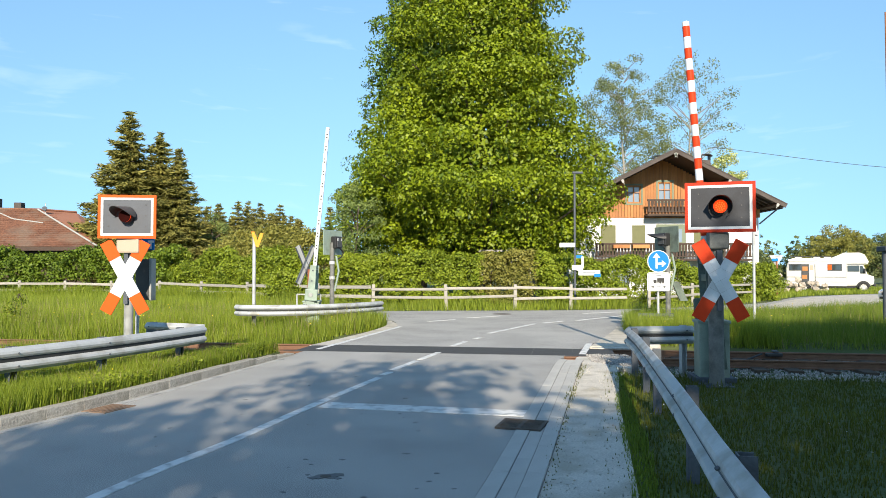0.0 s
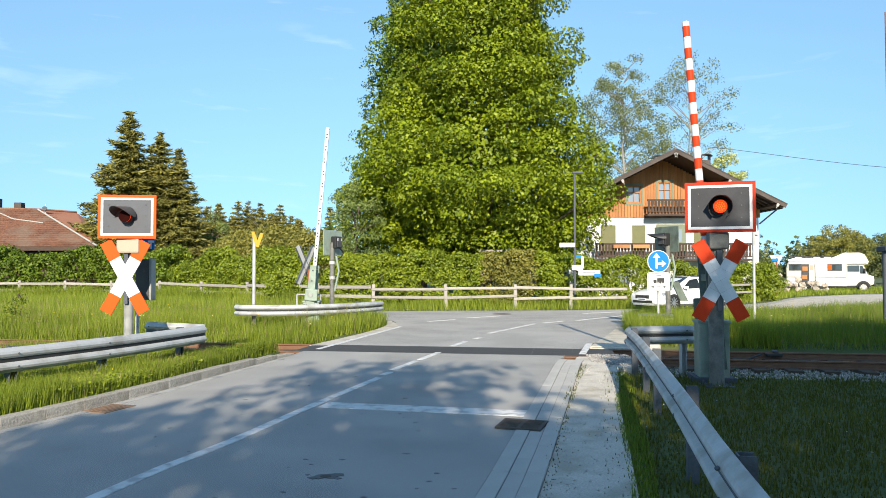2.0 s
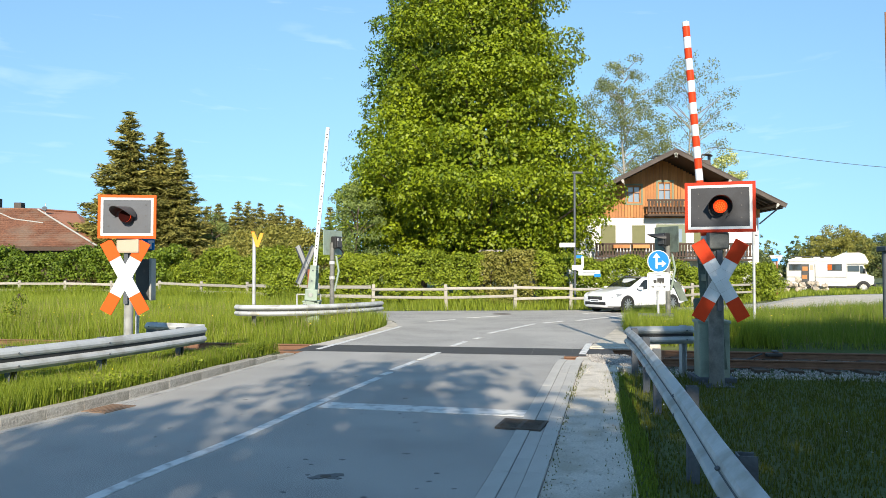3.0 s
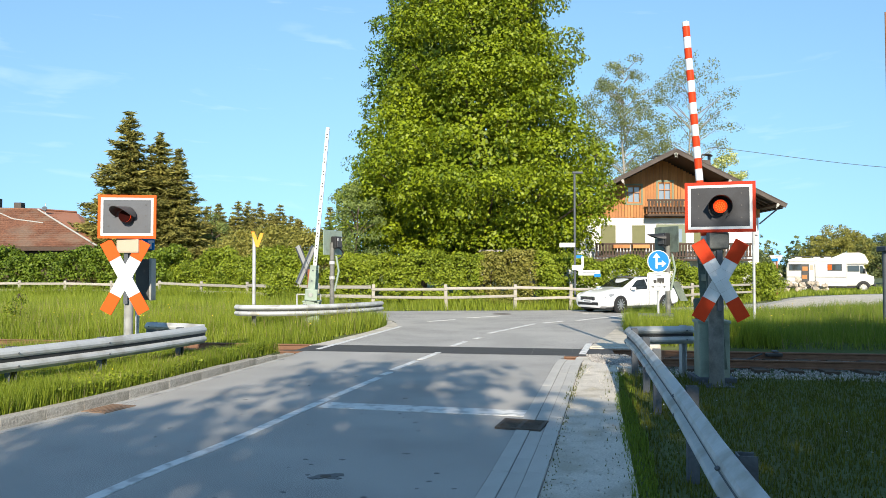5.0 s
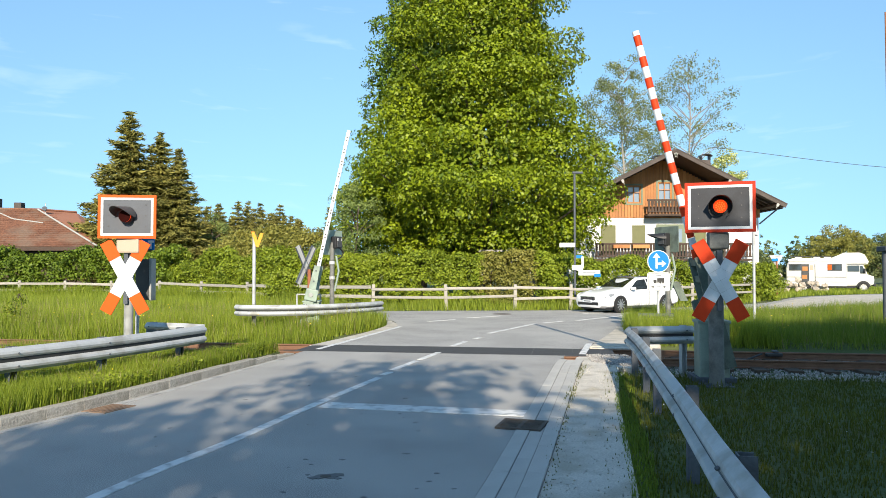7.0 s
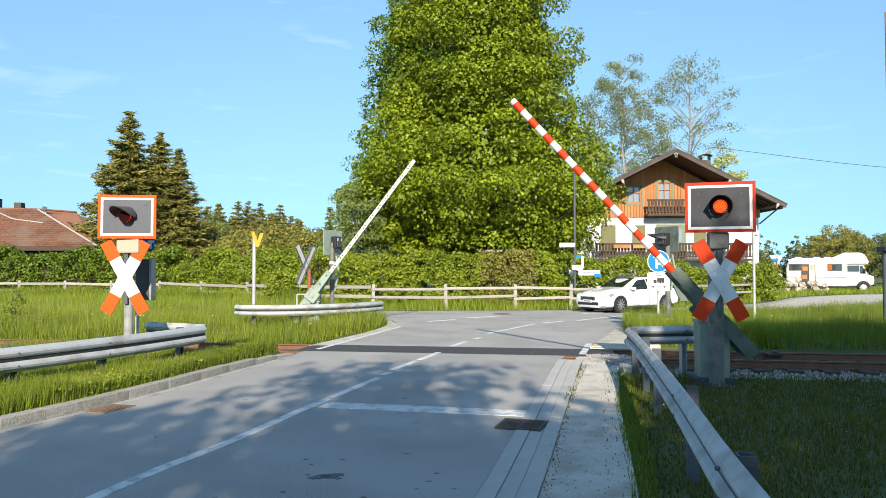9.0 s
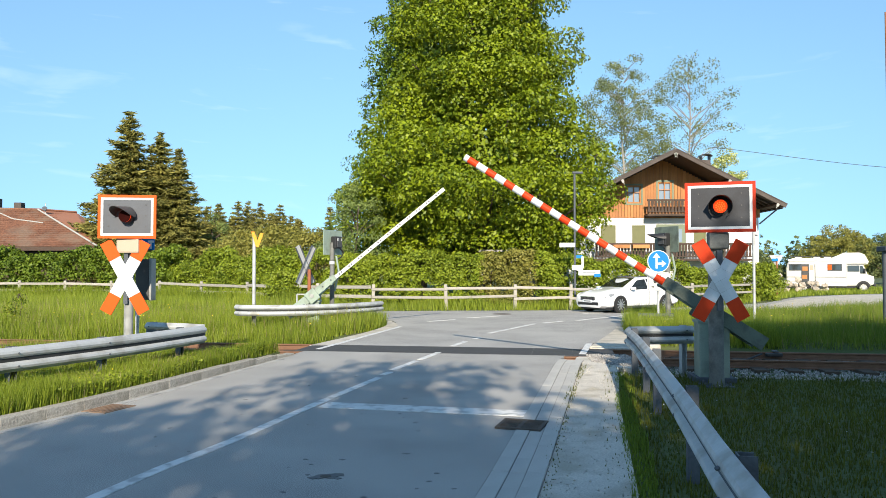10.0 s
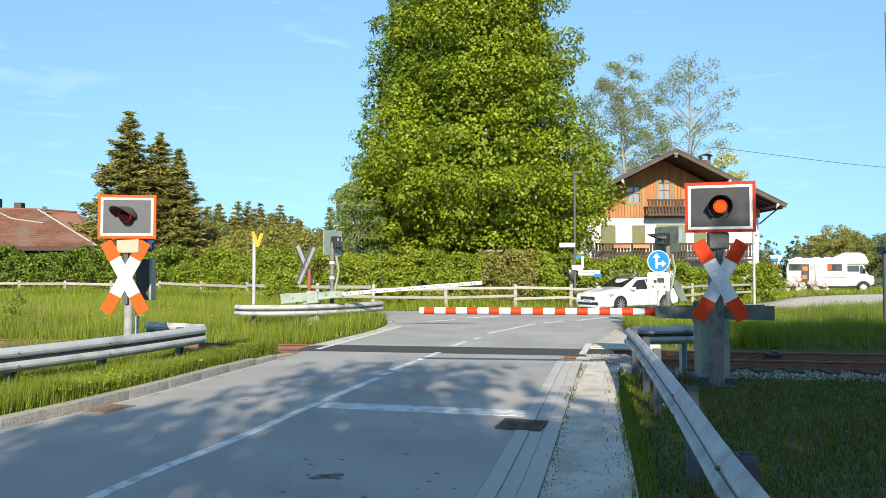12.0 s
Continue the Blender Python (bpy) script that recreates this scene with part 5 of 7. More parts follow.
for i in range(900):
    x, y, h = rng.uniform(-190, 190), 185 + rng.uniform(0, 22), rng.uniform(6.5, 11.5)
    for k in range(5):
        wood.append((x + rng.normal(0, 0.3), y, h * (0.12 + 0.2 * k), 2.7 - 0.52 * k))
pts, out = clump_points(wood, 8, 9)
tagged(leaves("far_wood", pts, out, 0.85, "far_leaf", None, 10), "distant dark green line of woodland", "woodland", kind="stuff")

# trees behind the viewer, whose shade falls across the near road
for i, (x, y, prof, n) in enumerate((
        (10.8, -11, [(4.0, 4.5), (5.6, 6.6), (8.0, 7.4), (10, 6.6), (12.0, 5.2), (13.2, 4.4), (14.2, 2.2)], 440),
        (4.9, -11, [(5, 2.6), (8, 3.1), (10, 2.6), (11.2, 1.9), (12.2, 1.3), (12.7, 0.9)], 86),
        (20.5, -9, [(2.0, 3), (4.6, 5.5), (8, 6.0), (10.5, 5), (12.0, 1.5)], 240),
        (-0.3, -12, [(3.5, 2.5), (6.0, 3.8), (8.5, 4.3), (10.0, 3.6), (11.0, 2.4), (11.8, 1.3)], 118),
        (-3.2, -13, [(4.2, 1.0), (5.8, 2.0), (8.2, 2.3), (9.6, 1.9), (10.4, 0.6)], 20))):
    broad_tree("roadside_tree", (x, y, 0), prof, n, 0.8, 1.4, 160 if x > 5 else 75 if x > 4 else 60, 0.34, "lime_leaf", "leafy roadside tree that shades the near road", trunk=0.3, seed=100 + i * 5, limb_n=5)

# ---- grass ----
def meadow(name, poly, n, h, w, leaf, seed, z=None, label="", patch=0.5):
    """Grass over a polygon, its height in soft patches; far and very short grass has straight blades."""
    x, y = scatter(poly, n, seed)
    hh = h * (1 + patch * (np.sin(x * 0.9 + seed) * np.sin(y * 0.7) * 0.5 + np.sin(x * 2.3) * np.sin(y * 2.9 + seed) * 0.4 + np.sin(x * 5.7 + y * 2.1) * np.sin(y * 6.3 - x) * 0.35))
    zz = np.array([ground_z(a, b) for a, b in zip(x, y)]) if z is None else z
    return tagged(blades(name, x, y, zz, hh, w, leaf, seed, simple=h < 0.1 or min(p[1] for p in poly) > 14), label, "grass", kind="stuff")


VERGE_TALL = [(-5.6, 8.6), (-4.95, 10.4), (-4.4, 12.6), (-5.3, 13.6), (-7.4, 14.3), (-7.6, 10.5), (-8.5, 6.2), (-7.5, 5.0)]
VERGE_LOW = [(-7.4, 14.8), (-14, 15.6), (-14, 8.0), (-8.5, 6.2), (-7.6, 10.5)]
VERGE_FRONT = [q for q in verge_edge if q[1] > 3] + [(-4.2, 13.4), (-4.9, 10.5), (-5.5, 9.0), (-7.6, 5.0)]
meadow("verge_grass", VERGE_FRONT, 64000, 0.27, 0.0065, "verge_green", 1, 0.085, "fresh green roadside grass behind the kerb")
meadow("verge_grass", VERGE_LOW, 26000, 0.13, 0.009, "grass", 31, 0.06, "short dry grass beside the track")
meadow("verge_grass", VERGE_TALL, 48000, 0.36, 0.0075, "verge_green", 2, 0.085, "long meadow grass behind the guard rail")
FIELD_L = [(-3.5, 18.3), (-2.9, 19.2), (-2.0, 21.4), (-1.75, 23.2), (-2.0, 25.0), (-3.2, 26.8), (-6, 27.7), (-16, 28.0), (-34, 28.2), (-30, 22.5), (-14, 20.2)]
meadow("meadow_grass", FIELD_L, 120000, 0.55, 0.012, "grass", 3, None, "tall green meadow grass beside the track")
BACK_L = [(-60, 36), (-16, 32.3), (-6, 31.8), (-2.6, 31.7), (4, 32.2), (8, 33.2), (10, 35), (8, 36), (-9, 37), (-18, 47), (-45, 53), (-60, 55)]
meadow("meadow_grass", BACK_L, 80000, 0.55, 0.018, "grass", 4, None, "meadow grass along the rail fence")
FIELD_R = [(5.3, 19.6), (5.6, 21.8), (6.3, 23.8), (7.4, 26.2), (10, 28.5), (14.4, 30.4), (21, 32.8), (32, 36), (30, 15.0), (14, 16.4), (5.2, 17.9)]
meadow("meadow_grass", FIELD_R, 150000, 0.46, 0.011, "grass_dark", 5, None, "tall meadow grass right of the track, coloured as shaded")
BACK_R = [(10, 34.2), (12.4, 36.2), (16.4, 39.6), (21, 46), (25, 51), (33, 56), (50, 63), (50, 75), (20, 60), (12, 42)]
meadow("meadow_grass", BACK_R, 26000, 0.35, 0.03, "grass", 6, None, "rough grass in front of the farmhouse")
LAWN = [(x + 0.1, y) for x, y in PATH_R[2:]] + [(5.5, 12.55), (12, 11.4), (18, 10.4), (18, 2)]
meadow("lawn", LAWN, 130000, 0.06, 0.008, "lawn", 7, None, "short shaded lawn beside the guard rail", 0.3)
meadow("lawn", [(x - 0.05, y) for x, y in PATH_R[2:]] + [(3.3, 12.9), (2.4, 9.2), (1.95, 6.9), (1.0, 3)], 5200, 0.075, 0.009, "grass_dark", 8, None, "ragged grass edge of the path", 0.5)
meadow("track_weeds", [(-7.6, 14.2), (-5.4, 13.6), (-4.7, 14.2), (-5.6, 15.0), (-8.0, 15.3)], 5000, 0.2, 0.009, "grass", 33, 0.06, "thin grass at the edge of the track")
meadow("track_weeds", [(4.0, 12.9), (14, 11.2), (14, 11.8), (4.0, 13.3)], 2500, 0.07, 0.01, "lawn", 9, None, "low weeds on the edge of the ballast")
meadow("straw_stalks", FIELD_L, 6000, 0.7, 0.012, "straw", 10, None, "dry pale stalks in the meadow")
meadow("straw_stalks", FIELD_R, 4000, 0.55, 0.012, "straw", 11, None, "dry pale stalks in the tall grass")
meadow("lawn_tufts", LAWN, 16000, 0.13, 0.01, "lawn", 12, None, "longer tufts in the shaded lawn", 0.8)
meadow("path_weeds", [(0.6, 5.3), (0.95, 6.9), (1.36, 8.8), (1.9, 11.1), (2.5, 13.4), (2.62, 13.4), (2.02, 11.1), (1.5, 8.8), (1.1, 6.9), (0.75, 5.3)], 420, 0.035, 0.01, "lawn", 13, 0.0, "sparse weeds along the gutter", 0.9)
# daisies in the lawn and pebbles on the path
x, y = scatter(LAWN, 260, 14)
rng = np.random.default_rng(15)
tagged(leaves("daisies", np.column_stack([x, y, 0.05 + 0 * x]), np.tile([0.0, 0.0, 1.5], (260, 1)), 0.022, "white", None, 16), "tiny white daisies in the lawn", "flowers", kind="stuff")
x, y = scatter(PATH[2:] + PATH_R[2:][::-1], 1400, 17)
p = np.column_stack([x, y, 0.0 + 0 * x])
vv = (p[:, None, :] + octa[None] * (rng.random((len(p), 1, 1)) ** 3 * 0.012 + 0.002) + rng.normal(0, 0.0015, (len(p), 6, 3))).reshape(-1, 3)
ff = (np.arange(len(p))[:, None, None] * 6 + faces[None]).reshape(-1, 3)
tagged(quick("pebbles", vv, ff, "gravel_path"), "small loose pebbles on the footpath", "pebbles", kind="stuff")
meadow("straw_stalks", VERGE_FRONT, 2600, 0.24, 0.009, "straw", 18, 0.085, "dry stalks in the roadside grass")
meadow("straw_stalks", VERGE_TALL, 3000, 0.34, 0.01, "straw", 19, 0.085, "dry stalks behind the guard rail")
for poly, n, z, seed in ((FIELD_R, 420, 0.4, 20), (FIELD_L, 360, 0.48, 21), (VERGE_TALL, 40, 0.36, 22), (VERGE_FRONT, 26, 0.27, 23)):
    x, y = scatter(poly, n, seed)
    zz = z * (0.75 + 0.45 * np.random.default_rng(seed).random(n))
    tagged(leaves("dandelions", np.column_stack([x, y, zz]), np.tile([0.0, -0.5, 0.9], (n, 1)), 0.042, "dandelion", None, seed), "scattered yellow dandelion heads in the grass", "flowers", kind="stuff")

# weeds between the grasses, tall tufts along the fence and the far kerb, ragged edge of the path
meadow("meadow_grass", [(4.98, 18.0), (5.05, 20.6), (5.6, 22.6), (6.6, 23.6), (8.2, 21.0), (8.0, 17.4)], 20000, 0.68, 0.01, "grass", 24, None, "tall grass round the far barrier post", 0.3)
meadow("meadow_grass", [(-34, 45.4), (-17.2, 43.3), (-10.9, 38.9), (-6.4, 34.6), (-4.6, 33.4), (-6.2, 35.0), (-10.6, 39.3), (-17.0, 43.9), (-33, 46)], 26000, 0.8, 0.018, "grass", 25, None, "tall grass standing against the rail fence", 0.35)
meadow("path_weeds", [(px - 0.24, py) for px, py in PATH_R[2:]] + [(px + 0.1, py) for px, py in PATH_R[2:]][::-1], 260, 0.045, 0.009, "lawn", 26, 0.0, "ragged tufts creeping onto the path", 0.9)
for poly, n, tall, seed in ((VERGE_FRONT, 15000, 0.2, 27), (VERGE_TALL, 9000, 0.26, 28)):
    x, y = scatter(poly, n, seed)
    keep = np.sin(x * 2.7 + seed) * np.sin(y * 2.1) + 0.4 * np.sin(x * 6.1 + y * 3.3) > -0.05
    x, y = x[keep], y[keep]
    zz = 0.09 + tall * np.random.default_rng(seed).random(len(x)) ** 0.7
    tagged(leaves("verge_weeds", np.column_stack([x, y, zz]), np.tile([0.0, -0.4, 0.8], (len(x), 1)), 0.05, "hedge_leaf", None, seed), "low leafy weeds among the roadside grass", "weeds", kind="stuff")


# ---- signs and masts ----
def plain_post(name, m, label, category, h, r, mat="zinc"):
    root = thing(name, m, label, category)
    bm = bmesh.new()
    rod(bm, (0, 0, -0.05), (0, 0, h), r, seg=12)
    part("post", bm, mat, root, smooth=True)
    bm = bmesh.new()
    rod(bm, (0, 0, h), (0, 0, h + 0.02), r * 1.1, r * 0.7, seg=12)
    part("post_cap", bm, "zinc_dark", root)
    return root


def rounded(w, h, r, n=5):
    pts = []
    for cx, cz, a0 in ((w / 2 - r, h / 2 - r, 0), (-w / 2 + r, h / 2 - r, 90), (-w / 2 + r, -h / 2 + r, 180), (w / 2 - r, -h / 2 + r, 270)):
        for i in range(n + 1):
            a = radians(a0 + 90 * i / n)
            pts.append((cx + r * math.cos(a), cz + r * math.sin(a)))
    return pts


def disc(r, n=40):
    return [(r * math.cos(2 * math.pi * i / n), r * math.sin(2 * math.pi * i / n)) for i in range(n)]


arrow_sign = plain_post("traffic_sign", pose(6.0, 20.6, 0, 0, 0, 0), "round blue arrow sign over a white lorry plate", "traffic sign", 2.2, 0.035)
bm = bmesh.new()
rim = part("sign_disc", prism(bm, disc(0.31), 0.02, pose(0, -0.06, 1.97)), "white", arrow_sign)
bm = bmesh.new()
part("blue_face", prism(bm, disc(0.288), 0.006, pose(0, -0.074, 1.97)), "blue", rim, "blue retroreflective face")
for name, outline in (("up_arrow", [(-0.085, -0.2), (-0.03, -0.2), (-0.03, 0.1), (0.045, 0.1), (-0.0575, 0.235), (-0.16, 0.1), (-0.085, 0.1)]),
                      ("side_arrow", [(-0.032, -0.095), (0.09, -0.095), (0.09, -0.165), (0.215, -0.065), (0.09, 0.035), (0.09, -0.035), (-0.032, -0.035)])):
    bm = bmesh.new()
    part(name, prism(bm, outline, 0.004, pose(0, -0.0795, 1.97)), "white", rim)
bm = bmesh.new()
plate = part("lorry_plate", prism(bm, rounded(0.62, 0.52, 0.05), 0.016, pose(0, -0.055, 1.4)), "white", arrow_sign)
bm = bmesh.new()
for sx, sz, x, z in ((0.57, 0.008, 0, 0.235), (0.57, 0.008, 0, -0.235), (0.008, 0.46, 0.285, 0), (0.008, 0.46, -0.285, 0)):
    box(bm, (sx, 0.004, sz), (x, -0.0655, 1.4 + z))
part("plate_rim", bm, "black", plate)
for sx, sz, x, z in ((0.2, 0.11, 0.06, 0.05), (0.09, 0.08, -0.1, 0.02), (0.28, 0.012, 0.02, -0.02)):
    bm = bmesh.new()
    part("lorry_shape", box(bm, (sx, 0.004, sz), (x, -0.0655, 1.4 + z)), "black", plate)
for x in (-0.1, 0.05, 0.12):
    bm = bmesh.new()
    part("lorry_wheel", prism(bm, disc(0.026, 14), 0.004, pose(x, -0.066, 1.375)), "black", plate)
for sx, sz, x, z in ((0.12, 0.02, 0, -0.14), (0.13, 0.016, 0, 0.17)):
    bm = bmesh.new()
    part("text_bar", box(bm, (sx, 0.004, sz), (x, -0.0655, 1.4 + z)), "zinc_dark", plate)
for s in (-1, 1):
    bm = bmesh.new()
    part("width_arrow", prism(bm, [(s * 0.11, -0.145), (s * 0.17, -0.175), (s * 0.17, -0.15), (s * 0.22, -0.15), (s * 0.22, -0.13), (s * 0.17, -0.13), (s * 0.17, -0.105)][::s], 0.004, pose(0, -0.0655, 1.4)), "black", plate)

# far signals seen from behind and from the side
def far_signal(m, label, side):
    root = thing("crossing_signal", m, label, "railway signal", "crossing signals")
    bm = bmesh.new()
    rod(bm, (0, 0, -0.05), (0, 0, 2.6), 0.07, seg=14)
    part("post", bm, "mast_dark", root, smooth=True)
    for z in (1.95, 1.5):
        bm = bmesh.new()
        rod(bm, (0, 0, z), (0, 0, z + 0.09), 0.09, seg=14)
        part("clamp", bm, "zinc", root)
    bm = bmesh.new()
    plate_t = 62 * side
    back = part("signal_plate", box(bm, (0.92, 0.025, 0.74), (0, 0, 0), bevel=0.004), "grey_green" if side > 0 else "grimy_green", root)
    back.matrix_local = pose(0.0, 0.1, 2.6, 0, 0, plate_t)
    bm = bmesh.new()
    part("lamp_case", box(bm, (0.3, 0.2, 0.36), (0.02, -0.12, 0.0), bevel=0.03), "hood", back)
    bm = bmesh.new()
    part("case_lid", box(bm, (0.24, 0.03, 0.28), (0.02, -0.235, 0.0), bevel=0.012), "hood_faded", back)
    for x in (-0.13, 0.13):
        bm = bmesh.new()
        part("hinge", box(bm, (0.03, 0.03, 0.08), (x * 0.7, -0.258, 0.08), bevel=0.006), "zinc", back)
    bm = bmesh.new()
    part("cable_loop", sweep(bm, [(-0.02, -0.02), (-0.02, 0.02), (0.02, 0.02), (0.02, -0.02)], smooth_path([(0.05, -0.2, -0.15), (0.2, -0.24, -0.3), (0.12, -0.2, -0.45), (0.0, -0.12, -0.5)], 0.06)), "hood", back)
    hood = part("lamp_hood", hood_mesh(0.14, 0.42, 0.2), "hood_faded", root, smooth=True)
    hood.matrix_local = back.matrix_local @ pose(0, 0.02, 0.02, 0, 0, 180)
    bm = bmesh.new()
    rod(bm, (0.12, -0.02, 2.2), (0.2, -0.02, 1.75), 0.03, seg=8)
    rod(bm, (0.2, -0.02, 1.75), (0.08, -0.02, 1.15), 0.03, seg=8)
    part("cable_hose", bm, "grey_green", root, smooth=True)
    return root


far_signal(pose(-3.3, 21.95, -0.05), "grey signal mast seen from behind, beside the far barrier", 1)
fr = far_signal(pose(6.4, 21.0, 0), "grey signal mast seen from behind, beside the arrow sign", -1)
for z in (0.9,):
    bm = bmesh.new()
    prism(bm, [(0.05, z - 0.35), (0.38, z + 0.25), (0.5, z + 0.25), (0.2, z - 0.35)] if z > 1 else [(0.1, z + 0.5), (0.3, z + 0.5), (0.56, z - 0.05), (0.34, z - 0.05)], 0.08)
    part("stay_bracket", bm, "grimy_green", fr)

visor = part("side_visor", hood_mesh(0.15, 0.5, 0.02, True), "hood", fr, "dark lamp visor", smooth=True)
visor.matrix_local = pose(-0.08, -0.02, 2.62, 0, 0, -90)
far_cross = plain_post("warning_cross_mast", pose(-3.95, 21.8, 0), "grey back of a warning cross on a rusty post", "warning cross", 1.75, 0.055, "rust_post")
for lean, y in ((29, 0.08), (-29, 0.11)):
    bm = bmesh.new()
    ob = part("cross_board", box(bm, (0.17, 0.02, 1.25), (0, 0, 0), bevel=0.003), "zinc", far_cross)
    for s in (-1, 1):
        bm = bmesh.new()
        part("board_flange", box(bm, (0.012, 0.05, 1.25), (s * 0.085, -0.025, 0)), "zinc_dark", ob)
    ob.matrix_local = pose(-0.06, 0, 1.88, 0, 0, 52) @ pose(0, y, 0, 0, lean, 0)
bm = bmesh.new()
rod(bm, (-0.4, 0.2, 1.0), (0.3, 0.2, 1.0), 0.025, seg=8)
rod(bm, (-0.4, 0.2, 1.0), (-0.4, 0.2, 0.3), 0.025, seg=8)
rod(bm, (-0.4, 0.2, 0.45), (0.3, 0.2, 0.45), 0.025, seg=8)
rod(bm, (0.3, 0.2, 1.0), (0.3, 0.2, 0.3), 0.025, seg=8)
tagged(part("pipe_frame", bm, "zinc", far_cross), "galvanised pipe frame")

# yellow marker, bare poles
yellow = plain_post("marker_post", pose(-5.38, 21.0, 0), "grey post with a yellow V-shaped marker", "marker post", 2.75, 0.05, "zinc")
bm = bmesh.new()
prism(bm, [(-0.16, 0.2), (-0.07, 0.2), (0.02, -0.05), (0.1, 0.16), (0.19, 0.16), (0.06, -0.24), (-0.02, -0.24)], 0.015, pose(0.09, -0.07, 2.62))
M["yellow"] = surf("yellow_marker_film", (0.8, 0.27, 0.006), (0.86, 0.34, 0.012), 4, 0.45, 0.05)
part("v_marker", bm, "yellow", yellow, "yellow V-shaped board")
bare = plain_post("sign_pole", pose(9.15, 21.7, 0), "bare galvanised sign pole in the grass", "pole", 2.86, 0.04)
bm = bmesh.new()
part("clamp", box(bm, (0.14, 0.05, 0.05), (0.04, 0, 2.75), bevel=0.008), "zinc_dark", bare)
small = plain_post("marker_post", pose(9.95, 34.2, 0), "short post with a small white plate by the fence", "marker post", 1.75, 0.035, "white")
bm = bmesh.new()
part("small_plate", box(bm, (0.22, 0.02, 0.3), (0, -0.05, 1.85), bevel=0.004), "white", small)
bm = bmesh.new()
part("red_cap", box(bm, (0.24, 0.022, 0.08), (0, -0.05, 2.04), bevel=0.004), "red", small)
corner = plain_post("metal_column", pose(13.22, 22.0, 0), "weathered steel column with a wider cap", "column", 2.28, 0.1, "zinc_dark")
bm = bmesh.new()
part("column_cap", box(bm, (0.5, 0.5, 0.16), (0.1, 0, 2.36), bevel=0.03), "zinc_dark", corner)
bm = bmesh.new()
part("upper_pole", rod(bm, (0.12, 0, 2.4), (0.12, 0, 9.5), 0.03, seg=8), "rust_post", corner)

# behind the sunlit signal: a small blue sign and a grey relay box
rear = plain_post("traffic_sign", pose(-5.42, 13.1, 0.05), "small blue and white sign half hidden by the signal", "traffic sign", 2.3, 0.035)
bm = bmesh.new()
prism(bm, [(-0.2, -0.1), (0.19, -0.1), (0.19, 0.1), (-0.2, 0.1)], 0.014, pose(0.12, -0.05, 2.12))
bl = part("blue_plate", bm, "blue", rear)
bm = bmesh.new()
part("white_shape", box(bm, (0.04, 0.004, 0.14), (0.25, -0.06, 2.11)), "white", bl)
bm = bmesh.new()
part("white_shape", box(bm, (0.1, 0.004, 0.04), (0.25, -0.0605, 2.17)), "white", bl)
bm = bmesh.new()
cab = part("relay_box", box(bm, (0.24, 0.2, 0.72), (0.12, 0.0, 1.5), bevel=0.015), "hood_faded", rear)
bm = bmesh.new()
part("box_side", box(bm, (0.04, 0.21, 0.74), (0.262, 0.0, 1.5), bevel=0.008), "post_grey", cab)

# street lamp with direction plates
lamp_post = plain_post("street_lamp", pose(6.1, 34.1, 0), "slim dark street lamp with small direction plates", "street lamp", 6.2, 0.05, "zinc_dark")
bm = bmesh.new()
box(bm, (0.5, 0.16, 0.1), (0.14, 0, 6.26), bevel=0.03)
part("lamp_head", bm, "zinc_dark", lamp_post)
for w, h, x, z, mat, label in ((0.72, 0.2, -0.36, 2.9, "white", "white direction plate"), (0.3, 0.14, 0.2, 2.36, "blue", "blue sign plate"), (0.5, 0.22, 0.1, 1.86, "white", "white sign plate"),
                               (1.0, 0.24, 0.65, 1.62, "white", "white direction plate"), (0.3, 0.16, 1.02, 1.5, "blue", "pale blue sign plate"), (0.1, 0.55, 0.34, 2.1, "white", "upright white plate")):
    bm = bmesh.new()
    ob = part("direction_plate", box(bm, (w, 0.02, h), (x, -0.07 - abs(x) * 0.01, z), bevel=0.004), mat, lamp_post, label)
    if w > 0.6:
        bm = bmesh.new()
        part("text_bar", box(bm, (w * 0.6, 0.004, 0.03), (x, -0.083 - abs(x) * 0.01, z)), "zinc_dark", ob)
yield_sign = plain_post("traffic_sign", pose(21.5, 47.5, 0), "back of a triangular give-way sign on a rusty post", "traffic sign", 2.5, 0.05, "rust_post")
bm = bmesh.new()
prism(bm, [(-0.45, 0.36), (0.45, 0.36), (0.0, -0.4)], 0.02, pose(0, 0.06, 2.35))
part("triangle_back", bm, "zinc", yield_sign)
bm = bmesh.new()
part("blue_plate", box(bm, (0.4, 0.02, 0.16), (-0.14, -0.06, 2.42)), "blue", yield_sign)
guard_rail("short guard rail end beside the arrow sign", [(5.45, 20.6), (5.9, 20.4), (6.35, 20.35)], [(6.3, 20.35)], 1, top=0.53, beam_mat="zinc_dark", web="zinc")


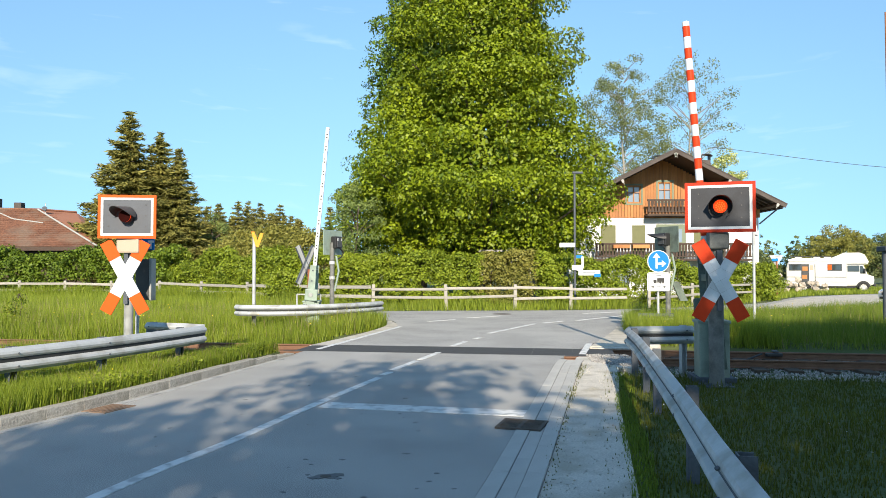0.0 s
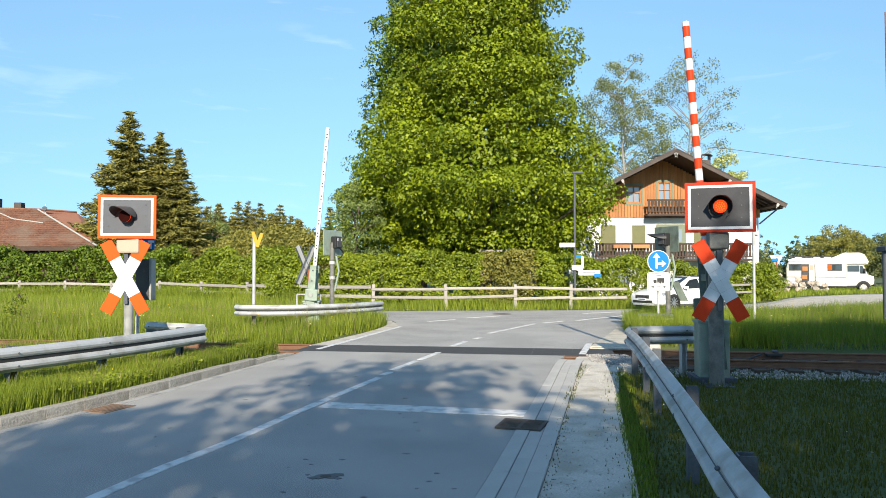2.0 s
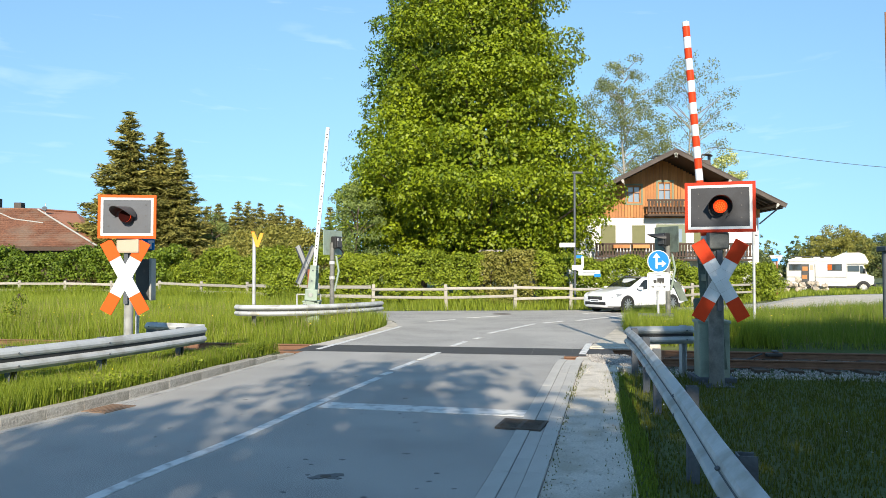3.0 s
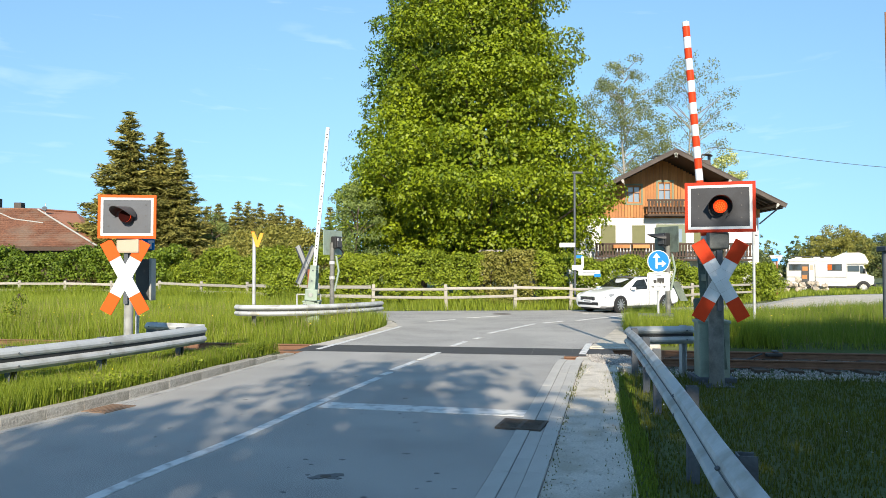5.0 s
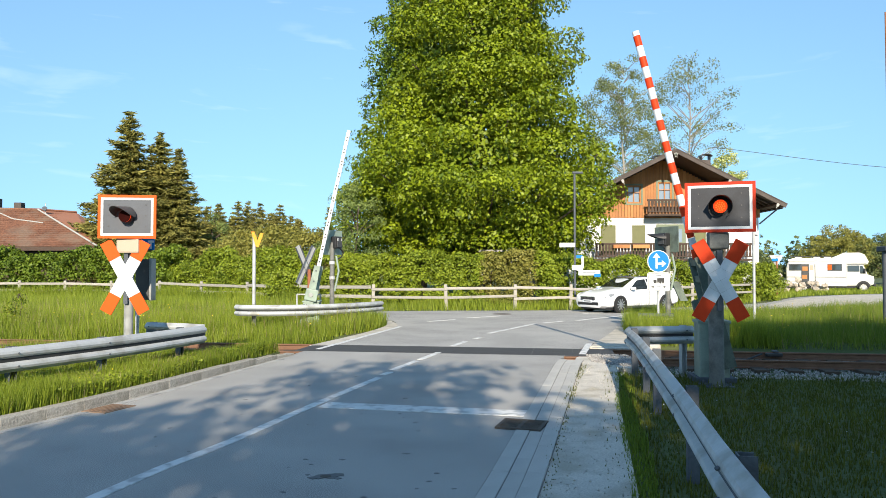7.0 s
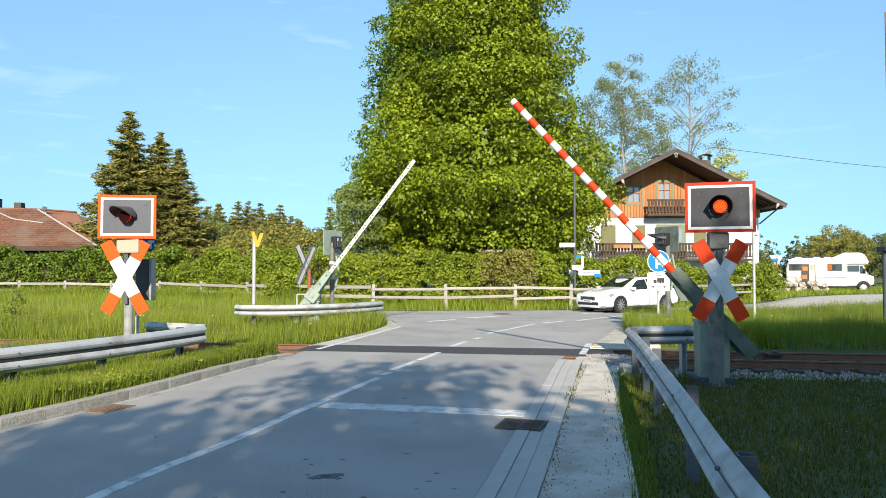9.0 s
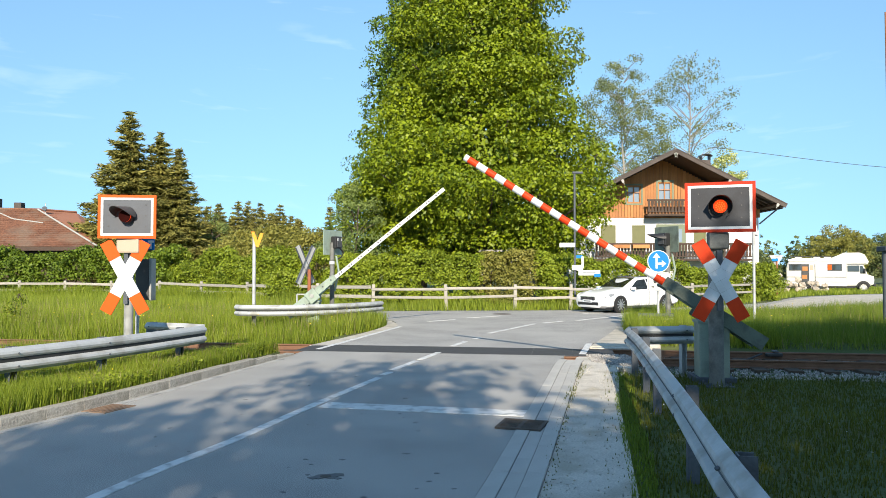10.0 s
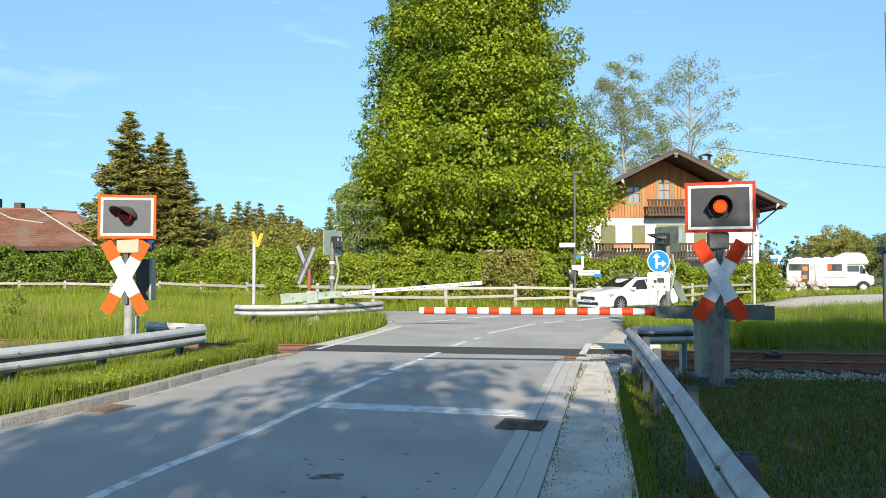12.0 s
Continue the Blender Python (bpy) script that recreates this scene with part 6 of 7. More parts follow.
# ---- rail fence ----
def fence(label, points, gap, h, rails, seed, thick=0.12):
    root = thing("rail_fence", Matrix(), label, "fence", "rail fences")
    rnd = random.Random(seed)
    for a, b in zip(points, points[1:]):
        a, b = Vector((*a, 0)), Vector((*b, 0))
        n = max(1, round((b - a).length / gap))
        for i in range(n):
            p, q = a.lerp(b, i / n), a.lerp(b, (i + 1) / n)
            bm = bmesh.new()
            box(bm, (0.15, 0.13, h + 0.1), (0, 0, h / 2 - 0.05), bevel=0.02)
            ob = part("post", bm, "wood_grey", root)
            ob.matrix_world = Matrix.Translation(p) @ pose(0, 0, 0, rnd.uniform(-2, 2), rnd.uniform(-2, 2), rnd.uniform(-8, 8))
            d = q - p
            for z in rails:
                bm = bmesh.new()
                sag = rnd.uniform(-0.04, 0.04)
                box(bm, (d.length + 0.12, 0.06, thick), (0, 0, 0), bevel=0.02)
                ob = part("rail", bm, "wood_grey", root)
                ob.matrix_world = Matrix.Translation((p + q) / 2 + Vector((0, -0.08, z + sag))) @ pose(0, 0, 0, 0, rnd.uniform(-1.5, 1.5), math.degrees(math.atan2(d.y, d.x)))
    return root


fence("weathered grey wooden rail fence along the road", [(-3.15, 33.2), (0.15, 33.2), (3.25, 33.3), (8.3, 33.6)], 3.2, 1.1, (0.9, 0.52), 1)
fence("weathered wooden rail fence across the meadow", [(-32, 46), (-17, 44.2), (-10.5, 39.6), (-6, 35.3), (-3.3, 33.4)], 3.3, 1.12, (0.92, 0.5), 2, 0.15)
fence("weathered rail fence below the farmhouse", [(9.6, 34.4), (12.5, 37), (20.3, 45)], 3.2, 1.1, (0.9, 0.5), 3)


# ---- farmhouse ----
def wall_with_openings(bm, x0, x1, z0, z1, y0, y1, holes):
    """A wall from x0 to x1, pieced round rectangular openings (xa, xb, za, zb)."""
    xs = sorted({x0, x1, *[v for h in holes for v in h[:2]]})
    for a, b in zip(xs, xs[1:]):
        cut = sorted((h[2], h[3]) for h in holes if h[0] <= a and h[1] >= b)
        z = z0
        for lo, hi in cut + [(z1, z1)]:
            if lo > z:
                box(bm, (b - a, y1 - y0, lo - z), ((a + b) / 2, (y0 + y1) / 2, (lo + z) / 2))
            z = max(z, hi)
    return bm


def window(parent, x, z, w, h, frame_mat, surround=True, bars=1):
    f = part("window_frame", frame_plate(w, h, 0.09, 0.1), frame_mat, parent)
    f.matrix_local = pose(x, 0.06, z)
    for i in range(bars):
        bm = bmesh.new()
        part("mullion", box(bm, (0.07, 0.08, h - 0.18), ((i + 1) * w / (bars + 1) - w / 2, 0, 0)), frame_mat, f)
    bm = bmesh.new()
    part("transom", box(bm, (w - 0.18, 0.07, 0.05), (0, 0, 0.12)), frame_mat, f)
    for i in range(bars + 1):
        pw = (w - 0.18) / (bars + 1)
        bm = bmesh.new()
        part("pane", box(bm, (pw - 0.05, 0.02, h - 0.2), (-w / 2 + 0.09 + pw * (i + 0.5), 0.05, 0)), "pane", f)
    if surround:
        s = part("surround", frame_plate(w + 0.24, h + 0.24, 0.11, 0.05), "sage", f)
        s.matrix_local = pose(0, -0.1, 0)
    return f


def shutter(parent, x, z, w, h):
    bm = bmesh.new()
    leaf = part("shutter", frame_plate(w, h, 0.09, 0.045), "shutter", parent)
    leaf.matrix_local = pose(x, -0.03, z)
    bm = bmesh.new()
    part("shutter_panel", box(bm, (w - 0.16, 0.02, h - 0.16), (0, 0.005, 0)), "shutter", leaf)
    return leaf


def balcony(parent, x0, x1, z, h, deep, bal_mat, gap):
    bm = bmesh.new()
    box(bm, (x1 - x0, deep, 0.14), ((x0 + x1) / 2, -deep / 2, z), bevel=0.01)
    bal = part("balcony", bm, "dark_wood", parent)
    for zz, hh in ((z + h, 0.12), (z + 0.2, 0.09)):
        bm = bmesh.new()
        part("balcony_rail", box(bm, (x1 - x0, 0.1, hh), ((x0 + x1) / 2, -deep + 0.06, zz), bevel=0.01), bal_mat, bal)
    n = int((x1 - x0) / gap)
    first = None
    for i in range(n):
        bm = bmesh.new()
        if first is None:
            prism(bm, [(-0.08, 0), (0.08, 0), (0.08, 0.15), (0.045, 0.3), (0.085, 0.45), (0.08, h - 0.3), (-0.08, h - 0.3), (-0.085, 0.45), (-0.045, 0.3), (-0.08, 0.15)], 0.03)
            first = part("baluster", bm, bal_mat, bal)
            ob = first
        else:
            bm.free()
            ob = new("baluster", first.data)
            ob.parent = bal
        ob.matrix_local = pose(x0 + (i + 0.5) * (x1 - x0) / n, -deep + 0.06, z + 0.24)
    return bal


house = thing("farmhouse", pose(14.98, 50.0, 0), "white and timber-clad Alpine farmhouse with wooden balconies", "house")
WOOD_Z, EAVE_Z, APEX_Z, HALF = 5.3, 6.0, 9.38, 6.45
lower_holes = [(-0.4, 1.4, 2.6, 4.85), (-3.6, -2.3, 0.3, 1.9), (1.2, 2.4, 0.3, 1.9)]
bm = bmesh.new()
wall_with_openings(bm, -HALF, HALF, -0.1, WOOD_Z, 0, 0.35, lower_holes)
part("front_wall", bm, "render_white", house)
for x in (-HALF + 0.175, HALF - 0.175):
    bm = bmesh.new()
    part("side_wall", box(bm, (0.35, 12, EAVE_Z + 0.1), (x, 6.36, EAVE_Z / 2 - 0.05)), "render_white", house)
bm = bmesh.new()
part("back_wall", box(bm, (HALF * 2, 0.3, EAVE_Z), (0, 12.5, EAVE_Z / 2)), "render_white", house)
# timber gable, board by board, with two window openings
gable = part("gable_frame", box(bmesh.new(), (HALF * 2 - 0.1, 0.2, 0.14), (0, 0.12, WOOD_Z + 0.07)), "house_wood", house)
upper_holes = [(-2.5, -1.5, 6.3, 7.5), (-0.4, 0.6, 6.45, 7.75)]
first = {}
x = -HALF
while x < HALF - 0.05:
    top = APEX_Z - 0.12 - abs(x + 0.1) * (APEX_Z - EAVE_Z) / HALF
    spans = [(WOOD_Z + 0.02, top)]
    for a, b, lo, hi in upper_holes:
        if a - 0.1 < x < b - 0.1:
            spans = [(WOOD_Z + 0.02, lo), (hi, top)]
    for lo, hi in spans:
        if hi - lo > 0.05:
            bm = bmesh.new()
            box(bm, (0.185, 0.06, hi - lo), (0, 0, 0), bevel=0.008)
            ob = part("board", bm, "house_wood", gable)
            ob.matrix_local = pose(x + 0.1, random.uniform(-0.012, 0.012), (lo + hi) / 2)
    x += 0.2
bm = bmesh.new()
part("attic_backing", prism(bm, [(-HALF, WOOD_Z), (HALF, WOOD_Z), (HALF, EAVE_Z - 0.1), (0, APEX_Z - 0.2), (-HALF, EAVE_Z - 0.1)], 0.1, pose(0, 0.3, 0)), "dark_wood", house)
window(house, -2.0, 6.9, 0.95, 1.2, "house_wood")
window(house, 0.1, 7.1, 0.95, 1.3, "house_wood")
for x0, x1, lo, hi in lower_holes:
    window(house, (x0 + x1) / 2, (lo + hi) / 2, x1 - x0, hi - lo, "sage" if x0 == -0.4 else "white", False, 1 if x1 - x0 < 2 else 2)
shutter(house, -3.77, 3.8, 1.0, 2.0)
shutter(house, -1.7, 3.8, 0.88, 2.0)
shutter(house, 2.45, 3.8, 0.8, 2.0)
shutter(house, 3.75, 3.8, 0.85, 2.0)
bm = bmesh.new()
part("balcony_door", box(bm, (2.0, 0.08, 2.3), (0.5, -0.02, 3.72), bevel=0.01), "sage", house)
for x in (0.05, 0.95):
    bm = bmesh.new()
    part("door_pane", box(bm, (0.55, 0.02, 0.9), (x, -0.07, 4.1)), "pane", house)
balcony(house, -4.9, 5.7, 2.45, 1.05, 1.2, "dark_wood", 0.21)
balcony(house, -1.35, 2.0, 5.45, 0.98, 1.0, "dark_wood", 0.22)
for x in (-3.2, -1.9):
    bm = bmesh.new()
    part("flower_box", box(bm, (1.1, 0.26, 0.24), (x, -1.32, 3.32), bevel=0.02), "house_wood", house)
slope = math.atan2(APEX_Z - 5.8, 7.1)
for s in (-1, 1):
    bm = bmesh.new()
    L = 7.1 / math.cos(slope)
    box(bm, (L, 16.4, 0.16), (0, 0, 0), bevel=0.01)
    ob = part("roof", bm, "roof_tile", house)
    ob.matrix_local = pose(s * 3.55, 5.5, (APEX_Z + 5.8) / 2 + 0.1, 0, s * math.degrees(slope), 0)
    bm = bmesh.new()
    part("barge_board", box(bm, (L, 0.06, 0.24), (0, -8.24, -0.04), bevel=0.01), "roof_grey", ob)
    bm = bmesh.new()
    part("barge_cap", box(bm, (L, 0.16, 0.05), (0, -8.22, 0.11)), "roof_grey", ob)
    bm = bmesh.new()
    part("soffit", box(bm, (L - 0.05, 16.3, 0.03), (0, 0, -0.098)), "dark_wood", ob)
    for k in range(22):
        bm = bmesh.new()
        part("rafter", box(bm, (1.7, 0.12, 0.16), (s * (L / 2 - 0.9), -7.5 + k * 0.68, -0.17)), "dark_wood", ob)
    for q in (0.02, 0.5, 0.93):
        bm = bmesh.new()
        part("purlin", box(bm, (0.2, 2.4, 0.24), (-s * (L / 2 - L * q) if q > 0.02 else -s * (L / 2 - 0.15), -7.1, -0.21)), "dark_wood", ob)
        bm = bmesh.new()
        px = -s * (L / 2 - L * q) if q > 0.02 else -s * (L / 2 - 0.15)
        prism(bm, [(-0.08, 0.12), (0.08, 0.12), (0.08, -0.04), (0.035, -0.1), (0.0, -0.24), (-0.035, -0.1), (-0.08, -0.04)], 0.04, pose(px, -8.32, -0.26))
        part("carved_end", bm, "concrete", ob, "pale carved purlin board")
    bm = bmesh.new()
    part("gutter_pipe", rod(bm, (s * (L / 2 + 0.05), -7.6, -0.06), (s * (L / 2 + 0.05), 7.6, -0.06), 0.08, seg=10), "zinc_dark", ob)
for x, y, top in ((4.0, 3.2, 9.8), (1.4, 6.0, 10.15)):
    bm = bmesh.new()
    ch = part("chimney", box(bm, (0.6, 0.6, 3.0), (x, y, top - 1.6), bevel=0.01), "roof_grey", house)
    bm = bmesh.new()
    part("chimney_hood", prism(bm, [(0.45 * math.cos(radians(a)), 0.2 * math.sin(radians(a))) for a in range(0, 181, 20)] + [(0.4 * math.cos(radians(a)), 0.15 * math.sin(radians(a))) for a in range(180, -1, -20)], 0.7, pose(x, y, top + 0.16)), "black", ch)
    for dx in (-0.3, 0.3):
        bm = bmesh.new()
        part("hood_leg", box(bm, (0.05, 0.5, 0.3), (x + dx, y, top + 0.04)), "black", ch)
bm = bmesh.new()
part("down_pipe", rod(bm, (HALF + 0.6, -2.3, 6.0), (HALF + 0.03, -0.1, 4.9), 0.05, seg=8), "zinc_dark", house)

# timber annex beside the farmhouse, mostly behind the lime tree
annex = thing("barn_annex", pose(8.0, 52.5, 0), "timber barn annex beside the farmhouse, half hidden by leaves", "barn")
# dark block in place of a carport; its shade is the wood colour
bm = bmesh.new()
part("lower_wall", box(bm, (2.6, 3.0, 4.3), (0, 1.5, 2.1), bevel=0.01), "dark_wood", annex)
for i in range(13):
    bm = bmesh.new()
    part("board", box(bm, (0.195, 0.06, 1.5), (-1.2 + i * 0.2, -0.02, 5.0), bevel=0.008), "house_wood", annex)
bm = bmesh.new()
part("upper_wall", box(bm, (2.56, 2.9, 1.5), (0, 1.48, 5.0)), "dark_wood", annex)
bm = bmesh.new()
part("roof", box(bm, (3.2, 4.2, 0.16), (0, 1.4, 5.95), (-8, 0, 0), bevel=0.01), "roof_tile", annex)

# pale wooden frame in the garden
garden_frame = thing("garden_trellis", pose(3.3, 39.6, 0), "pale wooden garden trellis showing above the hedge", "trellis")
for x, h in ((-1.2, 2.85), (0.4, 3.45), (1.35, 2.75)):
    bm = bmesh.new()
    part("post", box(bm, (0.13, 0.13, h + 0.1), (x, 0, h / 2 - 0.05), bevel=0.01), "wood_grey", garden_frame)
for z, t in ((2.78, 0), (2.35, 3)):
    bm = bmesh.new()
    part("beam", box(bm, (2.9, 0.1, 0.13), (0.05, -0.1, z), (0, t, 0), bevel=0.01), "wood_grey", garden_frame)

# low house with tiled roofs
low_house = thing("bungalow", pose(0, 0, 0), "low house with brown and orange tiled hip roofs", "house")


def tiled_slope(parent, a, b, c, d, rows, cols, mat):
    """A roof slope from the eave a-b up to the ridge d-c, laid with overlapping tile rows."""
    a, b, c, d = (Vector(v) for v in (a, b, c, d))
    n = (b - a).cross(d - a).normalized()
    bm = bmesh.new()
    vs = [bm.verts.new(v) for v in (a, b, c, d)] + [bm.verts.new(v - n * 0.12) for v in (a, b, c, d)]
    for f in ((0, 1, 2, 3), (7, 6, 5, 4), (0, 4, 5, 1), (1, 5, 6, 2), (2, 6, 7, 3), (3, 7, 4, 0)):
        bm.faces.new([vs[i] for i in f])
    bmesh.ops.recalc_face_normals(bm, faces=bm.faces[:])
    roof = part("roof", bm, mat, parent)
    for r in range(rows):
        t0, t1 = r / rows, min(1.0, (r + 1.15) / rows)
        p, q, p1, q1 = a.lerp(d, t0), b.lerp(c, t0), a.lerp(d, t1), b.lerp(c, t1)
        bm = bmesh.new()
        vs = [bm.verts.new(v) for v in (p + n * 0.05, q + n * 0.05, q1 + n * 0.012, p1 + n * 0.012, p, q, q1, p1)]
        for f in ((0, 1, 2, 3), (7, 6, 5, 4), (0, 4, 5, 1), (1, 5, 6, 2), (2, 6, 7, 3), (3, 7, 4, 0)):
            bm.faces.new([vs[i] for i in f])
        bmesh.ops.recalc_face_normals(bm, faces=bm.faces[:])
        part("roof_course", bm, mat, roof)
    return roof


bm = bmesh.new()
part("wall", box(bm, (15, 7, 3.3), (-34.5, 59.6, 1.6)), "dark_wood", low_house)
tiled_slope(low_house, (-42, 55.4, 3.6), (-26, 55.4, 3.5), (-33, 60, 6.65), (-46, 60, 6.9), 18, 1, "roof_tile")
tiled_slope(low_house, (-26, 55.4, 3.5), (-27.2, 63.2, 3.6), (-31.9, 64, 6.75), (-33, 60, 6.65), 14, 1, "roof_tile_red")
bm = bmesh.new()
rod(bm, (-26, 55.35, 3.6), (-33, 59.95, 6.72), 0.07, seg=8)
part("hip_ridge", bm, "concrete", low_house, "pale mortared hip ridge")
for a, b in (((-36.4, 59.75, 6.58), (-34.3, 58.7, 5.86)), ((-34.3, 58.7, 5.86), (-31.6, 58.2, 5.5))):
    bm = bmesh.new()
    part("roof_flashing", rod(bm, a, b, 0.05, seg=6), "concrete", low_house, "pale mortar line across the roof")
bm = bmesh.new()
part("ridge_cap", rod(bm, (-33, 60, 6.7), (-46, 60, 6.95), 0.11, seg=8), "roof_tile", low_house)
bm = bmesh.new()
part("ridge_cap", rod(bm, (-33, 60, 6.7), (-31.9, 64, 6.8), 0.11, seg=8), "roof_tile_red", low_house)
bm = bmesh.new()
part("eave_board", box(bm, (16, 0.06, 0.3), (-34, 55.3, 3.38)), "dark_wood", low_house)
bm = bmesh.new()
ch = part("chimney", box(bm, (0.9, 0.7, 1.2), (-37.2, 61, 7.1), bevel=0.01), "roof_grey", low_house)
bm = bmesh.new()
part("chimney", box(bm, (0.6, 0.6, 1.0), (-35.4, 61.5, 6.9), bevel=0.01), "roof_grey", low_house)
bm = bmesh.new()
rod(bm, (-32.2, 59.6, 6.2), (-32.2, 59.6, 7.2), 0.03, seg=6)
an = part("antenna_mast", bm, "zinc", low_house)
bm = bmesh.new()
bmesh.ops.create_cone(bm, cap_ends=True, segments=20, radius1=0.2, radius2=0.17, depth=0.05, matrix=pose(-32.2, 59.45, 6.75, 75, 0, 20))
part("dish", bm, "zinc_dark", an)

# ---- camper ----
camper = thing("camper_van", pose(32.1, 62.0, 0, 0, 0, -26), "white alcove camper van parked on the drive", "camper van")
bm = bmesh.new()
prism(bm, [(-2.9, 0.75), (1.55, 0.75), (1.55, 2.72), (0.5, 2.78), (-2.45, 2.78), (-2.75, 2.6), (-2.9, 1.9)], 2.2, bevel=0.06)
body = part("living_body", bm, "camper_white", camper)
bm = bmesh.new()
prism(bm, [(0.55, 2.25), (3.05, 2.25), (3.15, 2.45), (2.85, 3.05), (2.5, 3.2), (1.4, 3.2), (0.4, 2.75)], 2.15, bevel=0.06)
part("alcove", bm, "camper_white", camper)
bm = bmesh.new()
prism(bm, [(1.5, 0.5), (3.1, 0.5), (3.5, 0.62), (3.5, 1.25), (3.05, 1.42), (2.75, 2.24), (1.5, 2.24)], 1.95, bevel=0.08)
part("cab", bm, "camper_white", camper)
bm = bmesh.new()
part("skirt", box(bm, (4.4, 2.1, 0.3), (-0.65, 0, 0.6), bevel=0.02), "camper_white", camper)
for w, h, x, z, mat, y in ((0.85, 0.45, -2.25, 2.02, "car_glass", -1.115), (0.95, 0.46, 0.7, 2.0, "car_glass", -1.115), (0.3, 0.44, 0.33, 2.0, "orange", -1.125), (0.85, 0.5, 2.05, 1.9, "car_glass", -0.99)):
    bm = bmesh.new()
    w_ob = part("side_window", box(bm, (w, 0.03, h), (x, y, z), bevel=0.01), mat, camper)
    if w > 0.8 and y < -1.1:
        fr_ob = part("window_rim", frame_plate(w + 0.1, h + 0.1, 0.06, 0.04), "hood_faded", w_ob)
        fr_ob.matrix_local = pose(x, y, z)
bm = bmesh.new()
prism(bm, [(2.5, 1.5), (2.92, 1.5), (2.68, 2.12), (2.5, 2.12)], 0.03, pose(0.02, -0.985, 0))
part("quarter_window", bm, "car_glass", camper)
bm = bmesh.new()
part("door_opening", box(bm, (1.05, 0.04, 1.45), (-1.25, -1.11, 1.55)), "hood_faded", camper)
bm = bmesh.new()
door = part("entry_door", box(bm, (0.42, 0.05, 1.5), (-1.0, -1.16, 1.58), bevel=0.02), "camper_white", camper)
bm = bmesh.new()
part("door_window", box(bm, (0.26, 0.02, 0.4), (-1.0, -1.19, 1.98)), "cream", door)
for x, z in ((-1.5, 1.9), (-1.55, 1.2)):
    bm = bmesh.new()
    part("cabin_shelf", box(bm, (0.4, 0.03, 0.35), (x, -1.14, z), bevel=0.01), "house_wood", camper)
bm = bmesh.new()
part("side_stripe", box(bm, (4.4, 0.012, 0.05), (-0.68, -1.108, 1.2)), "hood_faded", camper)
bm = bmesh.new()
part("awning_rail", box(bm, (3.9, 0.14, 0.14), (-0.85, -1.12, 2.62), bevel=0.02), "white", camper)
for x in (-2.0, -0.6, 0.2):
    bm = bmesh.new()
    part("roof_vent", box(bm, (0.5, 0.5, 0.12), (x, 0, 2.82), bevel=0.03), "camper_white", camper)
bm = bmesh.new()
part("chassis", box(bm, (5.9, 1.7, 0.26), (0.1, 0, 0.44), bevel=0.02), "hood", camper)
bm = bmesh.new()
part("bumper", box(bm, (0.16, 2.0, 0.22), (3.55, 0, 0.58), bevel=0.03), "hood", camper)
for y in (-0.78, 0.78):
    bm = bmesh.new()
    part("headlight", rod(bm, (3.45, y, 0.95), (3.53, y, 0.95), 0.11, seg=14), "head_lamp", camper, "round headlight")
bm = bmesh.new()
part("radiator_grille", box(bm, (0.05, 0.9, 0.34), (3.5, 0, 0.98), bevel=0.02), "hood_faded", camper)
for x in (-2.6, 1.3):
    bm = bmesh.new()
    part("roof_rack_bar", rod(bm, (x, -0.95, 2.92), (x, 0.95, 2.92), 0.025, seg=6), "hood_faded", camper)
bm = bmesh.new()
part("roof_rack_rail", rod(bm, (-2.6, -0.9, 2.92), (1.3, -0.9, 2.92), 0.025, seg=6), "hood_faded", camper)
bm = bmesh.new()
part("wing_mirror", box(bm, (0.1, 0.2, 0.32), (2.85, -1.12, 1.75), bevel=0.03), "hood", camper)


def wheel_at(parent, x, y, r, wide, rim_mat, spokes, out):
    """A wheel standing in the xz plane; out: -1 or 1, the side its rim shows."""
    bm = bmesh.new()
    seg = 28
    prof = [(-wide / 2, r * 0.72), (-wide / 2, r * 0.94), (-wide * 0.32, r), (wide * 0.32, r), (wide / 2, r * 0.94), (wide / 2, r * 0.72)]
    rings = [[bm.verts.new((q * math.cos(2 * math.pi * i / seg), w, q * math.sin(2 * math.pi * i / seg))) for i in range(seg)] for w, q in prof]
    for a, b in zip(rings, rings[1:]):
        for i in range(seg):
            bm.faces.new((a[i], a[(i + 1) % seg], b[(i + 1) % seg], b[i]))
    bmesh.ops.recalc_face_normals(bm, faces=bm.faces[:])
    w_ob = part("wheel", bm, "tyre", parent, smooth=True)
    w_ob.matrix_local = pose(x, y, r)
    bm = bmesh.new()
    rod(bm, (0, out * (wide / 2 - 0.05), 0), (0, out * (wide / 2 - 0.07), 0), r * 0.73, seg=seg)
    part("rim_back", bm, "hood", w_ob)
    bm = bmesh.new()
    for i in range(spokes):
        box(bm, (r * 0.12, 0.025, r * 0.68), (r * 0.36 * math.sin(2 * math.pi * i / spokes), out * (wide / 2 - 0.03), r * 0.36 * math.cos(2 * math.pi * i / spokes)), (0, 360 * i / spokes, 0))
    rod(bm, (0, out * (wide / 2 - 0.05), 0), (0, out * (wide / 2 - 0.01), 0), r * 0.16, seg=12)
    part("rim", bm, rim_mat, w_ob)
    return w_ob


for x in (-1.6, 2.75):
    for y in (-0.95, 0.95):
        wheel_at(camper, x, y, 0.38, 0.22, "camper_white", 16, -1 if y < 0 else 1)
    bm = bmesh.new()
    prism(bm, [(0.5 * math.cos(radians(a)), 0.5 * math.sin(radians(a))) for a in range(0, 181, 15)], 0.02, pose(x, -0.98 if x > 0 else -1.065, 0.4))
    part("wheel_arch", bm, "hood", camper)

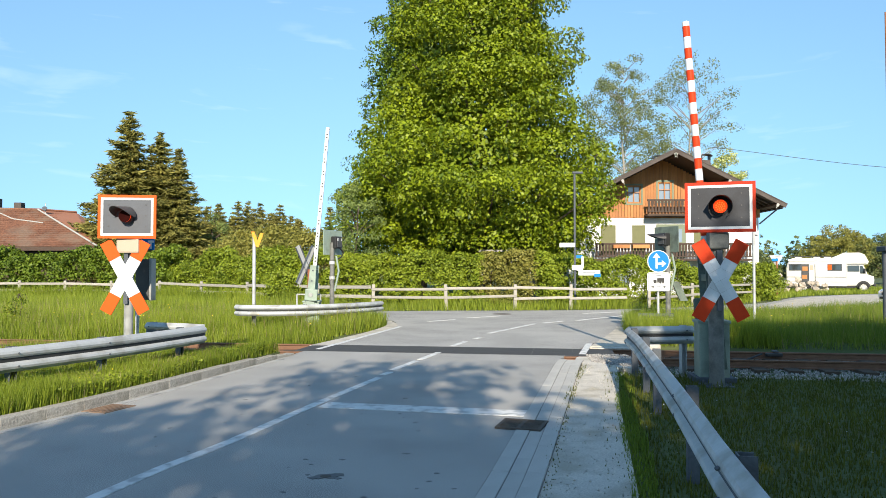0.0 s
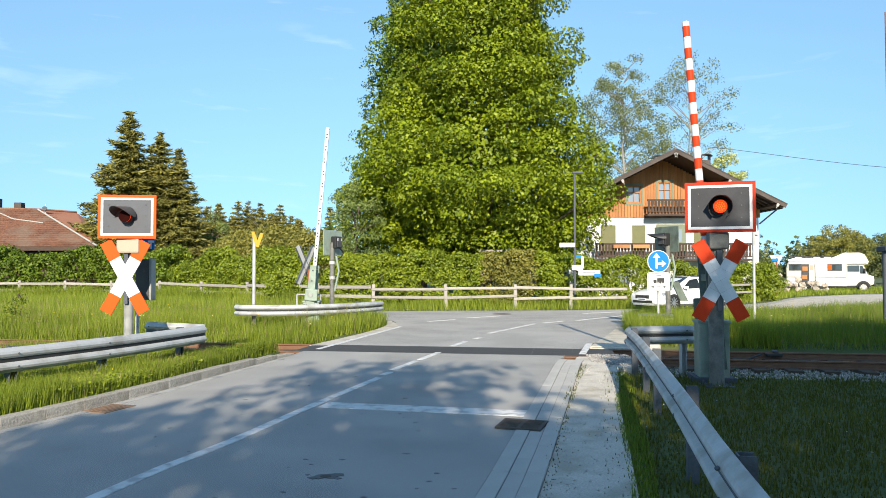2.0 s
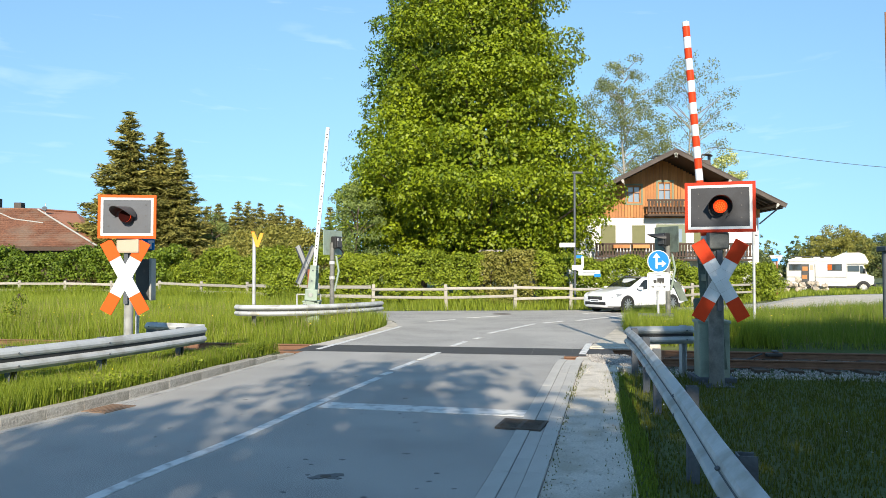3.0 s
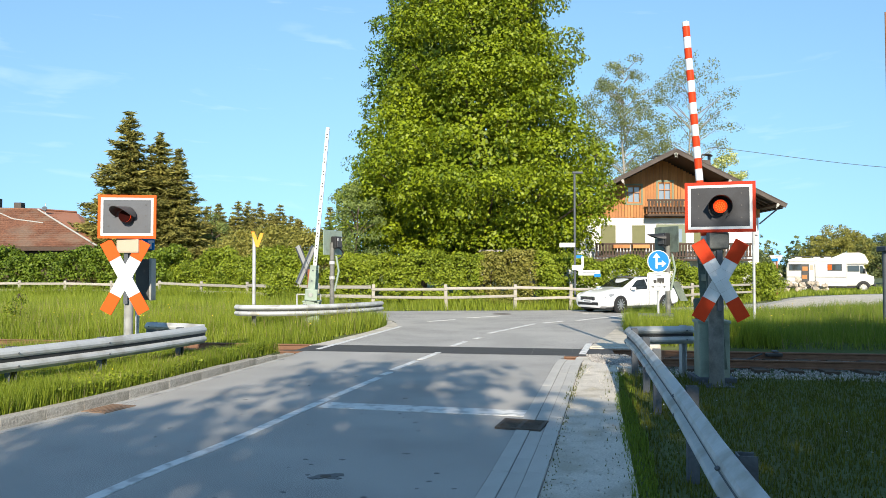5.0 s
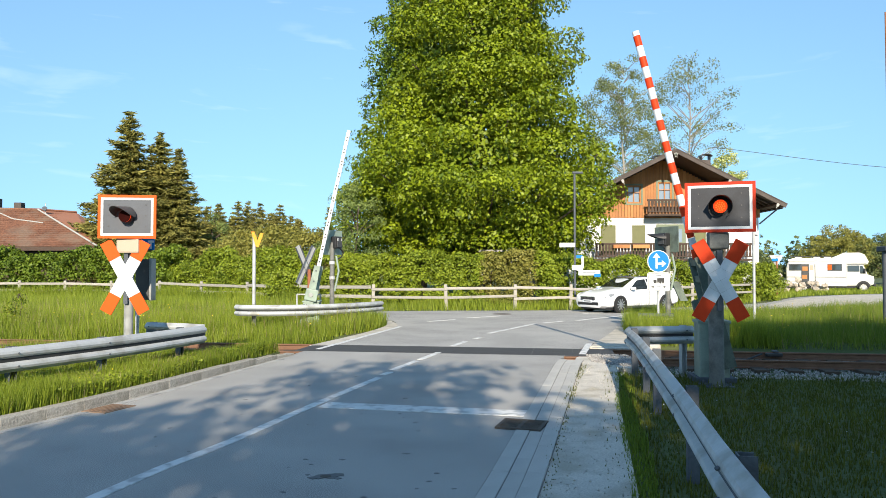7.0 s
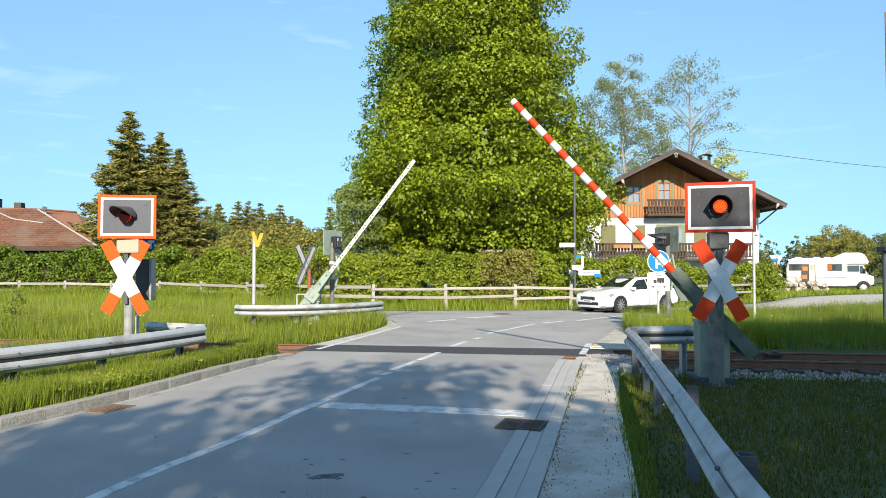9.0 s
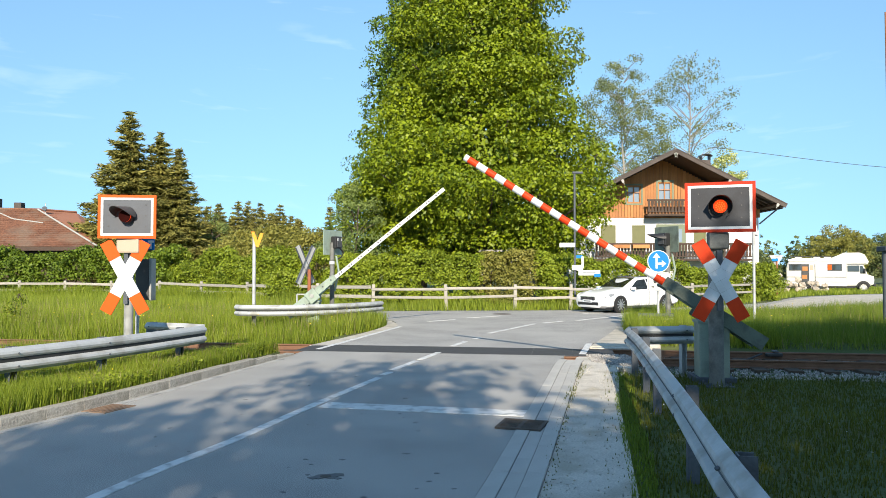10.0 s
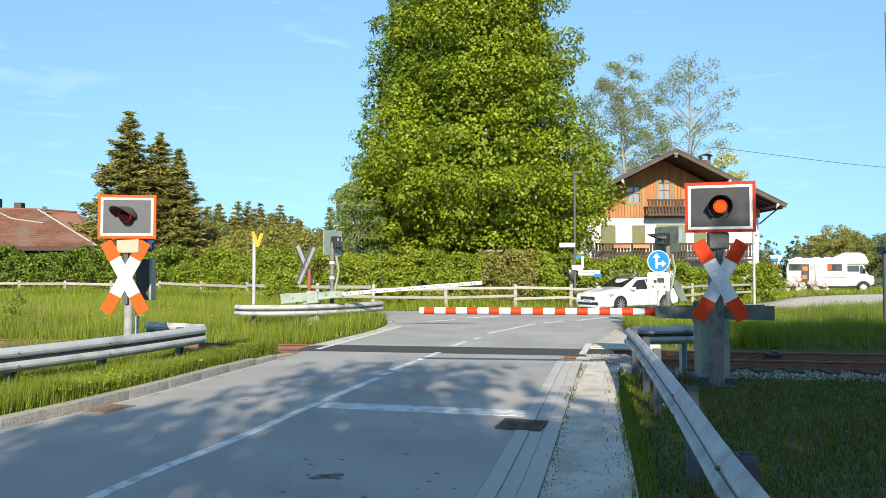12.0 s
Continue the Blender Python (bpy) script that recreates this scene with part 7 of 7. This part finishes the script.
# ---- stones, logs and sheds near the camper ----
rnd = random.Random(5)
wall_s = thing("stone_pile", pose(27.2, 58.0, 0), "pile of pale stacked stones behind the grass", "stone pile")
for i in range(60):
    bm = bmesh.new()
    s = rnd.uniform(0.16, 0.3)
    bmesh.ops.create_icosphere(bm, subdivisions=1, radius=s)
    for v in bm.verts:
        v.co *= rnd.uniform(0.8, 1.2)
    ob = part("stone", bm, "stone", wall_s)
    ob.matrix_local = pose(rnd.uniform(-3, 3), rnd.uniform(-0.5, 0.5), 0.15 + rnd.random() ** 1.5 * 1.3 * (0.4 + 0.6 * rnd.random()), rnd.uniform(0, 90), 0, rnd.uniform(0, 90))
bm = bmesh.new()
sweep(bm, [(-0.016, -0.016), (-0.016, 0.016), (0.016, 0.016), (0.016, -0.016)], smooth_path([(20, 55, 11.0), (34, 55, 9.4), (48, 56, 9.3)], 2))
tagged(part("overhead_cable", bm, "black"), "thin dark overhead cable", "cable", kind="structure")

# ---- estate car ----
STATIONS = [  # x, half width, underside, belt height, belt half width, roof height, roof half width
    (2.33, 0.55, 0.3, 0.60, 0.53, 0.66, 0.42), (2.27, 0.74, 0.22, 0.70, 0.71, 0.75, 0.56), (2.05, 0.85, 0.19, 0.78, 0.82, 0.85, 0.63), (1.6, 0.89, 0.18, 0.86, 0.86, 0.94, 0.66),
    (1.15, 0.905, 0.18, 0.91, 0.87, 1.0, 0.68), (0.9, 0.905, 0.19, 0.91, 0.87, 1.05, 0.67), (0.6, 0.905, 0.19, 0.92, 0.87, 1.22, 0.63), (0.3, 0.905, 0.19, 0.925, 0.87, 1.37, 0.59), (0.05, 0.905, 0.19, 0.93, 0.87, 1.43, 0.57),
    (-0.5, 0.905, 0.19, 0.94, 0.875, 1.465, 0.57), (-1.1, 0.905, 0.2, 0.955, 0.87, 1.455, 0.56), (-1.6, 0.90, 0.22, 0.965, 0.86, 1.42, 0.55), (-1.9, 0.885, 0.25, 0.97, 0.84, 1.37, 0.54),
    (-2.1, 0.86, 0.28, 0.97, 0.81, 1.18, 0.58), (-2.24, 0.82, 0.3, 0.95, 0.77, 0.99, 0.62), (-2.33, 0.7, 0.36, 0.8, 0.68, 0.84, 0.5)]


def car_ring(st, y_out=0.0):
    x, w, zb, zs, ws, zr, wr = st
    half = [(0, zb), (w * 0.8, zb), (w * 0.96, zb + 0.09), (w, (zb + zs) * 0.5), (ws + 0.02, zs - 0.07), (ws, zs), (wr + 0.05, zr - 0.07), (wr, zr - 0.02), (wr * 0.6, zr), (0, zr + 0.008)]
    return [(x, y, z) for y, z in half] + [(x, -y, z) for y, z in half[-2:0:-1]]


def side_point(x, t, out=0.012):
    """A point on the flank between belt (t=0) and roof (t=1)."""
    k = [np.interp(x, [s[0] for s in STATIONS[::-1]], [s[i] for s in STATIONS[::-1]]) for i in range(1, 7)]
    z0, y0, z1, y1 = k[2], k[3], k[4] - 0.07, k[5] + 0.05
    return Vector((x, y0 + (y1 - y0) * t + out, z0 + (z1 - z0) * t))


def build_car():
    root = thing("estate_car", pose(7.8, 30.9, 0, 0, 0, 216), "white estate car driving up to the junction", "car")
    bm = bmesh.new()
    rings = [[bm.verts.new(p) for p in car_ring(s)] for s in STATIONS]
    n = len(rings[0])
    for a, b in zip(rings, rings[1:]):
        for i in range(n):
            bm.faces.new((a[i], a[(i + 1) % n], b[(i + 1) % n], b[i]))
    bm.faces.new(rings[0])
    bm.faces.new(rings[-1][::-1])
    bmesh.ops.recalc_face_normals(bm, faces=bm.faces[:])
    body = part("body", bm, "car_white", root, smooth=True)
    # side windows on both flanks
    for s in (1, -1):
        for x0, x1, x0t, x1t in ((0.86, -0.28, 0.2, -0.3), (-0.34, -1.28, -0.36, -1.3), (-1.34, -2.04, -1.36, -1.74)):
            bm = bmesh.new()
            low = [side_point(x0 + (x1 - x0) * i / 4, 0.03) for i in range(5)]
            high = [side_point(x0t + (x1t - x0t) * i / 4, 0.94) for i in range(5)]
            lo = [bm.verts.new((p.x, p.y * s, p.z)) for p in low]
            hi = [bm.verts.new((p.x, p.y * s, p.z)) for p in high]
            for i in range(4):
                bm.faces.new((lo[i], lo[i + 1], hi[i + 1], hi[i]))
            bmesh.ops.solidify(bm, geom=bm.faces[:], thickness=0.01)
            bmesh.ops.recalc_face_normals(bm, faces=bm.faces[:])
            part("side_window", bm, "car_glass", root)
        bm = bmesh.new()
        box(bm, (0.2, 0.16, 0.12), (0.72, s * 0.97, 0.99), (0, 0, s * 8), bevel=0.035)
        part("wing_mirror", bm, "car_white", root)
        bm = bmesh.new()
        near = [Vector(p) for p in ((2.24, 0.7, 0.6), (1.98, 0.87, 0.64), (1.7, 0.895, 0.74), (1.74, 0.86, 0.8), (2.02, 0.8, 0.755), (2.22, 0.66, 0.69))]
        ring = [bm.verts.new((p.x + 0.035, (p.y + 0.03) * s, p.z)) for p in near]
        back = [bm.verts.new((p.x - 0.08, (p.y - 0.1) * s, p.z)) for p in near]
        bm.faces.new(ring)
        for i in range(6):
            bm.faces.new((ring[i], back[i], back[(i + 1) % 6], ring[(i + 1) % 6]))
        bmesh.ops.recalc_face_normals(bm, faces=bm.faces[:])
        part("headlight", bm, "head_lamp", root, "clear headlight")
        bm = bmesh.new()
        box(bm, (0.2, 0.1, 0.14), (-2.22, s * 0.72, 0.84), bevel=0.02)
        part("tail_light", bm, "red", root, "red tail light")
        bm = bmesh.new()
        box(bm, (2.6, 0.03, 0.09), (0.0, s * 0.9, 0.24), bevel=0.01)
        part("sill", bm, "hood_faded", root)
        for x in (0.02, -0.95):
            bm = bmesh.new()
            box(bm, (0.17, 0.03, 0.03), (x - 0.22, s * 0.915, 0.8), bevel=0.008)
            part("door_handle", bm, "car_white", root)
        for x in (0.62, -0.32, -1.3):
            bm = bmesh.new()
            box(bm, (0.008, 0.008, 0.55), (x, s * 0.908, 0.6))
            part("door_seam", bm, "hood", root)
        bm = bmesh.new()
        rod(bm, (0.0, s * 0.57, 1.47), (-1.7, s * 0.55, 1.44), 0.018, seg=8)
        part("roof_rail", bm, "hood_faded", root)
    for name, pts in (("windscreen", [(0.98, 0.64, 1.02), (0.98, -0.64, 1.02), (0.16, -0.55, 1.415), (0.16, 0.55, 1.415)]), ("rear_window", [(-2.2, -0.6, 1.06), (-2.2, 0.6, 1.06), (-1.93, 0.53, 1.36), (-1.93, -0.53, 1.36)])):
        bm = bmesh.new()
        vs = [bm.verts.new(Vector(p) + Vector((0.012 if p[0] > 0 else -0.015, 0, 0.016))) for p in pts]
        bm.faces.new(vs)
        bmesh.ops.solidify(bm, geom=bm.faces[:], thickness=0.012)
        bmesh.ops.recalc_face_normals(bm, faces=bm.faces[:])
        part(name, bm, "car_glass", root)
    bm = bmesh.new()
    grille = part("grille", box(bm, (0.05, 0.8, 0.12), (2.33, 0, 0.58), (0, -10, 0), bevel=0.02), "hood", root)
    for i in range(9):
        bm = bmesh.new()
        part("grille_bar", box(bm, (0.02, 0.012, 0.11), (2.356, -0.34 + i * 0.085, 0.58)), "hood_faded", grille)
    bm = bmesh.new()
    part("grille_trim", box(bm, (0.03, 0.84, 0.025), (2.335, 0, 0.655), bevel=0.004), "chrome", grille)
    bm = bmesh.new()
    part("lower_intake", box(bm, (0.06, 1.15, 0.12), (2.315, 0, 0.38), bevel=0.02), "hood", root)
    bm = bmesh.new()
    plate = part("number_plate", box(bm, (0.02, 0.52, 0.11), (2.36, 0, 0.48), bevel=0.004), "white", root)
    bm = bmesh.new()
    part("text_bar", box(bm, (0.004, 0.4, 0.04), (2.372, 0, 0.48)), "zinc_dark", plate)
    bm = bmesh.new()
    part("underbody", box(bm, (4.0, 1.5, 0.14), (0, 0, 0.2)), "hood", root)
    wheels = []
    for x in (1.38, -1.31):
        for s in (1, -1):
            bm = bmesh.new()
            prism(bm, [(0.372 * math.cos(radians(a)), 0.372 * math.sin(radians(a))) for a in range(0, 360, 15)], 0.04, pose(x, s * 0.895, 0.34))
            part("wheel_arch", bm, "hood", root)
            wheels.append((wheel_at(root, x, s * 0.835, 0.34, 0.21, "rim", 10, s), x, s * 0.835))
    return root, wheels


car, car_wheels = build_car()


# ---- what moves ----
BOOM_R = [(0, 85.7), (6.3, 85.7), (6.5, 83.0), (6.8, 78.8), (7.0, 75.9), (7.2, 73.0), (8.0, 61.9), (8.8, 50.7), (9.0, 47.9), (9.3, 43.6), (9.6, 39.3), (9.9, 34.6), (10.2, 29.6),
          (10.5, 24.4), (10.8, 18.9), (11.1, 13.4), (11.4, 8.4), (11.6, 5.3), (11.8, 2.3), (12.0, -0.1)]
BOOM_L = [(0, 84.9), (6.3, 84.9), (6.5, 83.3), (6.8, 80.0), (7.2, 75.3), (8.0, 65.8), (8.8, 56.0), (9.5, 46.0), (10.0, 39.2), (10.5, 31.8), (10.8, 27.2), (11.1, 22.2), (11.4, 16.6), (11.6, 12.7),
          (11.8, 8.6), (12.0, 4.6)]
LAMP_OFF = [0.17 + 1.0227 * k for k in range(12)]
CAR_GONE = [(0, 17.5), (0.2, 15.55), (0.4, 13.75), (0.6, 12.1), (0.8, 10.6), (1.0, 9.17), (1.2, 7.87), (1.4, 6.7), (1.6, 5.58), (1.8, 4.58), (2.0, 3.6), (2.2, 2.78),
            (2.5, 1.82), (2.8, 1.1), (3.0, 0.75), (3.2, 0.53), (3.6, 0.38), (4.2, 0.32), (12.0, 0.32)]  # seconds, metres still to go


def car_line(n=240):
    """The car's way, backwards from the halt: a bend, then straight along the side road."""
    a, b, c = Vector((7.6, 31.25)), Vector((13.45, 35.1)), Vector((17.6, 35.6))
    pts = [(1 - u) ** 2 * a + 2 * u * (1 - u) * b + u * u * c for u in (i / n for i in range(n + 1))]
    return pts + [c + (c - b).normalized() * 0.1 * k for k in range(1, 120)]


def car_pose(gone, line):
    run = 0.0
    for p, q in zip(line, line[1:]):
        d = (q - p).length
        if run + d >= gone:
            at = p.lerp(q, (gone - run) / d)
            return at.x, at.y, math.degrees(math.atan2(p.y - q.y, p.x - q.x))
        run += d
    return line[-1].x, line[-1].y, 180.0


def flash(at, lit_first):
    """The lamp disc turns its lit or its dark side forward."""
    rows, state = [(0.0, 0.0 if lit_first else 180.0)], 0 if lit_first else 180
    times = sorted([(t, lit_first) for t in LAMP_OFF] + [(t + 0.46, not lit_first) for t in LAMP_OFF])
    for t, dark in times:
        goal = 180.0 if dark else 0.0
        if t > 11.9 and t + 0.1 > 12.0:
            t = 11.86
        rows += [(t - 0.033, state), (t, state + (goal - state) / 3), (t + 0.034, state + (goal - state) * 2 / 3), (t + 0.067, goal)]
        state = goal
    rows.append((12.0, state))
    return [(t, at @ pose(0, 0, 0, 0, 0, a)) for t, a in rows]


def motions():
    walk(boom_r, [(t, pose(0, 0, 1.05, 0, -a, 0)) for t, a in BOOM_R])
    walk(boom_l, [(t, pose(0, 0, 1.05, 0, -a, 0)) for t, a in BOOM_L])
    walk(lamp_r, flash(lamp_r_at, True))
    walk(lamp_l, flash(lamp_l_at, False))
    line = car_line()
    walk(car, [(t, pose(x, y, 0, 0, 0, a % 360)) for t, (x, y, a) in ((t, car_pose(g, line)) for t, g in CAR_GONE)])
    times, gone = [t for t, g in CAR_GONE], [g for t, g in CAR_GONE]
    steps = [k / 30 for k in range(0, 110)] + [3.8, 4.2, 12.0]
    for wheel, x, y in car_wheels:
        r = 0.34
        walk(wheel, [(t, pose(x, y, r, 0, math.degrees((17.5 - float(np.interp(t, times, gone))) / r) % 360, 0)) for t in steps])


motions()
